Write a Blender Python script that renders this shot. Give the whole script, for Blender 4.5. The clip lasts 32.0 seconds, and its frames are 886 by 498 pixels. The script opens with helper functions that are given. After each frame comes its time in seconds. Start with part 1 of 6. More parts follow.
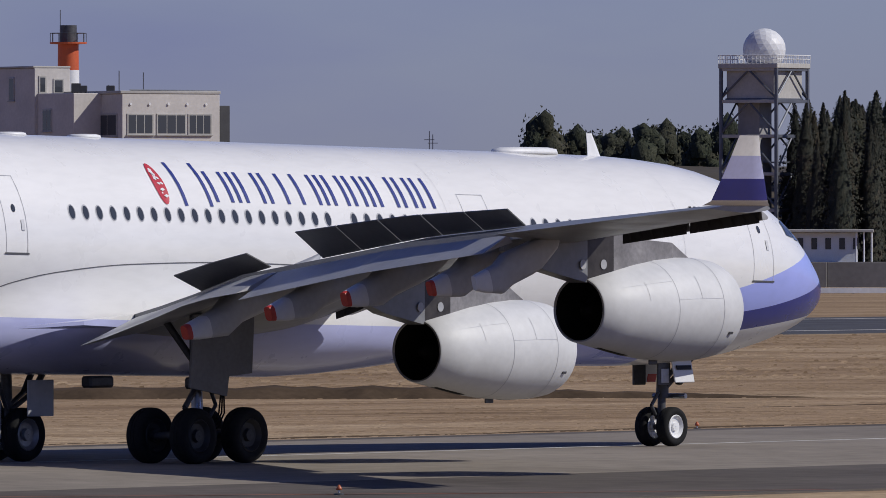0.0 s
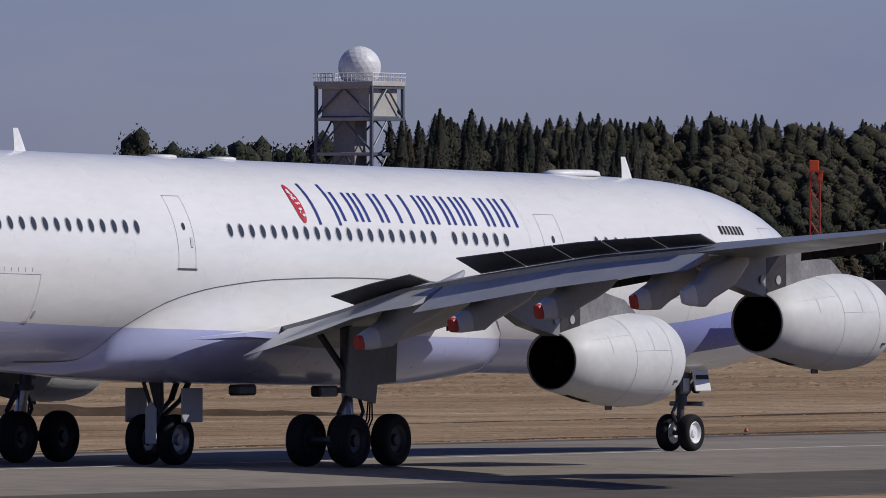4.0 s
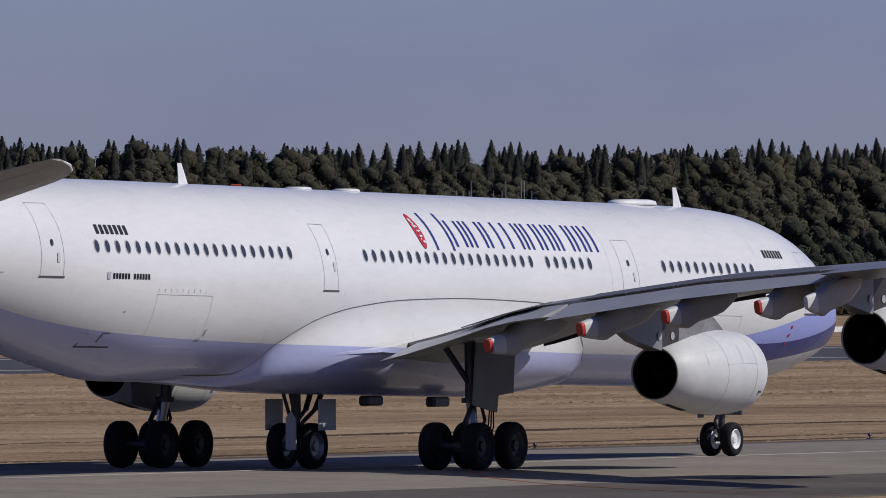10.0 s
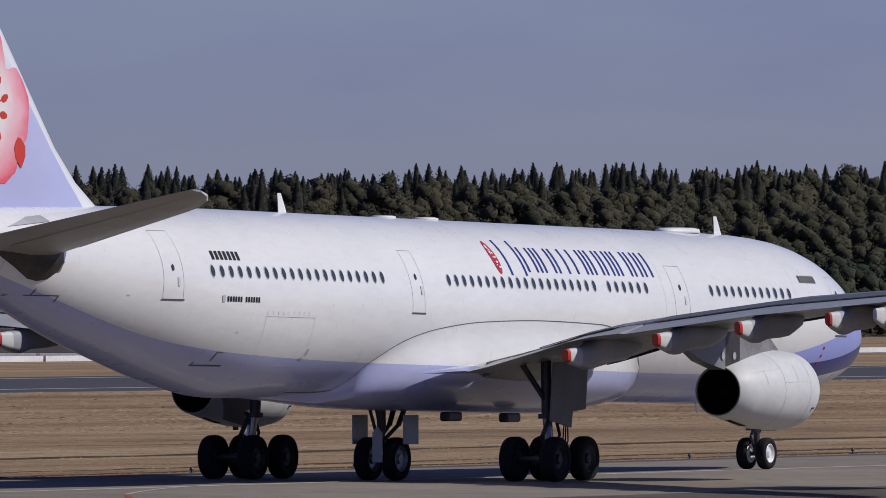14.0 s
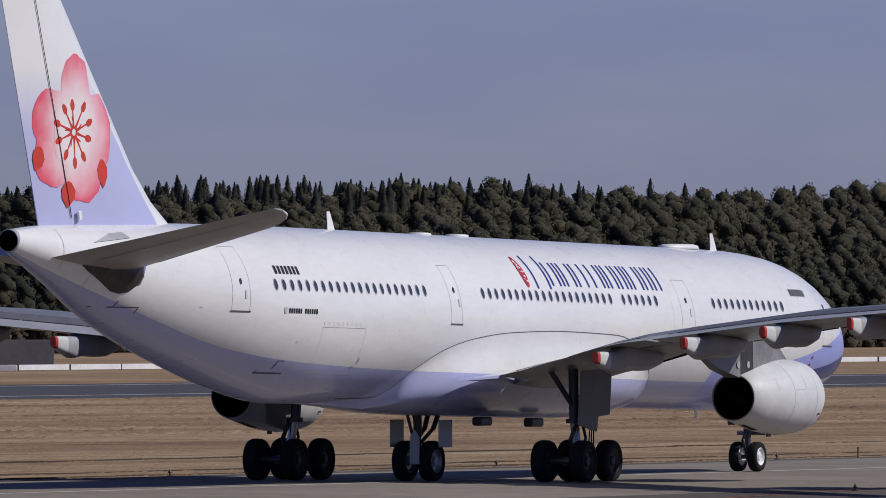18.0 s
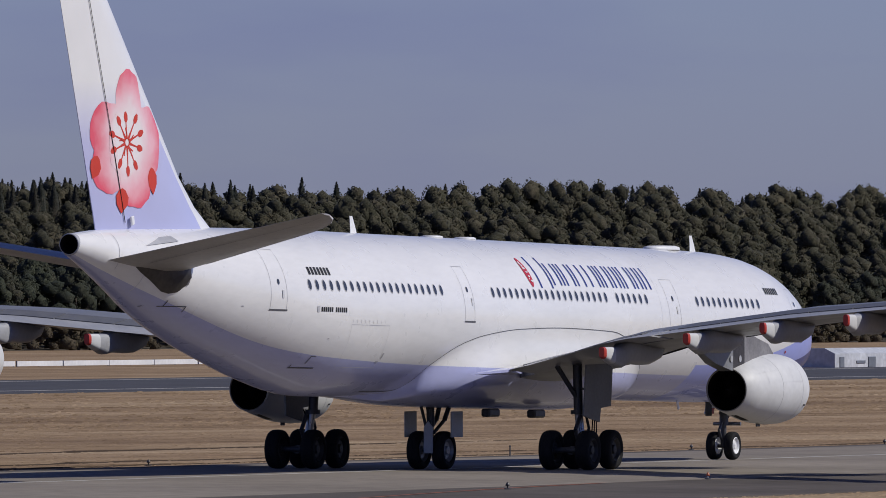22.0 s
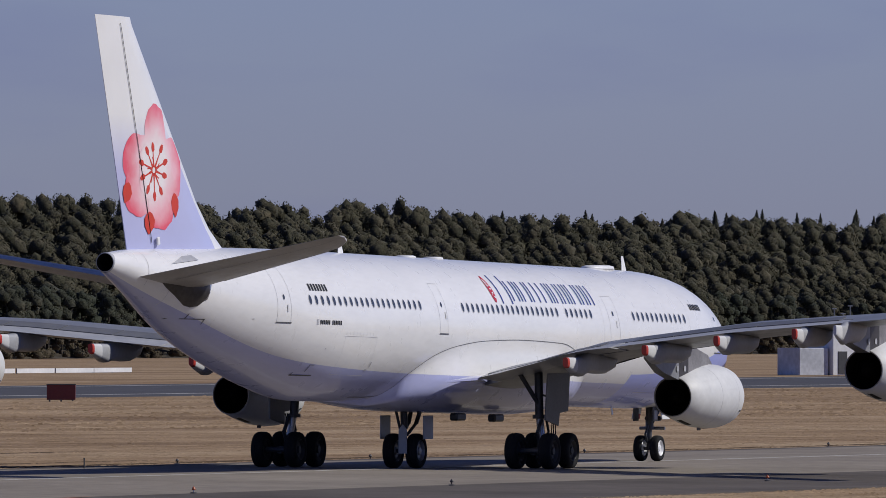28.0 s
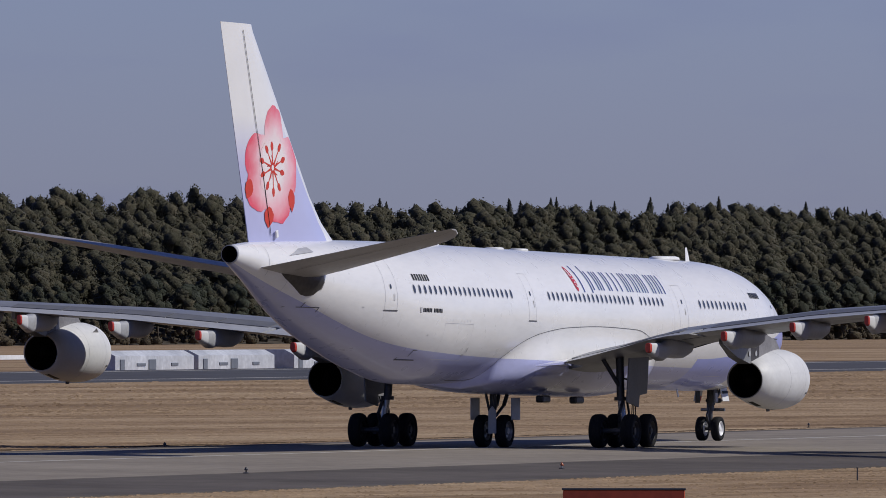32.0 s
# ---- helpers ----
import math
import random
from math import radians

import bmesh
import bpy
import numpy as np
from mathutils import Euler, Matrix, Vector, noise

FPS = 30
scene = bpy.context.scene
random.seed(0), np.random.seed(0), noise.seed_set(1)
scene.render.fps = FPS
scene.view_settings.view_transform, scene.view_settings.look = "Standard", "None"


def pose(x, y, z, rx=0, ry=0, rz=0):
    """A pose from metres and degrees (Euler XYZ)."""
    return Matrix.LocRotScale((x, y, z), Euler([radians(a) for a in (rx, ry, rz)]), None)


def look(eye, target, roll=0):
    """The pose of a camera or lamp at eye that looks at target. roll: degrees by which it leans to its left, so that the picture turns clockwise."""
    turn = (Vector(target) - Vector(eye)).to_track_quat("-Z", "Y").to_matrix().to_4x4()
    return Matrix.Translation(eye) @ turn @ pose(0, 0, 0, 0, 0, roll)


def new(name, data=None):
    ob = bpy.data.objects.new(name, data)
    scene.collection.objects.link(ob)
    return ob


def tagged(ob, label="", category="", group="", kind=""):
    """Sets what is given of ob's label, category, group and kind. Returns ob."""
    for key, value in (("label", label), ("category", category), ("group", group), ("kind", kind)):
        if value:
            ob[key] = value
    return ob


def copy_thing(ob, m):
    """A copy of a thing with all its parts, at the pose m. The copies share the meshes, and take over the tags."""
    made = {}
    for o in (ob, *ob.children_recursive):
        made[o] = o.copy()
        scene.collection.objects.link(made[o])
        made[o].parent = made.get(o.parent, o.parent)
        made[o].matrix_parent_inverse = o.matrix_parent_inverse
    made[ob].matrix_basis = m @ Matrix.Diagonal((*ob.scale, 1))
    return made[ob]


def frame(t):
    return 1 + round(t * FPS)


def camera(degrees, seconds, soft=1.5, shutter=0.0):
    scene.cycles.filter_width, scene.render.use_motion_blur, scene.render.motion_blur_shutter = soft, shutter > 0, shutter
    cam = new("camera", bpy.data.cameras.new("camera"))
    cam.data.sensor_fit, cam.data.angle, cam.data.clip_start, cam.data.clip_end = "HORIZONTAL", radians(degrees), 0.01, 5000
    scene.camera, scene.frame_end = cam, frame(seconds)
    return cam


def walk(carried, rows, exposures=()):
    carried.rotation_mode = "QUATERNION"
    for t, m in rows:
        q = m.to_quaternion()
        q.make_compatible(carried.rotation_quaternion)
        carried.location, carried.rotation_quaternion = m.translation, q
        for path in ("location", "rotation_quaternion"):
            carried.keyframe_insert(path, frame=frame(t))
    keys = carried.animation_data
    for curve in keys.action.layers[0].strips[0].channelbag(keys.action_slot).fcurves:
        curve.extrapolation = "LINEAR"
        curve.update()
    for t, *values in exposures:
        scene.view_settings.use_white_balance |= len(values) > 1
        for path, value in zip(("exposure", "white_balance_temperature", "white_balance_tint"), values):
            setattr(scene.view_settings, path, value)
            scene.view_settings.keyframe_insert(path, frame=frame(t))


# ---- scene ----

# ======================= camera =======================
EYE_Z = 5.995
# seconds, pan (degrees to the right), tilt, roll
PAN = [
    (0, 0.0000, -0.1096, -0.028), (0.5, 0.0765, -0.0972, -0.017), (1, 0.1323, -0.0846, -0.027),
    (1.5, 0.3082, -0.0793, -0.064), (2, 0.5450, -0.0618, -0.096), (2.5, 0.8833, -0.0632, -0.055),
    (4.5, 2.1126, -0.0177, 0.057), (5, 2.2969, -0.0155, 0.060), (5.5, 2.5070, -0.0103, 0.086),
    (6, 2.6992, 0.0105, 0.033), (6.5, 2.9216, 0.0357, -0.015), (7, 3.1440, 0.0575, 0.015),
    (8, 3.6686, 0.0752, -0.040), (9, 4.1419, 0.0829, -0.083), (10, 4.5552, 0.0827, -0.107),
    (11, 4.9120, 0.1152, -0.055), (12, 5.3050, 0.1532, -0.066), (13, 5.7580, 0.1919, -0.040),
    (13.5, 5.9514, 0.1946, -0.030), (15.5, 6.7976, 0.2072, -0.037), (16, 7.0236, 0.2173, 0.020),
    (17, 7.3513, 0.2262, 0.019), (18, 7.7960, 0.2519, 0.015), (19, 8.2944, 0.2368, -0.004),
    (20, 8.7080, 0.2218, -0.029), (21, 9.1026, 0.2438, -0.071), (22, 9.4105, 0.2457, -0.125),
    (23, 9.6359, 0.2591, -0.106), (24, 9.9632, 0.2703, -0.138), (25, 10.3991, 0.2710, -0.162),
    (26, 10.9275, 0.3072, -0.217), (26.5, 11.1326, 0.3198, -0.129), (28.5, 11.9389, 0.2999, 0.158),
    (29, 12.0348, 0.2825, 0.199), (29.5, 12.1885, 0.2736, 0.169), (30, 12.3717, 0.2798, 0.170),
    (31, 12.6198, 0.2818, 0.080), (32, 12.7435, 0.2554, 0.040),
]


def aim(pan, tilt, roll):
    return Matrix.Translation((0, 0, EYE_Z)) @ pose(0, 0, 0, 0, 0, -pan) @ pose(0, 0, 0, 90 + tilt) @ pose(0, 0, 0, 0, 0, roll)


cam = camera(4.1052, 32.0, soft=0.7)
walk(cam, [(t, aim(p, e, r)) for t, p, e, r in PAN], exposures=[(0.0, 0.05), (2.0, 0.06), (5.0, -0.07), (9.0, -0.05), (16.0, 0.0), (32.0, 0.03)])

# the aircraft's way: seconds, nose x, nose y, heading
TAXI = [
    (0, 10.049, 337.862, 51.208), (0.5, 11.491, 340.497, 52.089), (1, 12.932, 343.130, 52.908),
    (1.5, 14.375, 345.750, 53.627), (2, 15.845, 348.369, 54.238), (2.5, 17.383, 351.001, 54.748),
    (4.5, 23.744, 361.526, 56.033), (5, 25.382, 364.183, 56.248), (5.5, 27.047, 366.840, 56.404),
    (6, 28.765, 369.483, 56.450), (6.5, 30.530, 372.121, 56.419), (7, 32.316, 374.761, 56.362),
    (8, 35.928, 380.100, 56.295), (9, 39.524, 385.581, 56.390), (10, 43.151, 391.122, 56.460),
    (11, 46.885, 396.645, 56.337), (12, 50.675, 402.231, 56.235), (13, 54.392, 407.916, 56.334),
    (13.5, 56.258, 410.799, 56.420), (15.5, 63.799, 422.511, 56.728), (16, 65.754, 425.450, 56.711),
    (17, 69.684, 431.332, 56.638), (18, 73.649, 437.291, 56.654), (19, 77.627, 443.265, 56.615),
    (20, 81.700, 449.312, 56.564), (21, 85.817, 455.419, 56.507), (22, 89.916, 461.630, 56.570),
    (23, 94.001, 467.973, 56.763), (24, 98.212, 474.374, 56.709), (25, 102.522, 480.913, 56.651),
    (26, 106.863, 487.577, 56.695), (26.5, 109.041, 490.911, 56.678), (28.5, 118.012, 504.248, 56.360),
    (29, 120.299, 507.614, 56.269), (29.5, 122.583, 511.001, 56.202), (30, 124.862, 514.414, 56.188),
    (31, 129.400, 521.300, 56.277), (32, 133.817, 528.208, 56.485),
]

# ======================= light =======================
SUN_AZ, SUN_EL = 100.0, 40.0      # degrees clockwise from +Y, degrees up
world = bpy.data.worlds.new("sky")
scene.world = world
world.use_nodes = True
wn, wl = world.node_tree.nodes, world.node_tree.links
bgn = wn["Background"]
sky = wn.new("ShaderNodeTexSky")
sky.sky_type, sky.sun_disc = "NISHITA", False
sky.sun_elevation, sky.sun_rotation = radians(SUN_EL), radians(SUN_AZ)
sky.air_density, sky.dust_density, sky.ozone_density = 1.0, 0.3, 3.0
# thin veils of cloud
tco = wn.new("ShaderNodeTexCoord")
mpg = wn.new("ShaderNodeMapping")
mpg.inputs["Scale"].default_value = (12, 12, 45)
wl.new(tco.outputs["Generated"], mpg.inputs["Vector"])
cno = wn.new("ShaderNodeTexNoise")
cno.inputs["Scale"].default_value, cno.inputs["Detail"].default_value = 1.6, 5
wl.new(mpg.outputs["Vector"], cno.inputs["Vector"])
crp = wn.new("ShaderNodeValToRGB")
crp.color_ramp.elements[0].position, crp.color_ramp.elements[0].color = 0.47, (0, 0, 0, 1)
crp.color_ramp.elements[1].position, crp.color_ramp.elements[1].color = 0.82, (0.45, 0.45, 0.45, 1)
wl.new(cno.outputs["Fac"], crp.inputs["Fac"])
cmx = wn.new("ShaderNodeMixRGB")
cmx.inputs["Color2"].default_value = (3.3, 3.3, 4.0, 1)
wl.new(crp.outputs["Color"], cmx.inputs["Fac"])
wl.new(sky.outputs["Color"], cmx.inputs["Color1"])
tint = wn.new("ShaderNodeMixRGB")
tint.blend_type = "MULTIPLY"
tint.inputs["Fac"].default_value = 1.0
tint.inputs["Color2"].default_value = (0.683, 0.766, 1.425, 1)
wl.new(cmx.outputs["Color"], tint.inputs["Color1"])
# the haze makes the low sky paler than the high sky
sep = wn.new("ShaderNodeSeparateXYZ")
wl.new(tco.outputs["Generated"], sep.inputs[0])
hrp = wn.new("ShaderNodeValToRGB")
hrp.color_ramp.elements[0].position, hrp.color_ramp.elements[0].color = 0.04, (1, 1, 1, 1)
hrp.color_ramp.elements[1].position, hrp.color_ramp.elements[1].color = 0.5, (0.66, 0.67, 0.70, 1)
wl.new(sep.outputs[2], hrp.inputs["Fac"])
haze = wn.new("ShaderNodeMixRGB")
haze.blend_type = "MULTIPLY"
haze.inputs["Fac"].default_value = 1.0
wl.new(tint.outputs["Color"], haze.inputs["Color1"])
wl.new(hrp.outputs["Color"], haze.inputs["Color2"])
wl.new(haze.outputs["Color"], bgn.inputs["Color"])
bgn.inputs["Strength"].default_value = 0.058

sun = new("sun", bpy.data.lights.new("sun", "SUN"))
sun.data.energy, sun.data.angle, sun.data.color = 3.5, radians(0.53), (0.955, 0.925, 0.865)
_a, _e = radians(SUN_AZ), radians(SUN_EL)
SUNV = Vector((math.sin(_a) * math.cos(_e), math.cos(_a) * math.cos(_e), math.sin(_e)))
sun.matrix_world = look(SUNV * 50, (0, 0, 0))

# ======================= materials =======================


class Mat:
    """A small node builder for procedural surfaces."""

    def __init__(self, name, rough=0.5, metal=0.0, color=(0.5, 0.5, 0.5)):
        self.m = bpy.data.materials.new(name)
        self.m.use_nodes = True
        self.n, self.l = self.m.node_tree.nodes, self.m.node_tree.links
        self.b = self.n["Principled BSDF"]
        self.b.inputs["Roughness"].default_value, self.b.inputs["Metallic"].default_value = rough, metal
        self.b.inputs["Base Color"].default_value = (*color, 1)
        self.co = self.n.new("ShaderNodeTexCoord")

    def put(self, sock, v):
        if isinstance(v, (int, float)):
            sock.default_value = v
        elif isinstance(v, tuple):
            sock.default_value = (*v, 1) if len(v) == 3 and len(sock.default_value) == 4 else v
        else:
            self.l.new(v, sock)

    def math(self, op, a, b=0.0, c=0.0):
        x = self.n.new("ShaderNodeMath")
        x.operation = op
        for s_, v in zip(x.inputs, (a, b, c)):
            self.put(s_, v)
        return x.outputs[0]

    def mix(self, f, a, b, blend="MIX"):
        x = self.n.new("ShaderNodeMixRGB")
        x.blend_type = blend
        for s_, v in zip(x.inputs, (f, a, b)):
            self.put(s_, v)
        return x.outputs[0]

    def noise(self, scale=1.0, detail=4, where="Object", stretch=(1, 1, 1), rough=0.55):
        m = self.n.new("ShaderNodeMapping")
        m.inputs["Scale"].default_value = stretch
        self.l.new(self.co.outputs[where], m.inputs["Vector"])
        x = self.n.new("ShaderNodeTexNoise")
        x.inputs["Scale"].default_value, x.inputs["Detail"].default_value, x.inputs["Roughness"].default_value = scale, detail, rough
        self.l.new(m.outputs[0], x.inputs["Vector"])
        return x.outputs["Fac"]

    def ramp(self, f, *stops):
        x = self.n.new("ShaderNodeValToRGB")
        e = x.color_ramp.elements
        while len(e) < len(stops):
            e.new(0.5)
        for k, (p, c) in zip(e, stops):
            k.position, k.color = p, (*c, 1) if len(c) == 3 else c
        self.l.new(f, x.inputs[0])
        return x.outputs[0]

    def xyz(self, where="Object"):
        x = self.n.new("ShaderNodeSeparateXYZ")
        self.l.new(self.co.outputs[where], x.inputs[0])
        return x.outputs

    def bump(self, h, strength=0.3, dist=0.02):
        x = self.n.new("ShaderNodeBump")
        x.inputs["Strength"].default_value, x.inputs["Distance"].default_value = strength, dist
        self.l.new(h, x.inputs["Height"])
        self.l.new(x.outputs[0], self.b.inputs["Normal"])

    def color(self, v):
        self.put(self.b.inputs["Base Color"], v)
        return self

    def rough(self, v):
        self.put(self.b.inputs["Roughness"], v)
        return self


def g3(v):
    return (v, v, v)


def worn(name, c, rough=0.5, metal=0.0, amount=0.25, scale=1.5, fine=14.0, relief=0.1):
    """A painted or bare surface with stains at two scales."""
    m = Mat(name, rough, metal, c)
    a = m.ramp(m.noise(scale, 4), (0.3, g3(1 - amount)), (0.75, g3(1.0)))
    b = m.ramp(m.noise(fine, 3), (0.3, g3(1 - amount * 0.6)), (0.7, g3(1.0)))
    m.color(m.mix(1.0, m.mix(1.0, c, a, "MULTIPLY"), b, "MULTIPLY"))
    m.rough(m.math("ADD", m.math("MULTIPLY", m.noise(scale * 2, 3), 0.3), rough - 0.12))
    if relief:
        m.bump(m.noise(fine, 3), relief, 0.01)
    return m.m


WHITE, LAVENDER, LIGHTBLUE, NAVY = (0.80, 0.79, 0.775), (0.445, 0.465, 0.71), (0.36, 0.41, 0.84), (0.022, 0.03, 0.22)


def livery(name, kind):
    """Airline paint: white above, lavender below, two blue bands at the nose."""
    m = Mat(name, 0.28, 0.0, WHITE)
    x, y, z = m.xyz()
    s = m.math("MULTIPLY", x, -1.0)
    # body height over the fuselage axis
    zb = m.math("ADD", z, m.math("ADD", m.math("MULTIPLY", x, 0.01794), 0.5382 - 5.3665))
    dirt = m.ramp(m.noise(0.5, 4, stretch=(0.4, 1, 1)), (0.35, g3(0.93)), (0.7, g3(1.0)))
    fine = m.ramp(m.noise(6, 3, stretch=(0.25, 1, 1)), (0.3, g3(0.95)), (0.6, g3(1.0)))
    if kind == "plain":
        col = m.mix(1.0, WHITE, dirt, "MULTIPLY")
    else:
        aft = m.math("SUBTRACT", s, 51.4)
        rise = m.math("ADD", aft, m.math("SQRT", m.math("ADD", m.math("MULTIPLY", aft, aft), 22.7)))
        line = m.math("ADD", m.math("MULTIPLY", rise, 0.145), -1.93)
        lav = m.math("MULTIPLY", m.math("LESS_THAN", zb, line), m.math("GREATER_THAN", s, 9.0))
        f1 = m.math("MAXIMUM", m.math("SUBTRACT", 1.0, m.math("DIVIDE", s, 15.0)), 0.0)
        top = m.math("ADD", m.math("MULTIPLY", m.math("MULTIPLY", f1, f1), 2.6), -1.5)
        f2 = m.math("MAXIMUM", m.math("SUBTRACT", 1.0, m.math("DIVIDE", s, 9.0)), 0.0)
        low = m.math("ADD", m.math("MULTIPLY", f2, 0.95), -2.15)
        mid = m.math("ADD", m.math("MULTIPLY", m.math("MULTIPLY", f2, f2), 1.35), -1.45)
        blue = m.math("MULTIPLY", m.math("LESS_THAN", zb, top), m.math("LESS_THAN", s, 15.0))
        navy = m.math("MULTIPLY", m.math("LESS_THAN", zb, mid), m.math("LESS_THAN", s, 9.0))
        under = m.math("MULTIPLY", m.math("LESS_THAN", zb, low), m.math("LESS_THAN", s, 9.0))
        col = m.mix(lav, WHITE, LAVENDER)
        col = m.mix(blue, col, LIGHTBLUE)
        col = m.mix(navy, col, NAVY)
        col = m.mix(under, col, WHITE)
        col = m.mix(1.0, col, dirt, "MULTIPLY")
    m.color(m.mix(1.0, col, fine, "MULTIPLY"))
    m.rough(m.math("ADD", m.math("MULTIPLY", m.noise(1.2, 3), 0.2), 0.2))
    m.b.inputs["Coat Weight"].default_value, m.b.inputs["Coat Roughness"].default_value = 0.45, 0.07
    m.b.inputs["Specular IOR Level"].default_value = 0.35
    m.bump(m.noise(1.3, 2, stretch=(1, 1, 1)), 0.05, 0.02)
    return m.m


M_SKIN = livery("airliner_paint", "full")
M_NACELLE = worn("nacelle_paint", (0.66, 0.66, 0.66), 0.52, 0.0, 0.12, 0.8, 5.0, 0.03)
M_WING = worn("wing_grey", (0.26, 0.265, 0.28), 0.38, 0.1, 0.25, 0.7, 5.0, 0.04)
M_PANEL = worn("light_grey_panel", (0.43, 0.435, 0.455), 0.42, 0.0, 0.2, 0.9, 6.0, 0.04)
M_SPOIL = worn("spoiler_grey", (0.17, 0.17, 0.175), 0.45, 0.0, 0.3, 1.0, 8.0, 0.05)
M_PYLON = worn("pylon_metal", (0.42, 0.40, 0.385), 0.42, 0.5, 0.4, 1.4, 9.0, 0.05)
M_BARE = worn("bare_metal", (0.55, 0.55, 0.56), 0.25, 0.9, 0.2, 1.4, 9.0, 0.05)
M_STAB = worn("stabiliser_grey", (0.40, 0.38, 0.37), 0.4, 0.2, 0.25, 0.8, 6.0, 0.04)
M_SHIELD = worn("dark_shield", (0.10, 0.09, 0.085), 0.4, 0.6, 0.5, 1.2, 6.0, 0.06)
M_SOOT = worn("exhaust_dark", (0.015, 0.014, 0.013), 0.6, 0.4, 0.4, 2.0, 10.0, 0.05)
M_RED = worn("red_paint", (0.55, 0.045, 0.03), 0.45, 0.0, 0.2, 2.0, 12.0, 0.04)
M_RUBBER = worn("tyre_rubber", (0.022, 0.022, 0.023), 0.8, 0.0, 0.4, 2.0, 18.0, 0.3)
M_RUBBER.node_tree.nodes["Principled BSDF"].inputs["Specular IOR Level"].default_value = 0.15
M_RIM = worn("wheel_metal", (0.045, 0.045, 0.047), 0.55, 0.3, 0.35, 3.0, 16.0, 0.1)
M_STRUT = worn("gear_metal", (0.11, 0.11, 0.115), 0.5, 0.4, 0.4, 3.0, 16.0, 0.1)
M_CHROME = worn("piston_chrome", (0.34, 0.34, 0.36), 0.28, 0.9, 0.15, 3.0, 16.0, 0.0)
M_LINE = worn("seam_dark", (0.10, 0.10, 0.11), 0.6, 0.0, 0.2, 2.0, 12.0, 0.0)
M_FAINT = worn("seam_grey", (0.50, 0.50, 0.52), 0.5, 0.0, 0.2, 2.0, 12.0, 0.0)
M_INK = worn("black_marking", (0.03, 0.03, 0.035), 0.5, 0.0, 0.2, 2.0, 12.0, 0.0)
M_INK.node_tree.nodes["Principled BSDF"].inputs["Specular IOR Level"].default_value = 0.1
M_SOOT.node_tree.nodes["Principled BSDF"].inputs["Specular IOR Level"].default_value = 0.1
M_TITLE = worn("blue_marking", (0.012, 0.03, 0.22), 0.4, 0.0, 0.15, 2.0, 12.0, 0.0)
M_SEAL = worn("red_marking", (0.50, 0.02, 0.04), 0.4, 0.0, 0.15, 2.0, 12.0, 0.0)
M_NAVY = worn("navy_paint", NAVY, 0.35, 0.0, 0.12, 1.0, 8.0, 0.0)
M_LAV = worn("lavender_paint", LAVENDER, 0.35, 0.0, 0.12, 1.0, 8.0, 0.0)
M_GLASS = Mat("cabin_glass", 0.08, 0.0, (0.045, 0.05, 0.06)).m
M_WHITE = worn("white_paint", (0.8, 0.8, 0.8), 0.4, 0.0, 0.12, 1.0, 8.0, 0.03)

# ======================= builders =======================


def raw(name, verts, faces, mat, parent=None, label="", smooth=True, flat_angle=None):
    me = bpy.data.meshes.new(name)
    me.from_pydata([tuple(v) for v in verts], [], faces)
    me.update()
    if smooth:
        me.shade_smooth()
    if flat_angle:
        me.set_sharp_from_angle(angle=radians(flat_angle))
    me.materials.append(mat)
    ob = new(name, me)
    if parent:
        ob.parent = parent
    if label:
        tagged(ob, label)
    return ob


def part(name, bm, mat, parent=None, label="", smooth=False, flat_angle=40):
    me = bpy.data.meshes.new(name)
    bmesh.ops.recalc_face_normals(bm, faces=bm.faces)
    bm.to_mesh(me)
    bm.free()
    if smooth:
        me.shade_smooth()
        me.set_sharp_from_angle(angle=radians(flat_angle))
    me.materials.append(mat)
    ob = new(name, me)
    if parent:
        ob.parent = parent
    if label:
        tagged(ob, label)
    return ob


def loft(rings, close=True, cap=True):
    """Verts and faces of a tube through rings of equal length."""
    n = len(rings[0])
    v = [p for r in rings for p in r]
    f = []
    for i in range(len(rings) - 1):
        for j in range(n if close else n - 1):
            k = (j + 1) % n
            f.append((i * n + j, i * n + k, (i + 1) * n + k, (i + 1) * n + j))
    if cap:
        f.append(tuple(range(n - 1, -1, -1)))
        f.append(tuple(range((len(rings) - 1) * n, len(rings) * n)))
    return v, f


def box_bm(bm, cx, cy, cz, sx, sy, sz, bevel=0.0, m=None):
    r = bmesh.ops.create_cube(bm, size=1.0)
    vs = r["verts"]
    bmesh.ops.scale(bm, vec=(sx, sy, sz), verts=vs)
    if bevel:
        es = list({e for v in vs for e in v.link_edges})
        b = bmesh.ops.bevel(bm, geom=es, offset=bevel, segments=1, affect="EDGES", profile=0.5)
        vs = list({v for f in b["faces"] for v in f.verts} | {v for v in vs if v.is_valid})
    mm = Matrix.Translation((cx, cy, cz)) @ (m or Matrix())
    bmesh.ops.transform(bm, matrix=mm, verts=vs)


def box(name, c, s, mat, parent=None, label="", bevel=0.02, m=None):
    bm = bmesh.new()
    box_bm(bm, *c, *s, bevel=min(bevel, min(s) * 0.3), m=m)
    return part(name, bm, mat, parent, label)


def rod(a, b, r, r2=None, n=12):
    """Rings of a rod from a to b."""
    a, b = Vector(a), Vector(b)
    q = (b - a).to_track_quat("Z", "Y").to_matrix()
    return [[c + q @ Vector((rr * math.cos(t * 2 * math.pi / n), rr * math.sin(t * 2 * math.pi / n), 0)) for t in range(n)]
            for c, rr in ((a, r), (b, r if r2 is None else r2))]


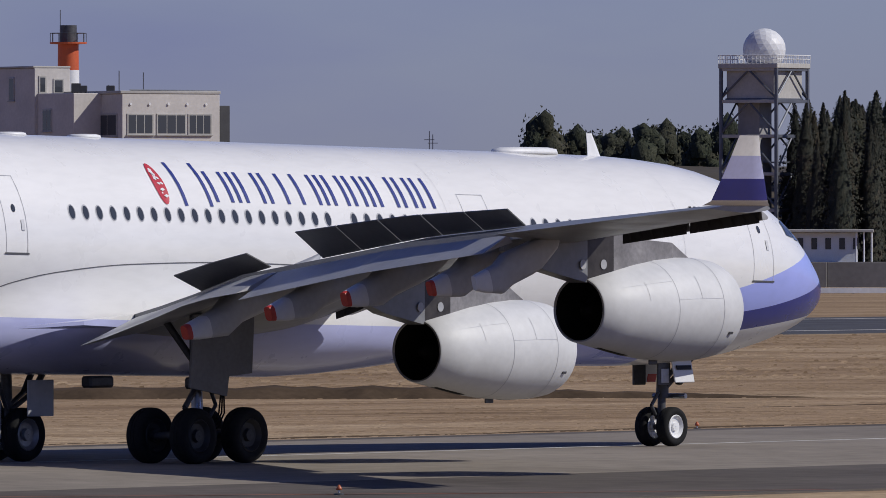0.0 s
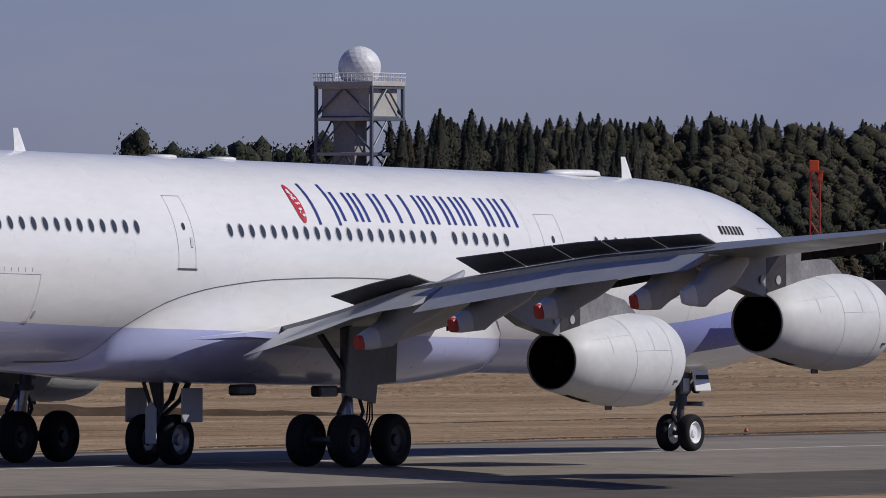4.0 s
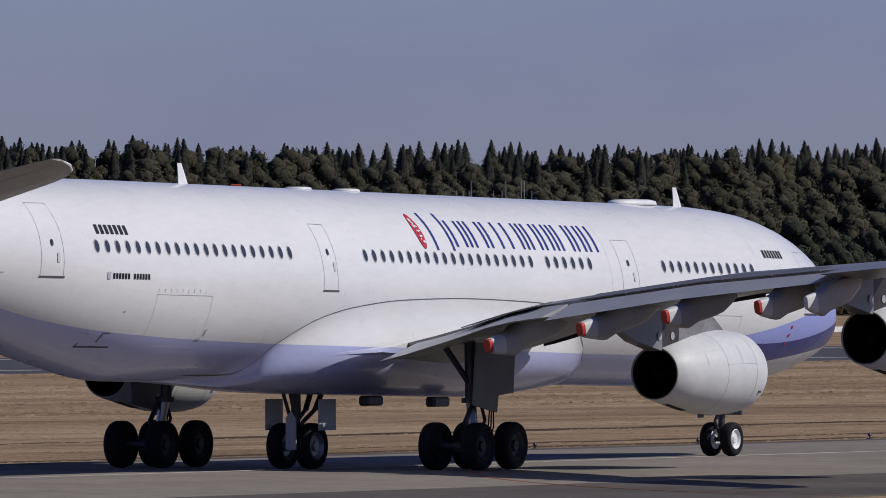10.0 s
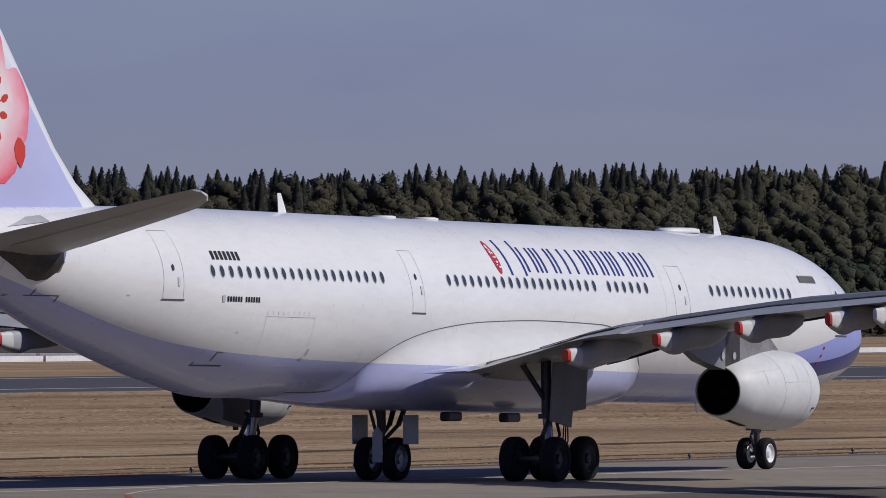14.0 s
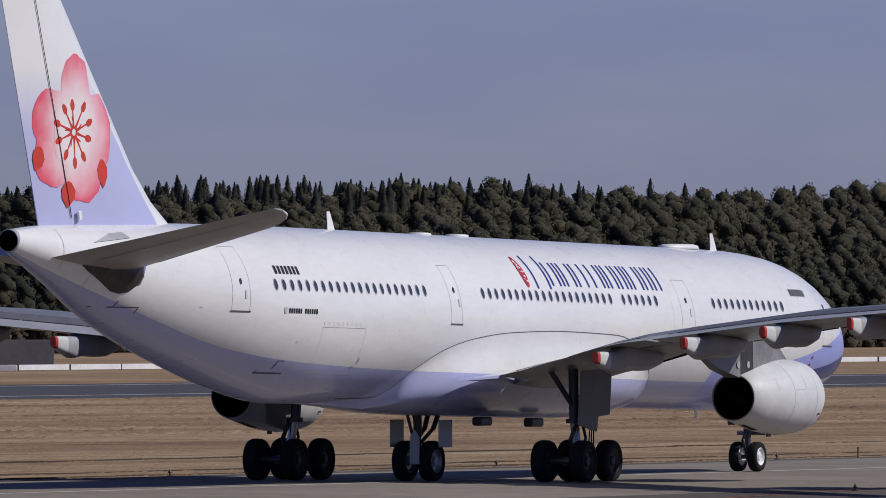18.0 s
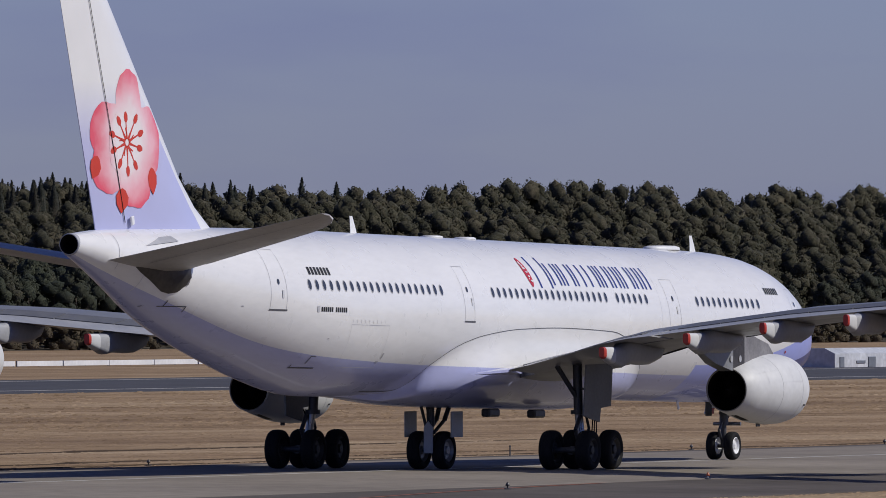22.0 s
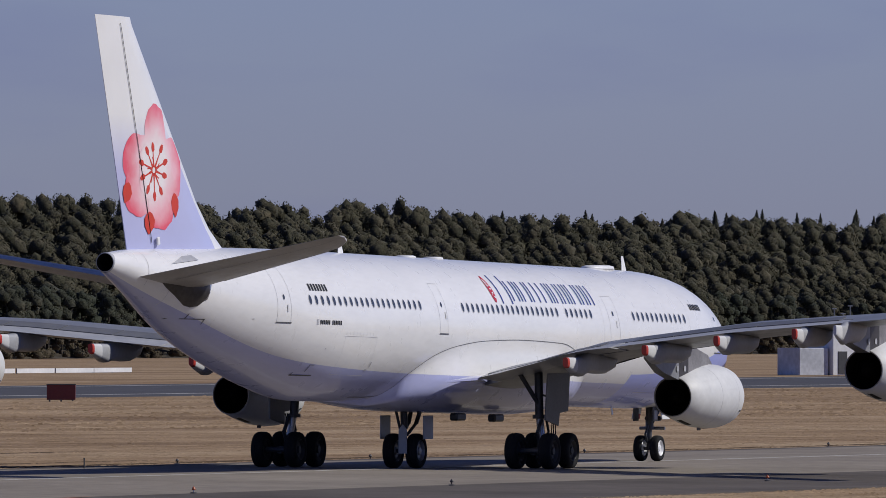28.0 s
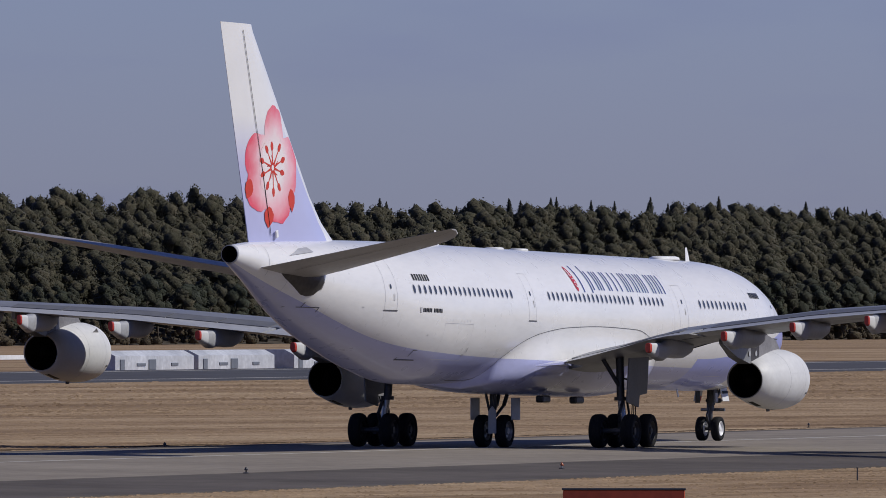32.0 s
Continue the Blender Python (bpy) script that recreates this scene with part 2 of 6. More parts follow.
def rods(name, specs, mat, parent=None, label=""):
    vs, fs = [], []
    for sp in specs:
        v, f = loft(rod(*sp))
        o = len(vs)
        vs += v
        fs += [tuple(i + o for i in q) for q in f]
    return raw(name, vs, fs, mat, parent, label, flat_angle=40)


def revolve(profile, n=40, axis="x", at=(0, 0, 0)):
    """Rings of (along, radius) turned about an axis."""
    rings = []
    for a, r in profile:
        ring = []
        for k in range(n):
            t = 2 * math.pi * k / n
            c, s_ = r * math.cos(t), r * math.sin(t)
            p = (a, c, s_) if axis == "x" else (c, a, s_) if axis == "y" else (c, s_, a)
            ring.append((p[0] + at[0], p[1] + at[1], p[2] + at[2]))
        rings.append(ring)
    return rings


def lerp(x, xs, ys):
    return float(np.interp(x, xs, ys))


def spline(x, xs, ys):
    """Smooth monotone-ish interpolation."""
    xs, ys = list(xs), list(ys)
    if x <= xs[0]:
        return ys[0]
    if x >= xs[-1]:
        return ys[-1]
    i = max(k for k in range(len(xs) - 1) if xs[k] <= x)

    def slope(k):
        if k == 0:
            return (ys[1] - ys[0]) / (xs[1] - xs[0])
        if k == len(xs) - 1:
            return (ys[-1] - ys[-2]) / (xs[-1] - xs[-2])
        d0, d1 = (ys[k] - ys[k - 1]) / (xs[k] - xs[k - 1]), (ys[k + 1] - ys[k]) / (xs[k + 1] - xs[k])
        return 0.0 if d0 * d1 <= 0 else 2 * d0 * d1 / (d0 + d1)
    h = xs[i + 1] - xs[i]
    t = (x - xs[i]) / h
    return ((2 * t ** 3 - 3 * t * t + 1) * ys[i] + (t ** 3 - 2 * t * t + t) * h * slope(i)
            + (-2 * t ** 3 + 3 * t * t) * ys[i + 1] + (t ** 3 - t * t) * h * slope(i + 1))


# ======================= ground =======================
HEAD = radians(56.5)
U = Vector((math.cos(HEAD), math.sin(HEAD), 0))       # along the taxiway
N = Vector((-math.sin(HEAD), math.cos(HEAD), 0))      # across it, away from the camera
O = Vector((77.63, 443.27, 0))                        # a point on its centre line


def fall(n):
    """The pavement drops a little from its crown towards the near side."""
    return -0.0125 * min(max(-n - 5.0, 0.0), 19.0)


def at(a, n, z=0.0):
    """A place a metres along and n metres across the taxiway."""
    p = O + U * a + N * n
    return Vector((p.x, p.y, z + fall(n)))


def ground_mat():
    """Dry grass mown in long strips: streaks along the field, patches and fine tufts."""
    m = Mat("dry_grass_ground", 0.95)
    turn = m.n.new("ShaderNodeMapping")
    turn.inputs["Rotation"].default_value = (0, 0, -HEAD + radians(20))
    m.l.new(m.co.outputs["Object"], turn.inputs["Vector"])

    def streaks(scale, along, across, detail=4, rough=0.6):
        mp = m.n.new("ShaderNodeMapping")
        mp.inputs["Scale"].default_value = (along, across, 1)
        m.l.new(turn.outputs[0], mp.inputs["Vector"])
        x = m.n.new("ShaderNodeTexNoise")
        x.inputs["Scale"].default_value, x.inputs["Detail"].default_value, x.inputs["Roughness"].default_value = scale, detail, rough
        m.l.new(mp.outputs[0], x.inputs["Vector"])
        return x.outputs["Fac"]

    base = m.ramp(streaks(0.05, 0.25, 1.0), (0.32, (0.245, 0.166, 0.104)), (0.5, (0.365, 0.258, 0.160)), (0.68, (0.460, 0.345, 0.225)))
    mid = m.ramp(streaks(0.22, 0.22, 0.9, 5, 0.68), (0.32, (0.56, 0.52, 0.48)), (0.46, (0.88, 0.86, 0.83)), (0.6, g3(1.0)), (0.74, (1.20, 1.18, 1.14)))
    sec = m.ramp(streaks(0.8, 0.4, 1.0, 4, 0.65), (0.32, (0.66, 0.63, 0.60)), (0.5, g3(0.97)), (0.7, g3(1.14)))
    c = m.noise(2.4, 4, rough=0.7)
    fin = m.ramp(c, (0.32, g3(0.70)), (0.65, g3(1.12)))
    m.color(m.mix(1.0, m.mix(1.0, m.mix(1.0, base, mid, "MULTIPLY"), sec, "MULTIPLY"), fin, "MULTIPLY"))
    m.bump(c, 0.6, 0.1)
    m.b.inputs["Specular IOR Level"].default_value = 0.08
    return m.m


def pave_mat(name, dark, light, amount=1.0):
    m = Mat(name, 0.85)
    a = m.noise(0.12, 5)
    b = m.noise(1.1, 5)
    c = m.noise(30, 3)
    base = m.ramp(a, (0.3, dark), (0.7, light))
    m.color(m.mix(1.0, m.mix(1.0, base, m.ramp(b, (0.3, g3(0.8)), (0.7, g3(1.08))), "MULTIPLY"), m.ramp(c, (0.2, g3(0.85)), (0.8, g3(1.1))), "MULTIPLY"))
    m.bump(c, 0.25, 0.01)
    m.b.inputs["Specular IOR Level"].default_value = 0.08
    return m.m


M_GROUND = ground_mat()
M_CONC = pave_mat("taxiway_concrete", (0.215, 0.186, 0.154), (0.295, 0.258, 0.214))
M_ASPH = pave_mat("shoulder_asphalt", (0.095, 0.082, 0.072), (0.145, 0.126, 0.111))
M_RWY = pave_mat("runway_asphalt", (0.075, 0.075, 0.085), (0.10, 0.10, 0.11))
M_ORANGE = worn("orange_line_paint", (0.42, 0.13, 0.05), 0.7, 0.0, 0.5, 0.8, 6.0, 0.0)
M_MARK = worn("white_line_paint", (0.62, 0.60, 0.55), 0.7, 0.0, 0.4, 0.8, 6.0, 0.0)

gv, gn = [], [-4000, -24, -5, 300, 4600]
for a in (-4600, -600, 900, 4600):
    gv += [at(a, n) for n in gn]
tagged(raw("ground", gv, [(i * 5 + j, (i + 1) * 5 + j, (i + 1) * 5 + j + 1, i * 5 + j + 1) for i in range(3) for j in range(4)], M_GROUND, smooth=False),
       "dry tan winter grass covering the airfield", "ground", kind="structure")


def strip(name, n0, n1, mat, a0=-420.0, a1=900.0, z=0.03, label="", cat="", steps=60):
    """A paved strip along the taxiway, with thickness."""
    ns = [n0] + [k for k in (-24.0, -5.0) if n0 < k < n1] + [n1]
    vs, fs = [], []
    w = len(ns) + 2
    for i in range(steps + 1):
        a = a0 + (a1 - a0) * i / steps
        vs += [at(a, n0, 0.0)] + [at(a, n, z) for n in ns] + [at(a, n1, 0.0)]
        if i:
            o = i * w
            fs += [(o - w + k, o - w + k + 1, o + k + 1, o + k) for k in range(w - 1)]
    return tagged(raw(name, vs, fs, mat, smooth=False), label, cat, kind="structure")


strip("taxiway", -15.5, 11.5, M_CONC, z=0.05, label="grey concrete taxiway with worn joints", cat="taxiway")
strip("taxiway_shoulder_near", -28.2, -15.5, M_ASPH, z=0.046, label="dark asphalt shoulder beside the taxiway", cat="pavement")
strip("taxiway_shoulder_far", 11.5, 13.2, M_ASPH, z=0.046, label="narrow dark asphalt shoulder beside the grass", cat="pavement")
strip("runway", 178.0, 240.0, M_RWY, z=0.05, a0=-900, a1=1800, label="dark asphalt runway beyond the dry grass", cat="runway")
strip("taxi_centre_line", -0.12, 0.12, M_MARK, z=0.056, label="faded pale taxiway centre line", cat="marking")
strip("runway_edge_line_near", 187.0, 188.0, M_MARK, z=0.056, a0=-900, a1=1800, label="white runway edge line", cat="marking")
strip("runway_edge_line_far", 232.0, 233.0, M_MARK, z=0.056, a0=-900, a1=1800, label="white runway edge line", cat="marking")



def ribbon(name, pts, w, mat, label):
    """A painted line through places (a, n) on the pavement."""
    vs, n = [], (len(pts) - 1) * 6
    xs = [k * 6.0 for k in range(len(pts))]
    mid = [(spline(k, xs, [p[0] for p in pts]), spline(k, xs, [p[1] for p in pts])) for k in range(n + 1)]
    for k, (a, q) in enumerate(mid):
        b, c = mid[min(k + 1, n)], mid[max(k - 1, 0)]
        d = Vector((b[0] - c[0], b[1] - c[1])).normalized() * w / 2
        vs += [at(a - d.y, q + d.x, 0.057), at(a + d.y, q - d.x, 0.057)]
    return tagged(raw(name, vs, [(2 * k, 2 * k + 1, 2 * k + 3, 2 * k + 2) for k in range(n)], mat, smooth=False), label, "marking", kind="structure")


ribbon("lead_off_line", [(-80, 0.3), (-85, -1.2), (-90, -3.1), (-95.5, -5.5)], 0.18, M_MARK, "faded white lead-off line curving from the centre line")
ribbon("lead_off_line_orange", [(-95.5, -5.5), (-101, -8.8), (-107, -13.6), (-111, -18.2), (-113.6, -22.6), (-115, -28)], 0.20, M_ORANGE, "faded orange lead-off line on the taxiway")
ribbon("holding_line", [(-192, -15.6), (-186, -18.1), (-175.5, -23.0), (-166.4, -28.0)], 0.22, M_ORANGE, "thin orange line across the pavement corner")
ribbon("corner_line", [(-80, -23.2), (-66, -20.7), (-54, -18.6), (-42, -16.8), (-32, -15.7)], 0.22, M_ORANGE, "faded orange taxiway edge line")

M_SOIL = worn("bare_soil", (0.115, 0.08, 0.052), 0.95, 0.0, 0.4, 0.4, 4.0, 0.3)


def streak(name, a0, a1, n0, w, label, seed):
    """A low uneven bank of dark soil along the grass."""
    rg = random.Random(seed)
    rings = []
    k = int((a1 - a0) / 2.5)
    for i in range(k + 1):
        a = a0 + (a1 - a0) * i / k
        f_ = math.sin(math.pi * i / k) ** 0.5
        ww = w * f_ * rg.uniform(0.6, 1.1) + 0.05
        nn = n0 + rg.uniform(-0.35, 0.35)
        hh = 0.06 * f_ * rg.uniform(0.3, 1.0)
        rings.append([at(a, nn - ww, -0.02), at(a, nn - ww * 0.4, hh), at(a, nn + ww * 0.4, hh), at(a, nn + ww, -0.02)])
    v, f = loft(rings, close=False, cap=False)
    return tagged(raw(name, v, f, M_SOIL), label, "ground", kind="structure")


M_SOIL.node_tree.nodes["Principled BSDF"].inputs["Specular IOR Level"].default_value = 0.05
rg = random.Random(1)
rings = []
for i in range(91):
    x = -48 + 0.68 * i
    g = min(1.0, (90 - i) / 22) ** 0.8
    w, h, y = 2.0 * g * rg.uniform(0.8, 1.1) + 0.05, 0.46 * g * rg.uniform(0.72, 1.0), 429 + 0.07 * x + rg.uniform(-0.3, 0.3)
    rings.append([Vector((x, y - w, -0.03)), Vector((x, y - w * 0.55, h * 0.8)), Vector((x, y + w * 0.3, h)), Vector((x, y + w, -0.03))])
v, f = loft(rings, close=False, cap=False)
tagged(raw("soil_bank", v, f, M_SOIL), "dark bare soil bank in the dry grass", "ground", kind="structure")
streak("soil_bank_far", -70, 90, 36, 0.8, "dark furrow in the dry grass", 2)
streak("soil_edge", -190, 240, 15.6, 0.25, "dark worn soil along the pavement edge", 3)
streak("soil_edge_far", -60, 60, 20.5, 0.5, "dark worn soil in the dry grass", 4)

# ======================= the airliner =======================
ZC, PITCH = 5.3665, 0.01794


def axis_z(s):
    """Height of the fuselage axis over the ground at station s metres behind the nose."""
    return ZC + PITCH * (s - 30.0)


FS = [0.0, 0.12, 0.4, 0.9, 1.6, 2.6, 3.8, 5.2, 7.0, 9.5, 12.0, 37.0, 42.0, 45.0, 48.0, 51.0, 54.0, 57.0, 59.5, 61.5, 63.1]
FT = [-0.80, -0.50, -0.18, 0.18, 0.62, 1.30, 1.92, 2.36, 2.66, 2.80, 2.82, 2.82, 2.82, 2.82, 2.80, 2.76, 2.70, 2.62, 2.53, 2.44, 2.29]
FB = [-0.80, -1.05, -1.26, -1.50, -1.77, -2.07, -2.34, -2.57, -2.74, -2.82, -2.82, -2.82, -2.94, -2.95, -2.58, -2.00, -1.35, -0.53, 0.39, 1.08, 1.56]
FW = [0.01, 0.30, 0.62, 1.02, 1.45, 1.92, 2.28, 2.54, 2.72, 2.81, 2.82, 2.82, 2.82, 2.80, 2.68, 2.42, 2.02, 1.50, 1.04, 0.70, 0.36]


def fus(s):
    return spline(s, FS, FT), spline(s, FS, FB), spline(s, FS, FW)


def skin(s, zb, side=-1, off=0.012):
    """A point on the fuselage skin at station s and height zb over the axis, lifted off it a little."""
    t, b, w = fus(s)
    mid, hh = (t + b) / 2, (t - b) / 2
    c = max(-0.999, min(0.999, (zb - mid) / hh))
    y = w * math.sqrt(1 - c * c)
    ny, nz = y / (w * w), c / hh
    ln = math.hypot(ny, nz)
    return Vector((-s, side * (y + off * ny / ln), axis_z(s) + zb + off * nz / ln))


plane = new("airliner")
tagged(plane, "white four-engined airliner with lavender belly, taxiing on concrete", "aircraft")

st = [0.0, 0.04, 0.12, 0.25, 0.4, 0.65, 0.9, 1.25, 1.6, 2.1, 2.6, 3.2, 3.8, 4.5, 5.2, 6.1, 7.0, 8.2, 9.5, 12]
st += [12 + 2.5 * k for k in range(1, 13)] + [43, 44, 45] + [45 + 0.75 * k for k in range(1, 25)] + [63.1]
RN = 72
rings = []
for s in st:
    t, b, w = fus(s)
    rings.append([(-s, w * math.sin(2 * math.pi * k / RN), axis_z(s) + (t + b) / 2 + (t - b) / 2 * math.cos(2 * math.pi * k / RN)) for k in range(RN)])
v, f = loft(rings, cap=False)
fuselage = raw("fuselage", v, f, M_SKIN, plane, "white and lavender painted fuselage")

# wing-to-body fairing under the wing: its upper edge runs along the seam


def seam_z(s):
    return spline(s, [18.6, 19.2, 20.5, 22.0, 23.7, 28, 32, 35, 36.7, 37.5, 38.4, 38.85, 38.95, 39.1, 40.0, 45.0], [-2.79, -2.3, -1.4, -0.72, -0.42, -0.36, -0.46, -0.72, -1.03, -1.28, -1.7, -2.02, -2.4, -2.68, -2.76, -2.80])


rings = []
for s in [18.65, 19.0, 19.4, 20, 21, 22.5, 24.5, 27, 29.5, 32, 33.5, 35, 36.5, 37.5, 38.2, 38.6, 38.85, 39.1, 39.4, 39.7, 40.6, 41.8, 43.0, 44.2, 44.95]:
    k = spline(s, [18.6, 20.5, 24.5, 33, 36.5, 38.5, 39.5, 41.0, 43.0, 45.0], [0.02, 0.45, 1.0, 1.0, 0.90, 0.70, 0.58, 0.42, 0.22, 0.02])
    a0 = math.asin(max(-0.999, seam_z(s) / 2.82))
    ring = []
    for sd in (-1, 1):
        arc = []
        for j in range(25):
            u = j / 24
            ph = a0 + (-math.pi / 2 - a0) * u
            e = min(1.0, 2.4 * u)
            full = (abs(math.cos(ph) / 3.16) ** 3.1 + abs(math.sin(ph) / 3.24) ** 3.1) ** (-1 / 3.1)
            r_ = 2.84 + k * (full - 2.84) * e * e * (3 - 2 * e)
            arc.append((-s, sd * r_ * math.cos(ph), axis_z(s) + r_ * math.sin(ph)))
        ring += arc if sd == -1 else list(reversed(arc[:-1]))
    rings.append(ring)
v, f = loft(rings, close=False, cap=False)
belly = raw("belly_fairing", v, f, M_SKIN, plane, "bulged belly fairing with a thin seam")


def quad_patch(corners, put, nu=4, nv=4):
    """A patch over four (s, z) corners, laid on a surface by put."""
    a, b, c, d = [Vector(p) for p in corners]
    vs = []
    for i in range(nu + 1):
        for j in range(nv + 1):
            u, w = i / nu, j / nv
            vs.append(put(*((a * (1 - u) + b * u) * (1 - w) + (d * (1 - u) + c * u) * w)))
    fs = [(i * (nv + 1) + j, (i + 1) * (nv + 1) + j, (i + 1) * (nv + 1) + j + 1, i * (nv + 1) + j + 1) for i in range(nu) for j in range(nv)]
    return vs, fs


def decal(name, quads, mat, parent, put, label="", nu=3, nv=3):
    vs, fs = [], []
    for q in quads:
        a, b = quad_patch(q, put, nu, nv)
        o = len(vs)
        vs += a
        fs += [tuple(i + o for i in x) for x in b]
    return raw(name, vs, fs, mat, parent, label)


def rect(s0, s1, z0, z1):
    return [(s0, z0), (s1, z0), (s1, z1), (s0, z1)]


def frame_quads(s0, s1, z0, z1, w=0.025, lean=0.0):
    return [rect(s0, s0 + w, z0, z1), rect(s1 - w, s1, z0, z1), rect(s0, s1, z0, z0 + w), rect(s0, s1, z1 - w, z1)]


M_HAIR = worn("seam_hairline", (0.62, 0.62, 0.63), 0.45, 0.0, 0.1, 2.0, 12.0, 0.0)

# cabin windows, each a dark pane in a pale frame
WIN_Z = 0.84
slots = [38.70 + 0.533 * k for k in range(21)] + [20.37 + 0.533 * k for k in range(27) if k != 6] + [9.73 + 0.533 * k for k in range(12)]


def oval(s, z, a, b, put, n=14):
    ring = [put(s + a * math.cos(2 * math.pi * k / n), z + b * math.sin(2 * math.pi * k / n)) for k in range(n)]
    return [put(s, z)] + ring, [(0, 1 + k, 1 + (k + 1) % n) for k in range(n)]


for side in (-1, 1):
    for s in slots:
        v, f = oval(s, WIN_Z, 0.142, 0.205, lambda a, b: skin(a, b, side, 0.006))
        w = raw("cabin_window", v, f, M_FAINT, plane)
        v, f = oval(s, WIN_Z, 0.108, 0.170, lambda a, b: skin(a, b, side, 0.012))
        raw("pane", v, f, M_GLASS, w)

# doors: a raised outline, a small window, a handle and a sill
for side in (-1, 1):
    sk = lambda a, b: skin(a, b, side, 0.010)
    for name, s0, s1, z0, z1 in (("passenger_door", 51.0, 52.05, -0.05, 2.02), ("emergency_door", 36.05, 36.88, -0.22, 1.72),
                                 ("passenger_door", 17.35, 18.42, -0.35, 1.60), ("passenger_door", 4.95, 6.0, -0.48, 1.45)):
        d = decal(name, frame_quads(s0, s1, z0, z1, 0.016), M_FAINT, plane, sk, "closed cabin door outlined on the skin", 2, 6)
        decal("sill", [rect(s0 - 0.05, s1 + 0.05, z0 - 0.035, z0 + 0.012)], M_LINE, d, lambda a, b: skin(a, b, side, 0.016), "dark door sill", 4, 1)
        v, f = oval((s0 + s1) / 2, WIN_Z + 0.06, 0.07, 0.10, lambda a, b: skin(a, b, side, 0.016))
        raw("pane", v, f, M_GLASS, d)
        decal("handle", [rect((s0 + s1) / 2 - 0.32, (s0 + s1) / 2 - 0.20, 0.35, 0.62)], M_HAIR, d, lambda a, b: skin(a, b, side, 0.016))
    for s0, s1, z0, z1 in ((43.3, 46.35, -1.95, -0.47), (10.5, 13.2, -2.2, -0.6)):
        decal("cargo_door", frame_quads(s0, s1, z0, z1, 0.014), M_HAIR, plane, sk, "faint outline of a closed cargo door", 4, 5)
    for k in range(9):
        decal("cargo_hinge", [rect(43.7 + 0.32 * k, 43.72 + 0.32 * k, -0.42, -0.30)], M_HAIR, plane, sk)
    for s in (9.2, 19.1):
        decal("skin_joint", [rect(s, s + 0.010, -1.2, 2.4)], M_HAIR, plane, sk, "", 1, 14)
    for q in (rect(43.1, 43.2, -1.6, -1.42), rect(43.25, 43.5, -1.75, -1.70), rect(53.6, 53.75, 0.02, 0.05), rect(47.7, 47.82, -1.0, -0.97)):
        decal("service_mark", [q], M_FAINT, plane, sk)
    decal("service_hatch", [rect(47.5, 48.9, -2.02, -1.98), rect(48.86, 48.9, -2.02, -1.90), rect(47.9, 48.25, -1.62, -1.595), rect(48.2, 48.24, -1.86, -1.60)], M_LINE, plane, sk, "dark outline of a small service hatch")
    decal("tail_hatch", [rect(56.6, 58.3, -0.05, -0.02), rect(56.6, 56.64, -0.22, -0.02), rect(57.6, 57.64, -0.02, 0.16)], M_LINE, plane, sk, "dark outline of a tail hatch")

# airline name, a row of blue shapes of one width each, and the red oval seal
for side in (-1, 1):
    put = lambda a, b: skin(a, b, side, 0.014)
    letters = [1.12, 0.72, 0.12, 0.80, 0.78, 0.30, 0.80, 0.12, 0.66, 0.55, 0.12, 0.80, 0.55, 0.55]
    x, z0 = 29.70, 1.20
    for i, wd in enumerate(letters):
        if i == 5:
            x -= wd
            continue
        big = i == 0
        zl, zh = (z0 - 0.12, z0 + 0.98) if big else (z0, z0 + 0.78)
        bar = 0.125
        q = []
        k = 1 if wd < 0.3 else 2
        for j in range(k):
            a = x - (wd - bar) * (j / max(1, k - 1) if k > 1 else 0)
            q.append(rect(a, a - bar, zl, zh))
        decal("title_mark", q, M_TITLE, fuselage, put, "", 2, 4)
        x -= wd + 0.185
    v, f = oval(30.40, 1.62, 0.22, 0.52, lambda a, b: put(a, b), 24)
    raw("seal", v, f, M_SEAL, fuselage, "red oval airline seal")
    mark = lambda a, b: skin(a, b, side, 0.020)
    for k, dz in ((0, 0.30), (1, 0.26), (0, 0.14), (2, 0.16), (1, 0.02), (3, 0.03), (1, -0.14), (2, -0.12), (2, -0.30), (3, -0.28)):
        c0, c1 = 30.53 - 0.055 * k, 1.62 + dz
        decal("seal_stroke", [[(c0, c1), (c0 - 0.07, c1 + 0.02), (c0 - 0.14, c1 - 0.02), (c0 - 0.09, c1 - 0.05)]], M_WHITE, fuselage, mark)
    # registration and type writing as plain bars
    for k in range(7):
        decal("registration_mark", [rect(49.20 - 0.25 * k, 49.05 - 0.25 * k, 1.19, 1.45)], M_INK, fuselage, put)
    for k in range(7):
        decal("registration_mark", [rect(8.55 - 0.21 * k, 8.43 - 0.21 * k, 1.22, 1.46)], M_INK, fuselage, put)
    for k in range(13):
        if k != 6:
            decal("type_mark", [rect(48.66 - 0.148 * k, 48.57 - 0.148 * k, -0.07, 0.09)], M_INK, fuselage, put)
    decal("type_mark", [rect(48.94, 48.78, -0.09, 0.12)], M_FAINT, fuselage, put)
    decal("nose_mark", [rect(6.75 + 0.04 * k, 6.87 + 0.04 * k, -0.95 - 0.26 * k, -0.86 - 0.26 * k) for k in range(3)], M_SEAL, fuselage, put)

# cockpit windows
for side in (-1, 1):
    put = lambda a, b: skin(a, b, side, 0.012)
    for q in ([(1.95, 0.62), (2.45, 0.62), (2.75, 1.18), (2.45, 1.20)], [(2.55, 0.62), (3.12, 0.66), (3.2, 1.22), (2.85, 1.20)], [(3.22, 0.70), (3.75, 0.78), (3.72, 1.12), (3.3, 1.22)]):
        decal("cockpit_window", [q], M_GLASS, plane, put, "dark cockpit window", 4, 4)

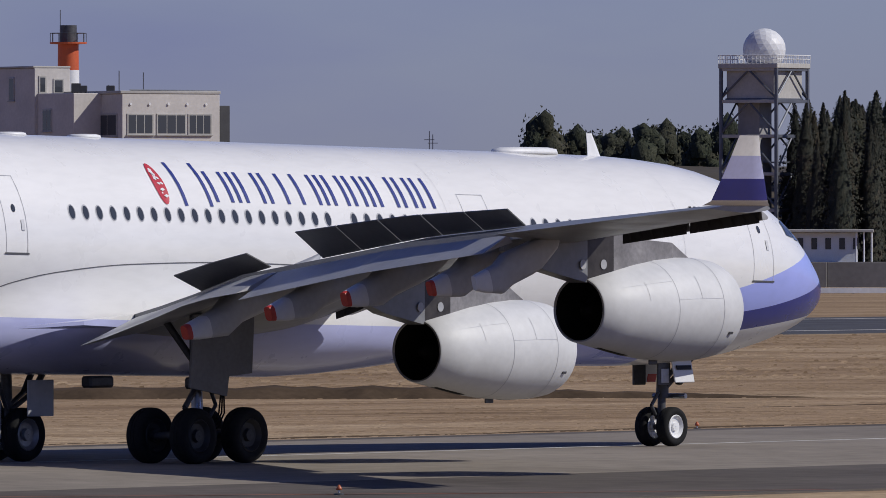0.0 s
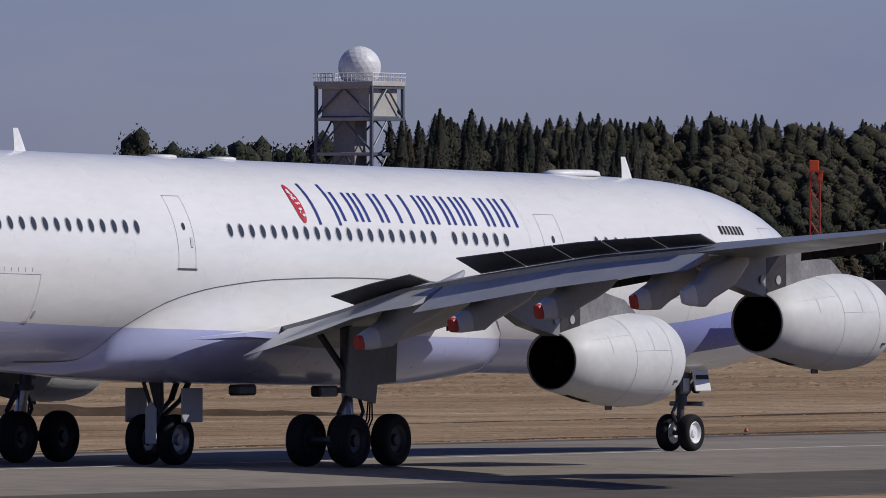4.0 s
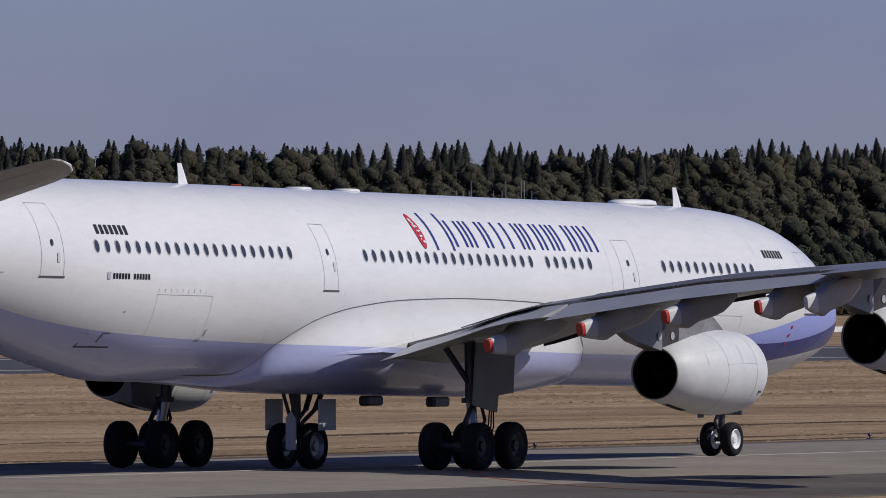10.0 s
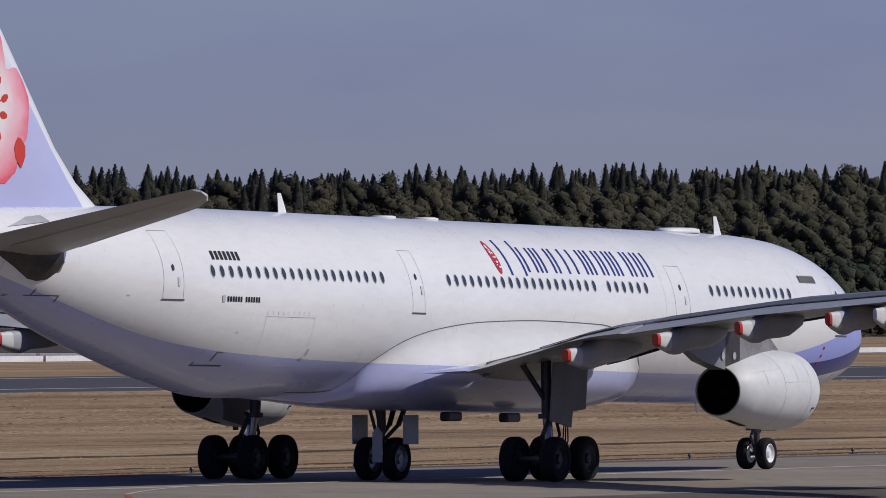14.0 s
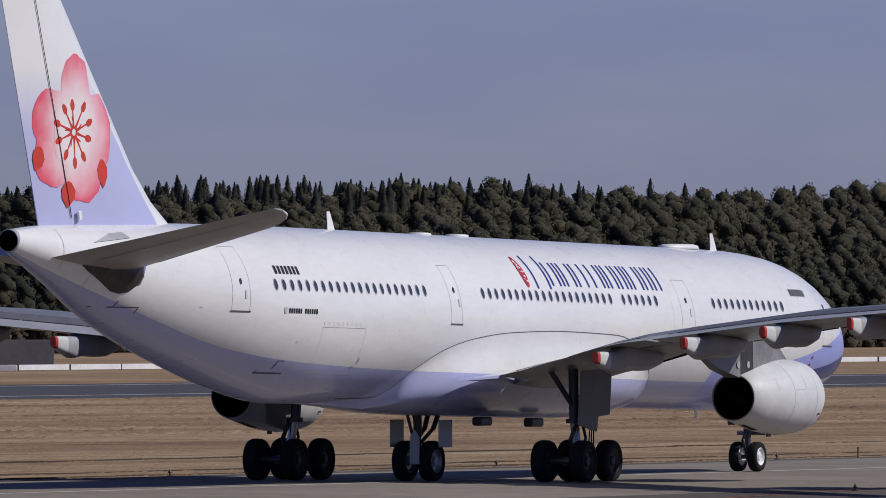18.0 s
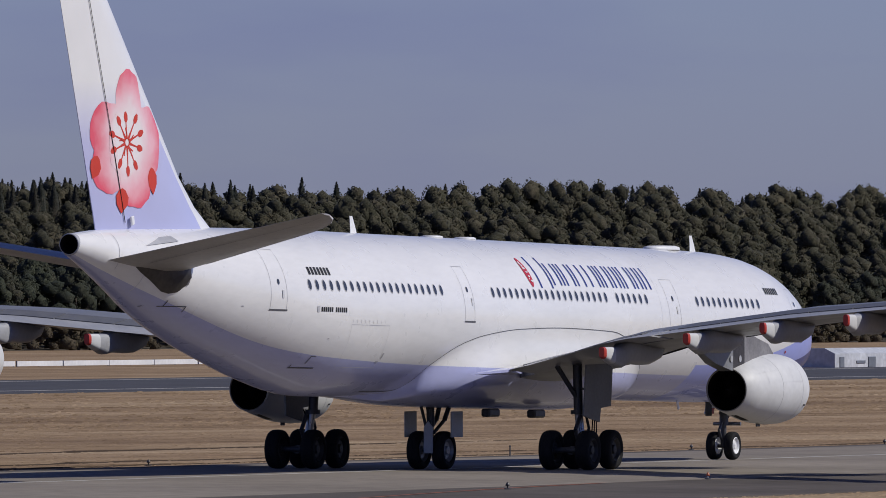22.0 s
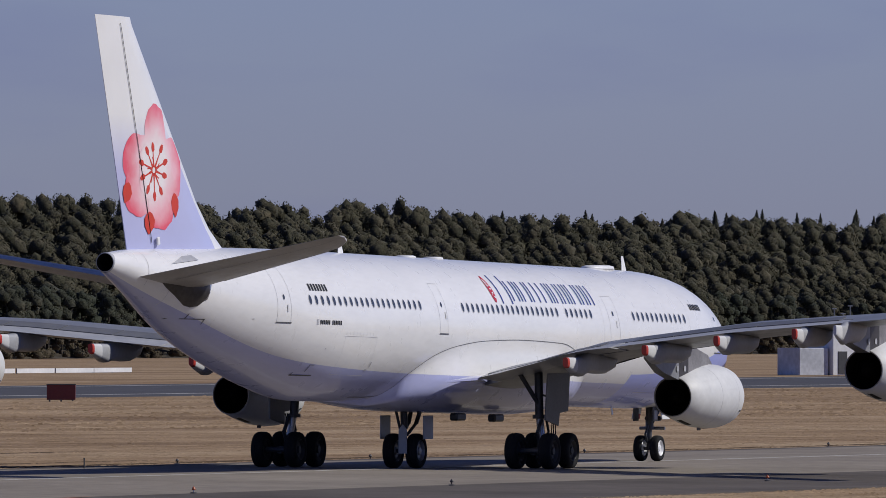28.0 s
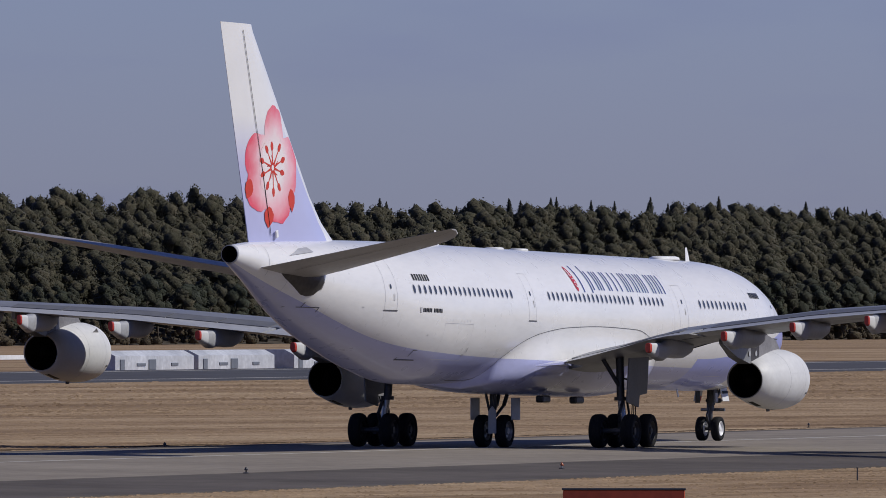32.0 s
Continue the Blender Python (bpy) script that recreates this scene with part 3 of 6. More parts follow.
# seam of the belly fairing
for side in (-1, 1):
    vs = []
    for k in range(61):
        s = lerp(k, [0, 4, 8, 20, 24, 60], [42.0, 39.5, 39.1, 38.85, 38.2, 18.9])
        z = seam_z(s)
        vs += [skin(s, z + 0.020, side, 0.012), skin(s, z + 0.040, side, 0.008)]
    raw("fairing_seam", vs, [(2 * i, 2 * i + 1, 2 * i + 3, 2 * i + 2) for i in range(60)], M_LINE, plane)

# antennas and bumps along the top and bottom
for s, h in ((40.2, 0.62), (9.6, 0.62)):
    zt = axis_z(s) + fus(s)[0] - 0.02
    rings = [[(-s + dx * k + lean, dy * k, zt + z) for dx, dy in ((0.28, 0), (0.12, 0.035), (-0.28, 0.01), (-0.28, -0.01), (0.12, -0.035))]
             for z, k, lean in ((0, 1, 0), (h * 0.5, 0.7, -0.10), (h, 0.42, -0.22))]
    v, f = loft(rings)
    raw("blade_antenna", v, f, M_WHITE, plane, "white blade antenna", smooth=False)
for s, ln, wd, h in ((12.6, 1.3, 0.55, 0.17), (30.6, 0.5, 0.4, 0.10), (33.5, 0.5, 0.4, 0.09)):
    zt = axis_z(s) + fus(s)[0] - 0.03
    rings = [[(-s + ln * k * math.cos(2 * math.pi * j / 20), wd * k * math.sin(2 * math.pi * j / 20), zt + z) for j in range(20)] for z, k in ((0, 1), (h * 0.7, 0.95), (h, 0.7), (h * 1.05, 0.2))]
    v, f = loft(rings)
    raw("antenna_fairing", v, f, M_WHITE, plane, "low white antenna fairing")
for s in (27.9, 31.95):
    box("drain_mast", (-s, -1.6, axis_z(s) - 3.40), (0.95, 0.35, 0.30), M_STRUT, plane, "dark drain mast under the belly", 0.06)
for s, y in ((12.0, -0.4),):
    box("drain_mast", (-s, y, axis_z(s) + fus(s)[1] - 0.12), (0.12, 0.05, 0.34), M_WHITE, plane, "", 0.01, pose(0, 0, 0, 0, -25, 0))

# ---- wings ----


def wing_le(y):
    return 23.7 + 0.625 * (y - 2.82)


def wing_te(y):
    return lerp(y, [0, 2.82, 9.5, 29.0], [34.6, 34.7, 35.75, 42.55])


def wing_zte(y):
    return lerp(y, [0, 2.82, 4.5, 6.5, 7.84, 15.0, 22.0, 29.0], [-2.15, -2.05, -1.72, -1.24, -0.88, -0.18, 0.28, 0.74])


def wing_z(y):
    """Leading edge and trailing edge heights over the fuselage axis."""
    return wing_zte(y) + lerp(y, [0, 2.82, 4.5, 7.84, 10, 20, 29], [0.8, 0.8, 0.65, 0.36, 0.30, 0.2, 0.05]), wing_zte(y)


AIR = [(0, 0), (0.012, 0.22), (0.05, 0.45), (0.12, 0.68), (0.22, 0.86), (0.36, 0.95), (0.5, 0.88), (0.62, 0.70), (0.74, 0.47), (0.86, 0.25), (1.0, 0.01)]


def air(u, upper, y=20.0):
    t = lerp(u, [p[0] for p in AIR], [p[1] for p in AIR])
    return t * (lerp(y, [2.8, 6, 9, 15], [0.2, 0.3, 0.43, 0.56]) if upper else -lerp(y, [2.8, 6, 9, 15], [0.42, 0.42, 0.42, 0.44]))


def wing_pt(y, u, upper, side, extra=0.0):
    """A point of the wing at span y and chord fraction u."""
    le, te = wing_le(y), wing_te(y)
    zl, zt = wing_z(y)
    th = (te - le) * lerp(y, [0, 2.82, 9.5, 29], [0.155, 0.15, 0.115, 0.10])
    s = le + (te - le) * u
    return Vector((-s, side * y, axis_z(s) + zl + (zt - zl) * u + th * air(u, upper, y) + extra))


def surface(ys, u0, u1, side, nu=10, scale=1.0):
    """Rings of a wing piece between two chord fractions."""
    us = [u0 + (u1 - u0) * (0.5 - 0.5 * math.cos(math.pi * k / nu)) if u0 == 0 else u0 + (u1 - u0) * k / nu for k in range(nu + 1)]
    return [[wing_pt(y, u, True, side) for u in us] + [wing_pt(y, u, False, side) for u in reversed(us[1:] if u0 == 0 else us)] for y in ys]


M_COVE = worn("slat_cove_shade", (0.035, 0.030, 0.028), 0.6, 0.0, 0.4, 1.5, 6.0, 0.05)
FLAPS, SPOILERS, CANOES, SLATS = [], [], [], []
for side in (-1, 1):
    v, f = loft(surface([1.6, 2.82, 4, 5.5, 7.5, 9.5, 12, 15, 18, 20.4], 0.0, 0.76, side, 14))
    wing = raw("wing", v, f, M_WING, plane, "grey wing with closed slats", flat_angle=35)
    v, f = loft(surface([20.4, 22, 24, 26, 28, 29.2], 0.0, 1.0, side, 14))
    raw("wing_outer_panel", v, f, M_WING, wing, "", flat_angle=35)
    # slats along the leading edge: a curved nose shell, its hollow's shade painted as a dark strip
    for y0, y1 in ((3.6, 8.6), (10.2, 14.5), (14.6, 18.3), (20.9, 24.6), (24.7, 28.6)):
        us = [0.0, 0.008, 0.03, 0.07, 0.12]
        piv = (wing_pt(y0, 0.03, False, side) + wing_pt(y1, 0.03, False, side)) / 2
        ax = (wing_pt(y1, 0.03, False, side) - wing_pt(y0, 0.03, False, side)).normalized() * -side
        rings, back = [], []
        for k in range(5):
            y = y0 + (y1 - y0) * k / 4
            rings.append([wing_pt(y, u, True, side, 0.014) + Vector((0.012, 0, 0)) - piv for u in reversed(us)] + [wing_pt(y, u, False, side, -0.014) + Vector((0.012, 0, 0)) - piv for u in us[1:4]])
        v, f = loft(rings, close=True, cap=True)
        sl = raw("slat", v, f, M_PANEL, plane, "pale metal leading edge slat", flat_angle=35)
        sl.location = piv
        vs = []
        for k in range(9):
            y = y0 + (y1 - y0) * (0.01 + 0.98 * k / 8)
            a_, b_ = wing_pt(y, 0.121, True, side, 0.004) - piv, wing_pt(y, 0.085, False, side, -0.10) - piv
            vs += [a_ + Vector((-0.012, 0, 0)), (a_ + b_) / 2 + Vector((-0.012, 0, 0)), b_ + Vector((-0.012, 0, 0))]
        raw("slat_cove", vs, [(3 * i + r, 3 * i + r + 1, 3 * i + r + 4, 3 * i + r + 3) for i in range(8) for r in (0, 1)], M_COVE, sl, "dark strip painted for the shaded hollow of the slat")
        for k in range(6):
            y = y0 + (y1 - y0) * (k + 0.5) / 6
            a_, b_ = wing_pt(y, 0.119, True, side, -0.01) - piv, wing_pt(y + 0.25, 0.085, False, side, -0.10) - piv
            d_, e_ = Vector((0, 0.035, 0)), Vector((-0.03, 0, 0))
            raw("slat_rib", [a_ - d_ + e_, b_ - d_ + e_, b_ + d_ + e_, a_ + d_ + e_], [(0, 1, 2, 3)], M_STRUT, sl, smooth=False)
        SLATS.append((sl, piv.copy(), ax))
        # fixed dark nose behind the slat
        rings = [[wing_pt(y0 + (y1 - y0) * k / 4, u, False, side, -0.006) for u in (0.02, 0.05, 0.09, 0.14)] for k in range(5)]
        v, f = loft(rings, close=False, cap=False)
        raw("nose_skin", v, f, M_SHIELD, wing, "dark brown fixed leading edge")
    # flaps, hinged below the rear spar
    for y0, y1 in ((3.5, 9.35), (9.55, 20.3)):
        piv = (wing_pt(y0, 0.74, False, side) + wing_pt(y1, 0.74, False, side)) / 2
        ax = (wing_pt(y1, 0.74, False, side) - wing_pt(y0, 0.74, False, side)).normalized() * -side
        rings = []
        for k in range(7):
            y = y0 + (y1 - y0) * k / 6
            up = [wing_pt(y, u, True, side, -0.012) for u in (0.772, 0.80, 0.86, 0.93, 1.0)]
            lo = [wing_pt(y, u, False, side, 0.0) for u in (1.0, 0.93, 0.86, 0.80, 0.762, 0.75)]
            rings.append([p - piv for p in up + lo])
        v, f = loft(rings)
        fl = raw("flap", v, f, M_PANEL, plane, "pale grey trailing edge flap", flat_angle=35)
        fl.location = piv
        FLAPS.append((fl, piv.copy(), ax, 0.6 if y0 < 9 else 0.92))
    # spoilers on the upper surface
    for y0, y1 in ((5.6, 8.5), (9.8, 11.75), (11.8, 13.75), (13.8, 15.75), (15.8, 17.75), (17.8, 19.75)):
        u0, u1 = (0.63, 0.79) if y0 > 9 else (0.74, 0.85)
        piv = (wing_pt(y0, u0, True, side, 0.02) + wing_pt(y1, u0, True, side, 0.02)) / 2
        ax = (wing_pt(y1, u0, True, side) - wing_pt(y0, u0, True, side)).normalized() * -side
        rings = []
        for y in (y0, (y0 + y1) / 2, y1):
            up = [wing_pt(y, u0 + (u1 - u0) * k / 3, True, side, 0.045 - 0.008 * k) for k in range(4)]
            rings.append([p - piv for p in up] + [p - piv - Vector((0, 0, 0.03)) for p in reversed(up)])
        v, f = loft(rings)
        sp = raw("spoiler", v, f, M_SPOIL, plane, "dark grey spoiler panel", smooth=False)
        sp.location = piv
        SPOILERS.append((sp, piv.copy(), ax, 0.72 if y0 < 9 else 1.0))
    # flap track fairings with red tips
    for y, ln, wd in ((7.84, 5.6, 0.34), (11.58, 5.2, 0.33), (14.98, 4.8, 0.31), (18.6, 4.3, 0.28), (20.5, 3.6, 0.20)):
        s1 = wing_te(y) + lerp(y, [7.84, 11.58, 14.98, 18.6], [0.95, 1.25, 1.30, 1.25])
        zt = axis_z(s1) + wing_zte(y) - lerp(y, [7.84, 11.58, 18.6], [0.55, 0.45, 0.42])
        s0 = s1 - ln
        p0 = wing_pt(y, (s0 - wing_le(y)) / (wing_te(y) - wing_le(y)), False, side)
        piv = Vector((-(s1 - 2.9), side * y, zt + 1.1))
        # wing shadow is painted into the body's grey, sunlight into the paler tail
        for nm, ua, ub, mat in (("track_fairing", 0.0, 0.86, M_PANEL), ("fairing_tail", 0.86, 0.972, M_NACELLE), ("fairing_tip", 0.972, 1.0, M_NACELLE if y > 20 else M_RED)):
            rings = []
            for k in range(9 if nm == "track_fairing" else 3):
                u = ua + (ub - ua) * k / (8 if nm == "track_fairing" else 2)
                s = s0 + ln * u
                uw = (s - wing_le(y)) / (wing_te(y) - wing_le(y))
                ceil_z = wing_pt(y, min(1.0, max(0.02, uw)), False, side).z + 0.05
                w_ = wd * lerp(u, [0, 0.08, 0.3, 0.7, 0.93, 1], [0.1, 0.5, 1, 1, 0.52, 0.32])
                hgt = lerp(u, [0, 0.08, 0.35, 0.7, 0.93, 1], [0.1, 0.4, 0.76, 0.82, 0.50, 0.36])
                ztop = ceil_z if u < 0.75 else lerp(u, [0.75, 1.0], [ceil_z, zt + 0.22])
                ztop = ztop if u < 0.75 else min(ceil_z, zt + 0.30)
                cz, hz = ztop - hgt * 0.5, hgt * 0.5
                rings.append([Vector((-s, side * y + w_ * math.copysign(abs(math.cos(a)) ** 0.6, math.cos(a)), cz + hz * math.copysign(abs(math.sin(a)) ** 0.6, math.sin(a)))) - piv
                              for a in [2 * math.pi * j / 16 for j in range(16)]])
            v, f = loft(rings)
            ob = raw(nm, v, f, mat, plane if nm == "track_fairing" else can, {"track_fairing": "flap track fairing painted greyer for the wing's shadow", "fairing_tail": "fairing tail painted paler for the sun on it", "fairing_tip": "red fairing tip" if y < 20 else ""}[nm], flat_angle=50)
            if nm == "track_fairing":
                can = ob
                can.location = piv
                CANOES.append((can, piv.copy(), Vector((0, 1, 0))))
    # root strake behind the wing
    a, b, c = wing_pt(2.9, 0.75, True, side), wing_pt(3.6, 1.0, True, side), Vector((-36.75, side * 2.98, 3.42))
    v = [a, b, c, a - Vector((0, 0, 0.35)), b - Vector((0, 0, 0.10)), c - Vector((0, 0, 0.05))]
    raw("root_fillet", v, [(0, 1, 2), (5, 4, 3), (0, 3, 4, 1), (1, 4, 5, 2), (2, 5, 3, 0)], M_SKIN, wing, "white fillet behind the wing root", smooth=False)
    # winglet with painted bands
    tip = wing_pt(29.2, 0.0, True, side)
    zb_ = wing_pt(29.2, 0.5, True, side).z
    rows_ = [(0.0, 29.15, 40.15, 42.70), (0.10, 29.40, 40.55, 42.70), (0.55, 29.7, 41.05, 42.75), (1.1, 30.0, 41.6, 42.75), (1.62, 30.3, 42.05, 42.8)]

    def let(h0, h1, nm, mat, parent, lab=""):
        rr = []
        for k in range(5):
            h = h0 + (h1 - h0) * k / 4
            y, s0, s1 = (lerp(h, [r[0] for r in rows_], [r[q] for r in rows_]) for q in (1, 2, 3))
            c = s1 - s0
            rr.append([Vector((-(s0 + c * u), side * (y + d * c), zb_ - 0.05 + h)) for u, d in ((0, 0), (0.1, 0.03), (0.35, 0.04), (1, 0.004), (1, -0.004), (0.35, -0.04), (0.1, -0.03))])
        v, f = loft(rr)
        return raw(nm, v, f, mat, parent, lab, flat_angle=40)
    wl_ = let(0.0, 0.12, "winglet", M_WHITE, plane, "white winglet with lavender and navy bands")
    let(0.12, 0.62, "navy_band", M_NAVY, wl_)
    let(0.62, 1.15, "lavender_band", M_LAV, wl_)
    let(1.15, 1.62, "white_band", M_WHITE, wl_)
    for y, lab in ((21.6, "aileron_seam"), (25.0, "aileron_seam"), (28.0, "aileron_seam")):
        a, b = wing_pt(y, 0.78, False, side, -0.008), wing_pt(y, 0.995, False, side, -0.008)
        raw(lab, [a, b, b + Vector((0, 0.03, 0)), a + Vector((0, 0.03, 0))], [(0, 1, 2, 3)], M_LINE, wing)

# ---- engines ----


def engine(y, s_in, s_out, zc, side):
    ln = s_out - s_in
    at_ = (-s_in, side * y, zc)
    prof = [(0.35, 0.80), (0.12, 0.90), (0.0, 0.98), (-0.03, 1.04), (-0.10, 1.10), (-0.35, 1.19), (-0.9, 1.255), (-1.7, 1.27), (-2.6, 1.22), (-3.4, 1.12), (-4.2, 0.98), (-ln + 0.02, 0.80), (-ln, 0.77)]
    v, f = loft(revolve([(-a if a > 0 else a, r) for a, r in prof[2:]], 48, "x", at_), cap=False)
    nac = raw("engine_nacelle", v, f, M_NACELLE, plane, "pale grey long-duct engine nacelle")
    v, f = loft(revolve([(-0.9, 0.80), (-0.35, 0.86), (-0.08, 0.93), (0.0, 0.98)], 48, "x", at_), cap=False)
    raw("inlet_lip", v, f, M_BARE, nac)
    v, f = loft(revolve([(-0.9, 0.80), (-0.92, 0.30), (-0.75, 0.12), (-0.6, 0.01)], 32, "x", at_), cap=False)
    raw("fan", v, f, M_SOOT, nac, "dark fan and spinner")
    v, f = loft(revolve([(-ln, 0.77), (-ln + 0.05, 0.735), (-ln + 1.3, 0.80), (-ln + 1.32, 0.02)], 48, "x", at_), cap=False)
    raw("nozzle", v, f, M_SOOT, nac, "sooty exhaust nozzle")
    v, f = loft(revolve([(-ln + 1.3, 0.40), (-ln + 0.7, 0.34), (-ln + 0.25, 0.16), (-ln + 0.12, 0.01)], 32, "x", at_), cap=False)
    raw("exhaust_cone", v, f, M_SOOT, nac)
    v, f = loft(revolve([(-ln - 0.015, 0.775), (-ln - 0.018, 0.735), (-ln + 0.12, 0.75)], 48, "x", at_), cap=False)
    raw("nozzle_rim", v, f, M_PYLON, nac)
    for a in (1.05, 2.75):
        r = lerp(a, [0.9, 1.7, 2.6, 3.4, 4.2], [1.255, 1.27, 1.22, 1.12, 0.98]) + 0.004
        r2 = lerp(a + 0.03, [0.9, 1.7, 2.6, 3.4, 4.2], [1.255, 1.27, 1.22, 1.12, 0.98]) + 0.004
        v, f = loft(revolve([(-a, r), (-a - 0.022, r2)], 48, "x", at_), cap=False)
        raw("cowl_seam", v, f, M_FAINT, nac)
    hull = lambda a: lerp(a, [0.35, 0.9, 1.7, 2.6, 3.4, 4.2, ln], [1.19, 1.255, 1.27, 1.22, 1.12, 0.98, 0.775])

    def on_hull(a, ang, off):
        """A place on the cowl: a metres behind the lip, ang degrees round from the outer side."""
        r = hull(a) + off
        return Vector((-s_in - a, side * y - r * math.cos(radians(ang)), zc + r * math.sin(radians(ang))))

    def cowl_patch(name, a0, a1, g0, g1, mat, lab="", steps=8):
        vs = []
        for k in range(steps + 1):
            for j in range(steps + 1):
                vs.append(on_hull(a0 + (a1 - a0) * k / steps, g0 + (g1 - g0) * j / steps, 0.006))
        w = steps + 1
        raw(name, vs, [(k * w + j, (k + 1) * w + j, (k + 1) * w + j + 1, k * w + j + 1) for k in range(steps) for j in range(steps)], mat, nac, lab)

    for g in (12.0, 168.0, -38.0, 218.0):
        cowl_patch("cowl_joint", 1.07, 2.75, g, g + 0.4, M_HAIR)
    for g in (35.0, 145.0):
        cowl_patch("cowl_joint", 2.8, ln - 0.4, g, g + 0.6, M_HAIR)
    for a in (1.9, 3.7):
        for g0 in (12.0, 140.0):
            cowl_patch("cowl_joint", a, a + 0.016, g0, g0 + 28, M_HAIR)
    cowl_patch("oil_streak", ln - 1.75, ln - 0.06, -97, -83, M_SOOT, "dark oily streak under the cowl")
    cowl_patch("oil_streak", 1.3, 2.0, -92.5, -87.5, M_LINE)
    for g in (42.0 if side == 1 else 138.0,):
        b0, b1 = on_hull(1.15, g, 0.0), on_hull(1.75, g, 0.0)
        up = (on_hull(1.75, g, 0.24) - b1)
        e = Vector((0, 0, 0.012))
        raw("strake", [b0 - e, b1 - e, b1 + up - e, b0 + e, b1 + e, b1 + up + e], [(0, 1, 2), (5, 4, 3), (0, 3, 4, 1), (1, 4, 5, 2), (2, 5, 3, 0)], M_PYLON, nac, "small triangular strake", smooth=False)
    box("drain_mast", (-s_in - 2.3, side * y, zc - 1.27), (0.32, 0.06, 0.14), M_LINE, nac)
    for k in (-1, 1):
        box("cowl_vent", (-s_in - 0.62, side * y + k * 1.10, zc - 0.58), (0.16, 0.02, 0.07), M_LINE, nac, "", 0.005, pose(0, 0, 0, k * -28, 0, 0))
    # pylon
    zw = wing_pt(y, 0.12, False, side).z
    sec = [(s_in + 0.9, zc + 1.17, zc + 1.22, 0.05), (s_in + 1.8, zc + 1.05, zc + 1.62, 0.20), (s_in + 3.0, zc + 0.95, max(zw, zc + 1.5), 0.27),
           (s_in + 4.2, zc + 0.78, wing_pt(y, 0.08, False, side).z + 0.25, 0.28), (s_in + ln, zc + 0.66, wing_pt(y, 0.2, False, side).z + 0.25, 0.26),
           (s_in + ln + 1.5, zc + 0.95, wing_pt(y, 0.34, False, side).z + 0.25, 0.20), (s_in + ln + 3.0, wing_pt(y, 0.5, False, side).z - 0.18, wing_pt(y, 0.5, False, side).z + 0.15, 0.08)]
    rings = [[(-s, side * y + k * w, z) for k, z in ((-1, z0), (1, z0), (1, z1), (-1, z1))] for s, z0, z1, w in sec]
    v, f = loft(rings[:4])
    py = raw("engine_pylon", v, f, M_PYLON, plane, "stained metal engine pylon", smooth=False)
    v, f = loft(rings[3:5])
    raw("heat_shield", v, f, M_SHIELD, py, "dark heat shield over the exhaust", smooth=False)
    v, f = loft(rings[4:])
    raw("pylon_tail", v, f, M_WING, py, "grey pylon tail fairing", smooth=False)
    for s in (s_in + 4.6, s_in + 5.4):
        for k in (-1, 1):
            v, f = loft(revolve([(0, 0.12), (0.006, 0.12), (0.0061, 0.004)], 14, "y", (0, 0, 0)), cap=False)
            r = raw("access_cover", v, f, M_PANEL, py, "round access cover", smooth=False)
            r.location = (-s, side * y + k * 0.285, zc + 1.1)
            r.scale = (1, k, 1)
    return nac


for side in (-1, 1):
    engine(9.37, 23.55, 28.75, 2.80, side)
    engine(19.65, 30.05, 35.25, 3.90, side)

# ---- tail ----


def fin_pt(u, h, side, off=0.0):
    """A point on the fin: u along the chord, h metres over the axis."""
    le = lerp(h, [1.9, 2.75, 3.4, 4.4, 10.95], [50.4, 52.3, 53.5, 54.75, 60.95])
    te = 61.15 + 0.35 * (h - 2.5)
    th = (te - le) * lerp(h, [2, 3.5, 11], [0.045, 0.05, 0.05]) * lerp(u, [0, 0.02, 0.1, 0.3, 0.7, 1.0], [0, 0.4, 0.85, 1.0, 0.6, 0.04])
    s = le + (te - le) * u
    return Vector((-s, side * (th + off), axis_z(s) + h))


def fin_at(s, h, side, off):
    le = lerp(h, [1.9, 2.75, 3.4, 4.4, 10.95], [50.4, 52.3, 53.5, 54.75, 60.95])
    te = 61.15 + 0.35 * (h - 2.5)
    return fin_pt(max(0, min(1, (s - le) / (te - le))), h, side, off)


us = [0, 0.02, 0.06, 0.14, 0.3, 0.5, 0.7, 0.9, 1.0]
hs = [1.9, 2.3, 2.75, 3.1, 3.4, 3.9, 4.4, 6, 8, 10, 10.75, 11.05]
rings = [[fin_pt(u, h, -1) for u in us] + [fin_pt(u, h, 1) for u in reversed(us[1:])] for h in hs]
v, f = loft(rings)


def fin_mat():
    m = Mat("fin_paint", 0.28, 0.0, WHITE)
    x, y, z = m.xyz()
    hb = m.math("ADD", z, m.math("ADD", m.math("MULTIPLY", x, 0.01794), 0.5382 - 5.3665))
    lead = m.math("ADD", m.math("MULTIPLY", hb, 0.30), 0.0)
    k = m.math("DIVIDE", m.math("SUBTRACT", hb, 2.4), 7.0)
    grad = m.ramp(k, (0.0, LAVENDER), (0.42, (0.50, 0.50, 0.72)), (0.72, WHITE), (1.0, WHITE))
    s = m.math("MULTIPLY", x, -1.0)
    white_front = m.math("LESS_THAN", s, m.math("ADD", 53.55, m.math("MULTIPLY", m.math("SUBTRACT", hb, 2.6), 1.0)))
    col = m.mix(white_front, grad, WHITE)
    m.color(m.mix(1.0, col, m.ramp(m.noise(0.7, 4), (0.3, g3(0.95)), (0.7, g3(1.0))), "MULTIPLY"))
    m.b.inputs["Coat Weight"].default_value = 0.2
    return m.m


fin = raw("fin", v, f, fin_mat(), plane, "tall white fin fading to lavender, with a pink blossom", flat_angle=40)


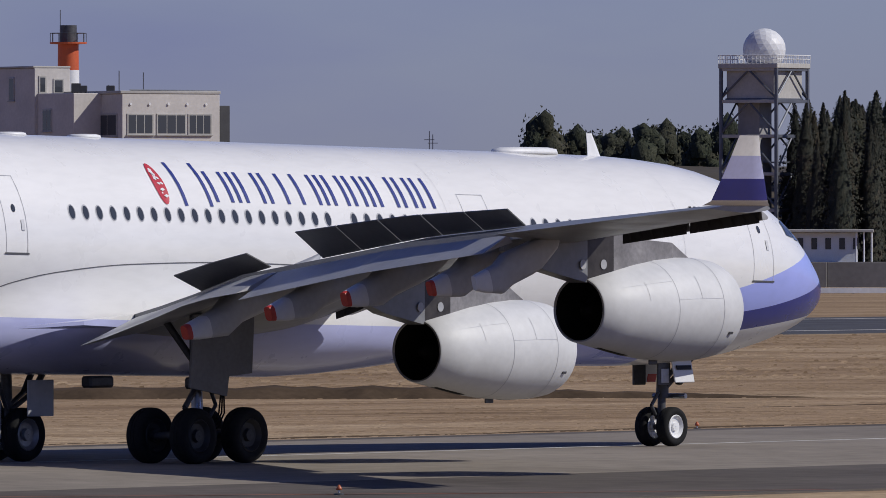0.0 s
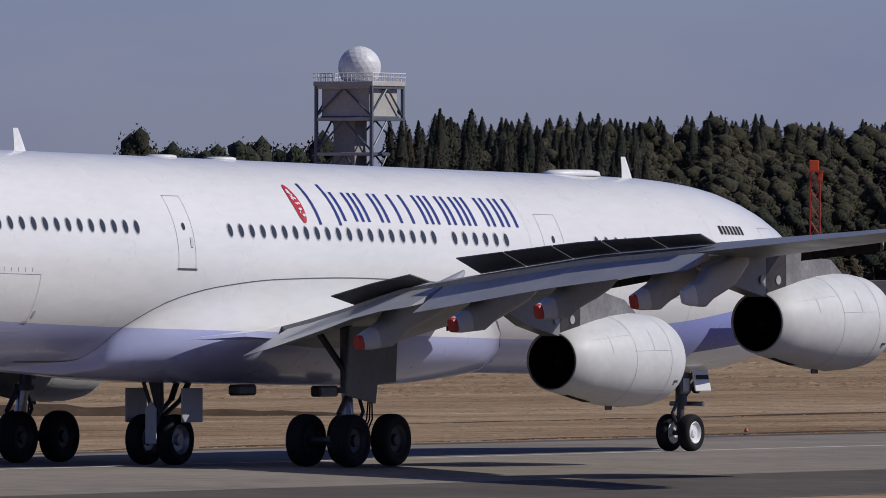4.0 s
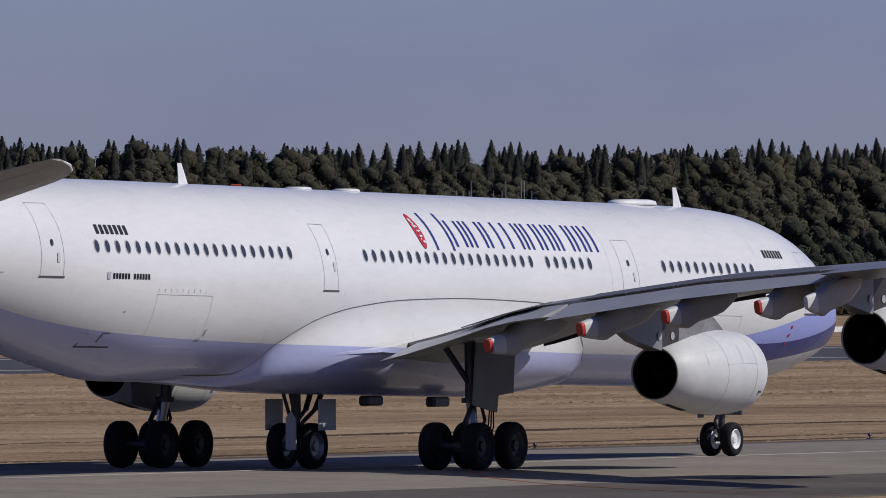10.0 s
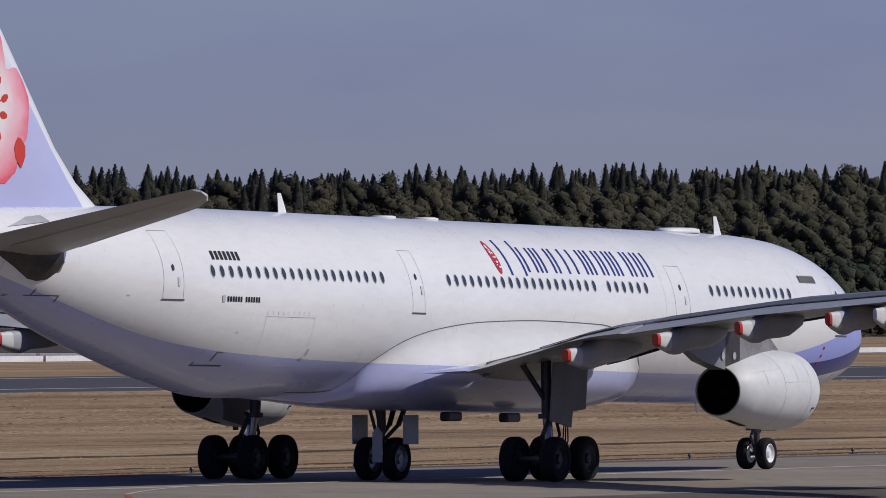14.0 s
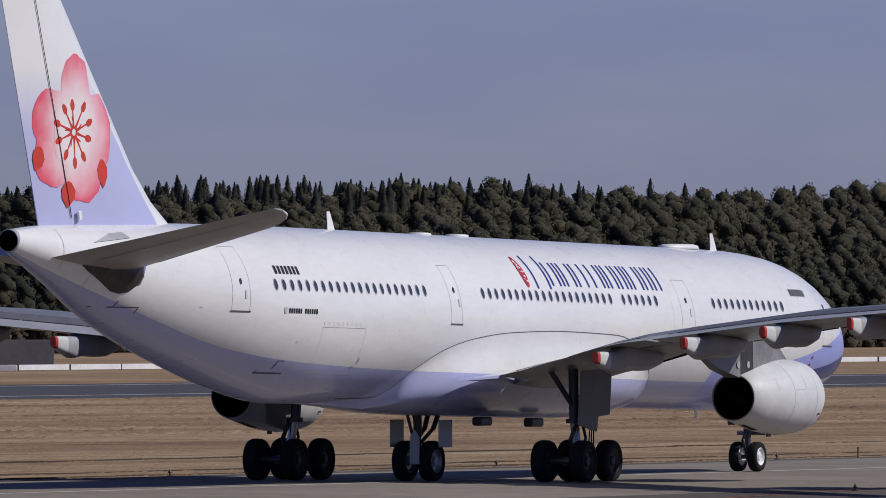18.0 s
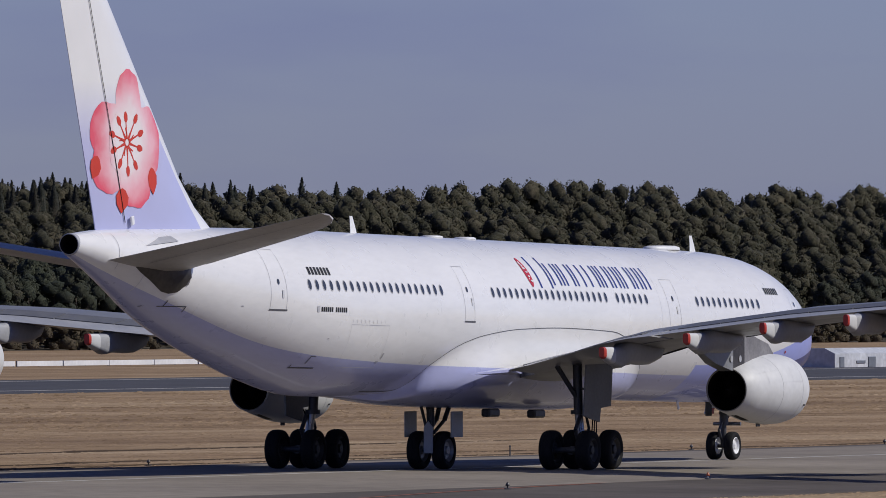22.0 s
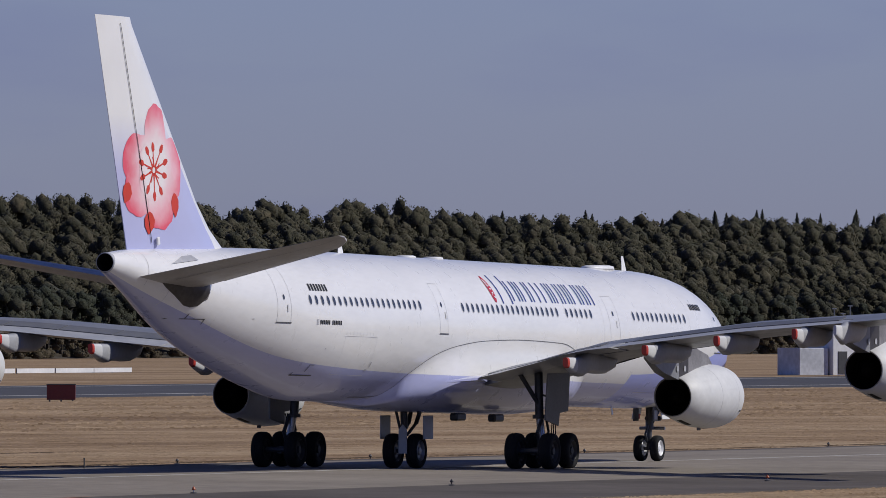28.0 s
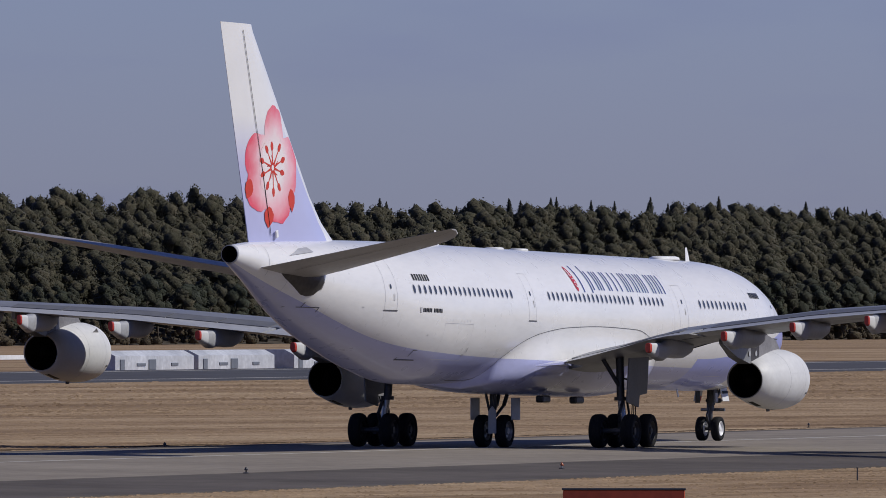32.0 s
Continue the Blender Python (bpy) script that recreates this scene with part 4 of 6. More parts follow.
def petal_mat(name, inner, outer):
    m = Mat(name, 0.35)
    x, y, z = m.xyz()
    dx = m.math("SUBTRACT", m.math("MULTIPLY", x, -1.0), 59.1)
    dz = m.math("SUBTRACT", m.math("ADD", z, m.math("ADD", m.math("MULTIPLY", x, 0.01794), 0.5382 - 5.3665)), 5.55)
    r = m.math("SQRT", m.math("ADD", m.math("MULTIPLY", dx, dx), m.math("MULTIPLY", dz, dz)))
    m.color(m.ramp(m.math("ADD", m.math("DIVIDE", r, 3.2), m.math("MULTIPLY", m.math("SUBTRACT", m.noise(1.1, 3), 0.5), 0.35)), (0.26, inner), (0.50, (0.80, 0.44, 0.48)), (0.74, outer)))
    return m.m


M_PETAL = petal_mat("blossom_pink", (0.80, 0.74, 0.73), (0.74, 0.10, 0.15))
M_BUD = worn("blossom_red", (0.62, 0.05, 0.025), 0.4, 0.0, 0.1, 1.0, 8.0, 0.0)
FCX, FCZ = 59.15, 5.45
sq = lambda c: math.copysign(abs(c) ** 0.82, c)
for side in (-1, 1):
    for ip, (dx, dz, ra, rb) in enumerate(((-0.10, 1.30, 0.92, 1.15), (1.36, 0.34, 1.14, 0.98), (-1.38, 0.08, 1.02, 1.18), (1.16, -0.74, 1.18, 1.0), (-0.58, -1.22, 1.08, 0.97), (0.1, 0.0, 1.2, 1.1))):
        put = lambda a, b: fin_at(a, b, side, 0.008 + 0.0025 * ip)
        # fine rings keep the petal on the curved skin
        vs, n = [put(FCX + dx, FCZ + dz)], 30
        for q in (0.25, 0.5, 0.75, 1.0):
            vs += [put(FCX + dx + ra * q * sq(math.cos(2 * math.pi * k / n)) * (1 + 0.04 * math.sin(1.3 * k + ip)), FCZ + dz + rb * q * sq(math.sin(2 * math.pi * k / n)) * (1 + 0.04 * math.cos(1.7 * k + 2 * ip))) for k in range(n)]
        fs = [(0, 1 + k, 1 + (k + 1) % n) for k in range(n)]
        fs += [(1 + r * n + k, 1 + (r + 1) * n + k, 1 + (r + 1) * n + (k + 1) % n, 1 + r * n + (k + 1) % n) for r in (0, 1, 2) for k in range(n)]
        raw("petal", vs, fs, M_PETAL, fin, "pink blossom petal")
    put2 = lambda a, b: fin_at(a, b, side, 0.026)

    def ink(name, pts, label=""):
        """A flat painted shape round its own middle."""
        cx, cz = sum(p[0] for p in pts) / len(pts), sum(p[1] for p in pts) / len(pts)
        vs = [put2(cx, cz)] + [put2(*p) for p in pts]
        raw(name, vs, [(0, 1 + k, 1 + (k + 1) % len(pts)) for k in range(len(pts))], M_BUD, fin, label)

    for k in range(10):
        a = 2 * math.pi * k / 10 + 0.25
        c, s_ = math.cos(a), math.sin(a)
        wob = 0.05 * math.sin(k * 2.3)
        ln = 0.78 + 0.08 * math.cos(k * 1.9)

        def pol(r, o):
            return FCX + 0.05 + r * c - (o + wob * r) * s_, FCZ + 0.92 * (r * s_ + (o + wob * r) * c)
        ink("stamen_line", [pol(0.12, -0.07), pol(ln * 0.6, -0.038), pol(ln, -0.03), pol(ln, 0.03), pol(ln * 0.6, 0.038), pol(0.12, 0.07)])
        ink("stamen", [pol(ln - 0.02, 0.0), pol(ln + 0.10, 0.125), pol(ln + 0.26, 0.13), pol(ln + 0.42, 0.04), pol(ln + 0.40, -0.07), pol(ln + 0.22, -0.13), pol(ln + 0.08, -0.10)])
        if k % 2:
            ink("stamen_line", [pol(0.22, 0.13), pol(0.48, 0.19), pol(0.50, 0.24), pol(0.34, 0.22)])
    for dx, dz, w_, h_, ang in ((2.15, -0.95, 0.36, 0.46, 0.35), (0.32, -2.02, 0.42, 0.48, 0.0), (-1.80, -1.30, 0.32, 0.52, -0.2)):
        ca, sa = math.cos(ang), math.sin(ang)
        ink("bud", [(FCX + dx + x * w_ * ca - z * h_ * sa, FCZ + dz + x * w_ * sa + z * h_ * ca) for x, z in ((-0.95, 0.35), (-0.4, 0.85), (0.1, 1.0), (0.6, 0.8), (1.0, 0.45), (0.9, -0.15), (0.5, -0.5), (0.15, -0.8), (-0.2, -0.62), (-0.8, -0.2))], "red bud below the blossom")
    decal("rudder_seam", [[(59.24, 2.75), (59.29, 2.75), (62.16, 10.8), (62.12, 10.8)]], M_SOOT, fin, lambda a, b: fin_at(a, b, side, 0.032), "dark rudder seam", 1, 20)
    box("fin_bracket", (-58.9, side * 0.32, axis_z(59) + 2.82), (0.22, 0.08, 0.30), M_WHITE, fin, "", 0.03, pose(0, 0, 0, 0, -12, 0))

# horizontal stabilisers and the dark shields at their roots
for side in (-1, 1):
    rings = []
    def stab_pt(y, u, d, lift=0.0):
        """A point of the stabiliser: u along the chord, d of the half thickness."""
        le = 56.6 + 0.53 * (y - 1.0) + lerp(y, [7.6, 8.2, 8.7, 9.1, 9.4, 9.6], [0, 0.10, 0.42, 0.95, 1.75, 2.1])
        te = 61.5 + 0.23 * (y - 1.0)
        c = te - le
        z = 1.22 + 0.185 * (y - 1.0) + 0.058 * (le + c * u - (56.6 + 0.53 * (y - 1.0)))
        return Vector((-(le + c * u), side * y, axis_z(le + c * u) + z + c * 0.050 * d + lift))

    prof = [(0, 0), (0.012, 0.25), (0.04, 0.5), (0.12, 0.8), (0.35, 1.0), (0.7, 0.6), (1, 0.03)]
    for y in (0.5, 1.6, 3, 5, 7, 7.6, 8.2, 8.5, 8.7, 8.9, 9.1, 9.25, 9.4):
        rings.append([stab_pt(y, u, d) for u, d in prof] + [stab_pt(y, u, -d) for u, d in reversed(prof[1:])])
    v, f = loft(rings)
    stb = raw("stabiliser", v, f, M_STAB, plane, "grey horizontal stabiliser", flat_angle=40)
    # bright leading edge strip, elevator seam and hinge line
    rings = [[stab_pt(y, u, d * 1.06 + 0.02) for u, d in ((0.05, 0.55), (0.03, 0.42), (0.012, 0.25), (0.0, 0.0))] + [stab_pt(y, u, -d * 1.06 - 0.02) for u, d in ((0.012, 0.25), (0.03, 0.42), (0.05, 0.55))]
             for y in (2.4, 4, 6, 7.6, 8.2, 8.5, 8.7, 8.9, 9.1, 9.25, 9.38)]
    v, f = loft(rings, close=False, cap=False)
    raw("leading_edge", v, f, M_WHITE, stb, "white leading edge")
    for nm, u0, u1 in (("elevator_seam", 0.695, 0.703),):
        for sg in (-1, 1):
            d0 = 0.61
            vs = [stab_pt(y, u, sg * d0, sg * 0.012) for y in (1.6, 3, 5, 7, 8.4, 9.1) for u in (u0, u1)]
            raw(nm, vs, [(2 * i, 2 * i + 1, 2 * i + 3, 2 * i + 2) for i in range(5)], M_LINE, stb)
    # the dark rubbing plate round the root: a shallow bowl below, a bright piece above
    edge = [(60.4, 1.55), (60.14, 1.36), (59.6, 1.07), (58.95, 0.80), (58.2, 0.45), (57.8, 0.38), (57.4, 0.44), (57.0, 0.70), (56.8, 0.94), (56.74, 1.31), (56.9, 1.6)]
    cs, cz = 57.9, 1.15
    vs = [skin(cs, cz, side, 0.10)]
    for q, off in ((0.5, 0.10), (0.85, 0.07), (1.0, 0.006)):
        vs += [skin(cs + (p - cs) * q, cz + (z - cz) * q, side, off) for p, z in edge]
    n = len(edge)
    fs = [(0, 1 + k, 1 + (k + 1) % n) for k in range(n)]
    fs += [(1 + r * n + k, 1 + (r + 1) * n + k, 1 + (r + 1) * n + (k + 1) % n, 1 + r * n + (k + 1) % n) for r in (0, 1) for k in range(n)]
    raw("trim_shield", vs, fs, M_SHIELD, plane, "dark metal shield at the stabiliser root", flat_angle=30)
    put = lambda a, b: skin(a, b, side, 0.03)
    decal("trim_shield_edge", [[(56.70, 1.30), (56.84, 1.30), (57.12, 0.68), (56.98, 0.68)]], M_BARE, plane, put, "", 4, 6)
    decal("upper_shield", [[(56.9, 2.15), (57.1, 2.33), (58.0, 2.26), (59.2, 1.96)]], M_PANEL, plane, put, "bright metal plate over the stabiliser root", 8, 4)
    decal("access_panel", [rect(59.38, 59.41, 0.45, 1.0)], M_HAIR, plane, lambda a, b: skin(a, b, side, 0.01), "", 1, 6)
v, f = loft(revolve([(-63.02, 0.34), (-63.14, 0.335), (-63.15, 0.33), (-62.9, 0.31), (-62.0, 0.29), (-62.0, 0.01)], 28, "x", (0, 0, axis_z(63.1) + 1.94)), cap=False)
raw("exhaust_pipe", v, f, M_SOOT, plane, "dark tail exhaust")
v, f = loft(revolve([(-62.95, 0.372), (-63.13, 0.368), (-63.165, 0.355), (-63.165, 0.332)], 32, "x", (0, 0, axis_z(63.1) + 1.94)), cap=False)
raw("exhaust_rim", v, f, M_PANEL, plane, "bright metal exhaust rim")
for s in (60.9,):
    decal("tail_cone_seam", [rect(s, s + 0.02, 1.15, 2.35)], M_FAINT, plane, lambda a, b: skin(a, b, -1, 0.01), "", 1, 10)

# ---- landing gear ----
WHEELS = []


def wheel(x, y, r, w, parent_thing, rim_mat=None):
    """A wheel: an Empty would not turn with its parts, so the tyre carries the rim and hub."""
    k = w / 2
    prof = [(-k * 0.80, r * 0.60), (-k * 0.97, r * 0.72), (-k, r * 0.82), (-k * 0.86, r * 0.94), (-k * 0.55, r * 0.99), (-k * 0.22, r), (-k * 0.2, r * 0.985), (-k * 0.16, r * 0.985), (-k * 0.14, r)]
    prof += [(-a, q) for a, q in reversed(prof)]
    v, f = loft(revolve(prof, 40, "y"), cap=False)
    ty = raw("tyre", v, f, M_RUBBER, parent_thing, "black aircraft tyre", flat_angle=50)
    ty.location = (x, y, r)
    for sgn in (-1, 1):
        v, f = loft(revolve([(sgn * k * 0.80, r * 0.61), (sgn * k * 0.90, r * 0.57), (sgn * k * 0.80, r * 0.53), (sgn * k * 0.45, r * 0.44), (sgn * k * 0.40, r * 0.24), (sgn * k * 0.75, r * 0.20), (sgn * k * 0.78, r * 0.02)], 28, "y"), cap=False)
        raw("rim", v, f, rim_mat or M_RIM, ty, "grey metal wheel rim", flat_angle=40)
    WHEELS.append((ty, Vector((x, y, r)), r))
    return ty


for side in (-1, 1):
    yg = side * 5.34
    gear = rods("main_gear", [((-32.5, yg, 0.85), (-32.35, yg * 0.97, 2.1), 0.13), ((-32.35, yg * 0.97, 2.0), (-32.25, yg * 0.955, 3.75), 0.17), ((-32.36, yg * 0.97, 1.95), (-32.36, yg * 0.97, 2.1), 0.27)],
                M_STRUT, plane, "dark grey main gear leg")
    rods("piston", [((-32.48, yg, 1.0), (-32.38, yg * 0.975, 1.95), 0.15)], M_CHROME, gear, "chromed oleo piston")
    rods("bogie_beam", [((-33.45, yg, 0.68), (-31.55, yg, 0.70), 0.15), ((-31.5, yg - 0.62, 0.70), (-31.5, yg + 0.62, 0.70), 0.10), ((-33.5, yg - 0.62, 0.70), (-33.5, yg + 0.62, 0.70), 0.10)], M_STRUT, gear)
    rods("side_brace", [((-32.35, yg * 0.97, 2.45), (-33.05, yg * 0.865, 3.72), 0.09)], M_STRUT, gear)
    for a_, b_, r_ in (((-32.7, yg, 0.95), (-32.98, yg, 1.4), 0.075), ((-32.98, yg, 1.4), (-32.55, yg, 1.9), 0.075)):
        rods("torque_link", [(a_, b_, r_)], M_STRUT, gear)
    for a_, b_, r_ in (((-32.2, yg, 0.9), (-31.78, yg, 1.45), 0.05), ((-31.78, yg, 1.45), (-32.1, yg, 2.05), 0.05)):
        rods("brake_rod", [(a_, b_, r_)], M_STRUT, gear)
    for k_ in range(3):
        o_ = side * (0.12 + 0.09 * k_)
        rods("brake_hose", [((-32.15, yg + o_, 2.1), (-31.72 - 0.05 * k_, yg + o_, 1.75), 0.022), ((-31.72 - 0.05 * k_, yg + o_, 1.75), (-31.8, yg + o_, 1.25), 0.022), ((-31.8, yg + o_, 1.25), (-32.1, yg + o_, 0.85), 0.022)], M_RUBBER, gear)
    rods("door_link", [((-32.3, yg * 0.97, 2.9), (-32.4, yg + side * 0.45, 2.75), 0.04)], M_STRUT, gear)
    # leg door, a folded plate outboard of the leg
    bm = bmesh.new()
    out = [(-30.95, 3.75), (-33.3, 3.72), (-33.35, 1.90), (-31.9, 1.67), (-31.85, 2.17), (-30.95, 2.24)]
    lo_, hi_ = [], []
    for x, z in out:
        yy = yg + side * (0.42 + 0.05 * (z - 1.8))
        lo_.append(bm.verts.new((x, yy, z)))
        hi_.append(bm.verts.new((x, yy + side * 0.06, z)))
    bm.faces.new(lo_)
    bm.faces.new(list(reversed(hi_)))
    for i in range(6):
        j = (i + 1) % 6
        bm.faces.new((lo_[i], lo_[j], hi_[j], hi_[i]))
    part("leg_door", bm, M_SPOIL, gear, "grey landing gear door")
    for xw in (-31.5, -33.5):
        for yo in (-0.70, 0.70):
            wheel(xw, yg + yo, 0.70, 0.52, plane)

gear = rods("centre_gear", [((-33.55, 0, 0.68), (-33.62, 0, 2.6), 0.10), ((-33.6, 0, 1.55), (-33.65, 0, 2.6), 0.145), ((-33.55, -0.5, 0.68), (-33.55, 0.5, 0.68), 0.09)], M_STRUT, plane, "dark grey centre gear leg")
for k in (-1, 1):
    rods("drag_brace", [((-33.55, k * 0.10, 1.30), (-32.75, k * 0.16, 1.75), 0.065), ((-32.75, k * 0.16, 1.75), (-32.3, k * 0.2, 2.4), 0.085)], M_STRUT, gear)
    rods("retract_link", [((-33.7, k * 0.08, 1.3), (-34.2, k * 0.12, 2.3), 0.055)], M_STRUT, gear)
    box("centre_gear_door", (-33.35, k * 0.90, 1.60), (1.0, 0.05, 0.92), M_PANEL, gear, "grey centre gear door", 0.02)
# pointed shield behind the leg
bm = bmesh.new()
sh = [(0.17, 0.58), (0.17, 1.50), (0.0, 1.72), (-0.17, 1.50), (-0.17, 0.58)]
fr = [bm.verts.new((-34.32, -0.22 + y, z)) for y, z in sh]
bk = [bm.verts.new((-34.27, -0.22 + y, z)) for y, z in sh]
bm.faces.new(fr)
bm.faces.new(list(reversed(bk)))
for i in range(5):
    bm.faces.new((fr[i], fr[(i + 1) % 5], bk[(i + 1) % 5], bk[i]))
part("leg_shield", bm, M_PANEL, gear, "narrow pointed grey leg shield")
for yo in (-0.48, 0.48):
    wheel(-33.55, yo, 0.68, 0.48, plane, M_PYLON)

gear = rods("nose_gear", [((-6.67, 0, 0.52), (-6.62, 0, 2.2), 0.11), ((-6.63, 0, 1.3), (-6.55, 0, 2.7), 0.17), ((-6.67, -0.42, 0.52), (-6.67, 0.42, 0.52), 0.07)], M_STRUT, plane, "dark grey nose gear leg")
rods("nose_drag_brace", [((-6.6, 0.12, 1.6), (-5.3, 0.15, 2.5), 0.07), ((-6.6, -0.12, 1.6), (-5.3, -0.15, 2.5), 0.07)], M_STRUT, gear)
rods("nose_torque_link", [((-6.85, 0, 0.75), (-7.1, 0, 1.1), 0.05), ((-7.1, 0, 1.1), (-6.8, 0, 1.45), 0.05)], M_STRUT, gear)
rods("steering_cylinder", [((-6.3, -0.55, 1.35), (-6.3, 0.55, 1.35), 0.07)], M_CHROME, gear, "bright steering cylinder")
rods("taxi_lamp", [((-6.28, -0.25, 1.75), (-6.15, -0.25, 1.75), 0.10, 0.11), ((-6.28, 0.25, 1.75), (-6.15, 0.25, 1.75), 0.10, 0.11)], M_RIM, gear)
for k in (-1, 1):
    d = box("nose_gear_door", (-6.5, k * 0.60, 2.02), (0.85, 0.05, 0.62), M_NACELLE, gear, "white nose gear door", 0.02, pose(0, 0, 0, k * 12, 0, 0))
    bars = box("door_mark", (-6.5, k * 0.637, 2.12), (0.65, 0.02, 0.12), M_INK, d, "", 0.004, pose(0, 0, 0, k * 12, 0, 0))
    box("door_mark", (-6.3, k * 0.615, 1.83), (0.38, 0.02, 0.22), M_RED, d, "", 0.004, pose(0, 0, 0, k * 12, 0, 0))
    d2 = box("nose_leg_door", (-7.1, k * 0.42, 1.95), (0.55, 0.05, 0.6), M_STRUT, gear, "", 0.02)
    box("door_panel", (-7.1, k * 0.455, 1.9), (0.34, 0.03, 0.38), M_PANEL, d2, "pale panel on the door", 0.02)
for yo in (-0.36, 0.36):
    wheel(-6.67, yo, 0.53, 0.36, plane, M_WHITE)

# ======================= woods =======================


def leaf_mat(name, *cols):
    m = Mat(name, 0.75)
    gi = m.n.new("ShaderNodeNewGeometry")
    oi = m.n.new("ShaderNodeObjectInfo")
    stops = [((i + 0.5) / len(cols), c) for i, c in enumerate(cols)]
    lump = m.math("MULTIPLY", m.noise(0.16, 3), 0.75)
    c1 = m.ramp(m.math("ADD", m.math("MULTIPLY", gi.outputs["Random Per Island"], 0.34), m.math("ADD", lump, m.math("MULTIPLY", m.math("SUBTRACT", m.noise(3.4, 4, rough=0.7), 0.5), 0.75))), *stops)
    m.bump(m.noise(4.6, 5, rough=0.7), 1.0, 0.32)
    tone = m.ramp(oi.outputs["Random"], (0.0, (0.70, 0.76, 0.72)), (0.35, (0.95, 1.02, 0.92)), (0.7, (1.05, 1.0, 0.95)), (1.0, (1.40, 1.18, 0.98)))
    m.color(m.mix(1.0, c1, tone, "MULTIPLY"))
    m.b.inputs["Specular IOR Level"].default_value = 0.25
    return m.m


M_LEAF = leaf_mat("broad_leaves", (0.022, 0.027, 0.018), (0.036, 0.041, 0.026), (0.054, 0.056, 0.037), (0.084, 0.080, 0.056))
M_CEDAR = leaf_mat("cedar_needles", (0.022, 0.027, 0.023), (0.032, 0.037, 0.030), (0.048, 0.047, 0.036), (0.080, 0.058, 0.043))
M_SCRUB = leaf_mat("dry_scrub", (0.035, 0.030, 0.020), (0.062, 0.050, 0.031), (0.095, 0.075, 0.046), (0.055, 0.052, 0.028))
M_BARK = worn("bark", (0.09, 0.07, 0.055), 0.9, 0.0, 0.4, 2.0, 12.0, 0.5)
rng = np.random.default_rng(7)


def ball(sub):
    """Unit directions and triangles of a fine ball without its underside."""
    bm = bmesh.new()
    bmesh.ops.create_icosphere(bm, subdivisions=sub, radius=1.0)
    co = np.array([v.co[:] for v in bm.verts])
    fc = np.array([[v.index for v in f.verts] for f in bm.faces if f.calc_center_median().z > -0.5])
    bm.free()
    return co, fc


BALL = ball(1)


def sprays(cen, nrm, size, rg, lean=0.55):
    """Small leaf triangles at cen that face about nrm, and their soft normals."""
    n = len(cen)
    soft = nrm / (np.linalg.norm(nrm, axis=1, keepdims=True) + 1e-9)
    face = soft + rg.normal(0, lean, (n, 3))
    face /= np.linalg.norm(face, axis=1, keepdims=True)
    u = np.cross(face, rg.normal(0, 1, (n, 3)))
    u /= np.linalg.norm(u, axis=1, keepdims=True) + 1e-9
    w = np.cross(face, u)
    a = size[:, None]
    tri = np.stack([cen - u * a * 0.62, cen + u * a * 0.62 - w * a * 0.2, cen + w * a], 1)
    sn = soft * 0.75 + face * 0.45
    sn /= np.linalg.norm(sn, axis=1, keepdims=True)
    return tri, np.repeat(sn[:, None, :], 3, 1)


def lobes(mid, rad, tall, rg):
    """Rough dark inner bodies of the boughs."""
    co, fc = BALL
    vs, ns = [], []
    for m_, r_ in zip(mid, rad):
        p = co * (1 + rg.normal(0, 0.14, (len(co), 1))) * np.array([1, 1, tall])
        vs.append((p * r_ * 0.87 + m_)[fc])
        q = p / np.linalg.norm(p, axis=1, keepdims=True)
        ns.append(q[fc])
    return np.concatenate(vs), np.concatenate(ns)


def broad_crown(height, width, seed, boughs=9, leaves=760, leaf=0.25, low=0.30):
    """A rounded crown of boughs, each a rough body under a coat of small leaf sprays."""
    rg = np.random.default_rng(seed)
    t = np.linspace(0, 1, boughs) ** 0.8
    a = np.arange(boughs) * 2.4 + rg.uniform(-0.5, 0.5, boughs)
    r = width * 0.5 * np.sqrt(np.maximum(0.0, 1 - t ** 1.7)) * 0.62
    z = height * (low + (0.86 - low) * t)
    mid = np.stack([r * np.cos(a), r * np.sin(a), z], 1)
    rad = width * rg.uniform(0.21, 0.31, boughs) * (1.05 - 0.25 * t)
    body = lobes(mid, rad, 0.9, rg)
    k = rg.choice(boughs, leaves, p=rad ** 2 / np.sum(rad ** 2))
    e = rg.normal(0, 1, (leaves, 3))
    e[:, 2] = np.abs(e[:, 2]) - 0.25 * rg.random(leaves)
    e /= np.linalg.norm(e, axis=1, keepdims=True)
    lump = 1 + 0.13 * np.sin(e[:, 0] * 7 + k) * np.sin(e[:, 1] * 7 + 2 * k) + 0.08 * np.sin(e[:, 2] * 11 + k)
    c = mid[k] + e * (rad[k] * lump * rg.uniform(0.84, 1.0, leaves))[:, None] * np.array([1, 1, 0.92])
    coat = sprays(c, e, leaf * rg.uniform(0.45, 1.15, leaves), rg)
    return np.concatenate([body[0], coat[0]]), np.concatenate([body[1], coat[1]])


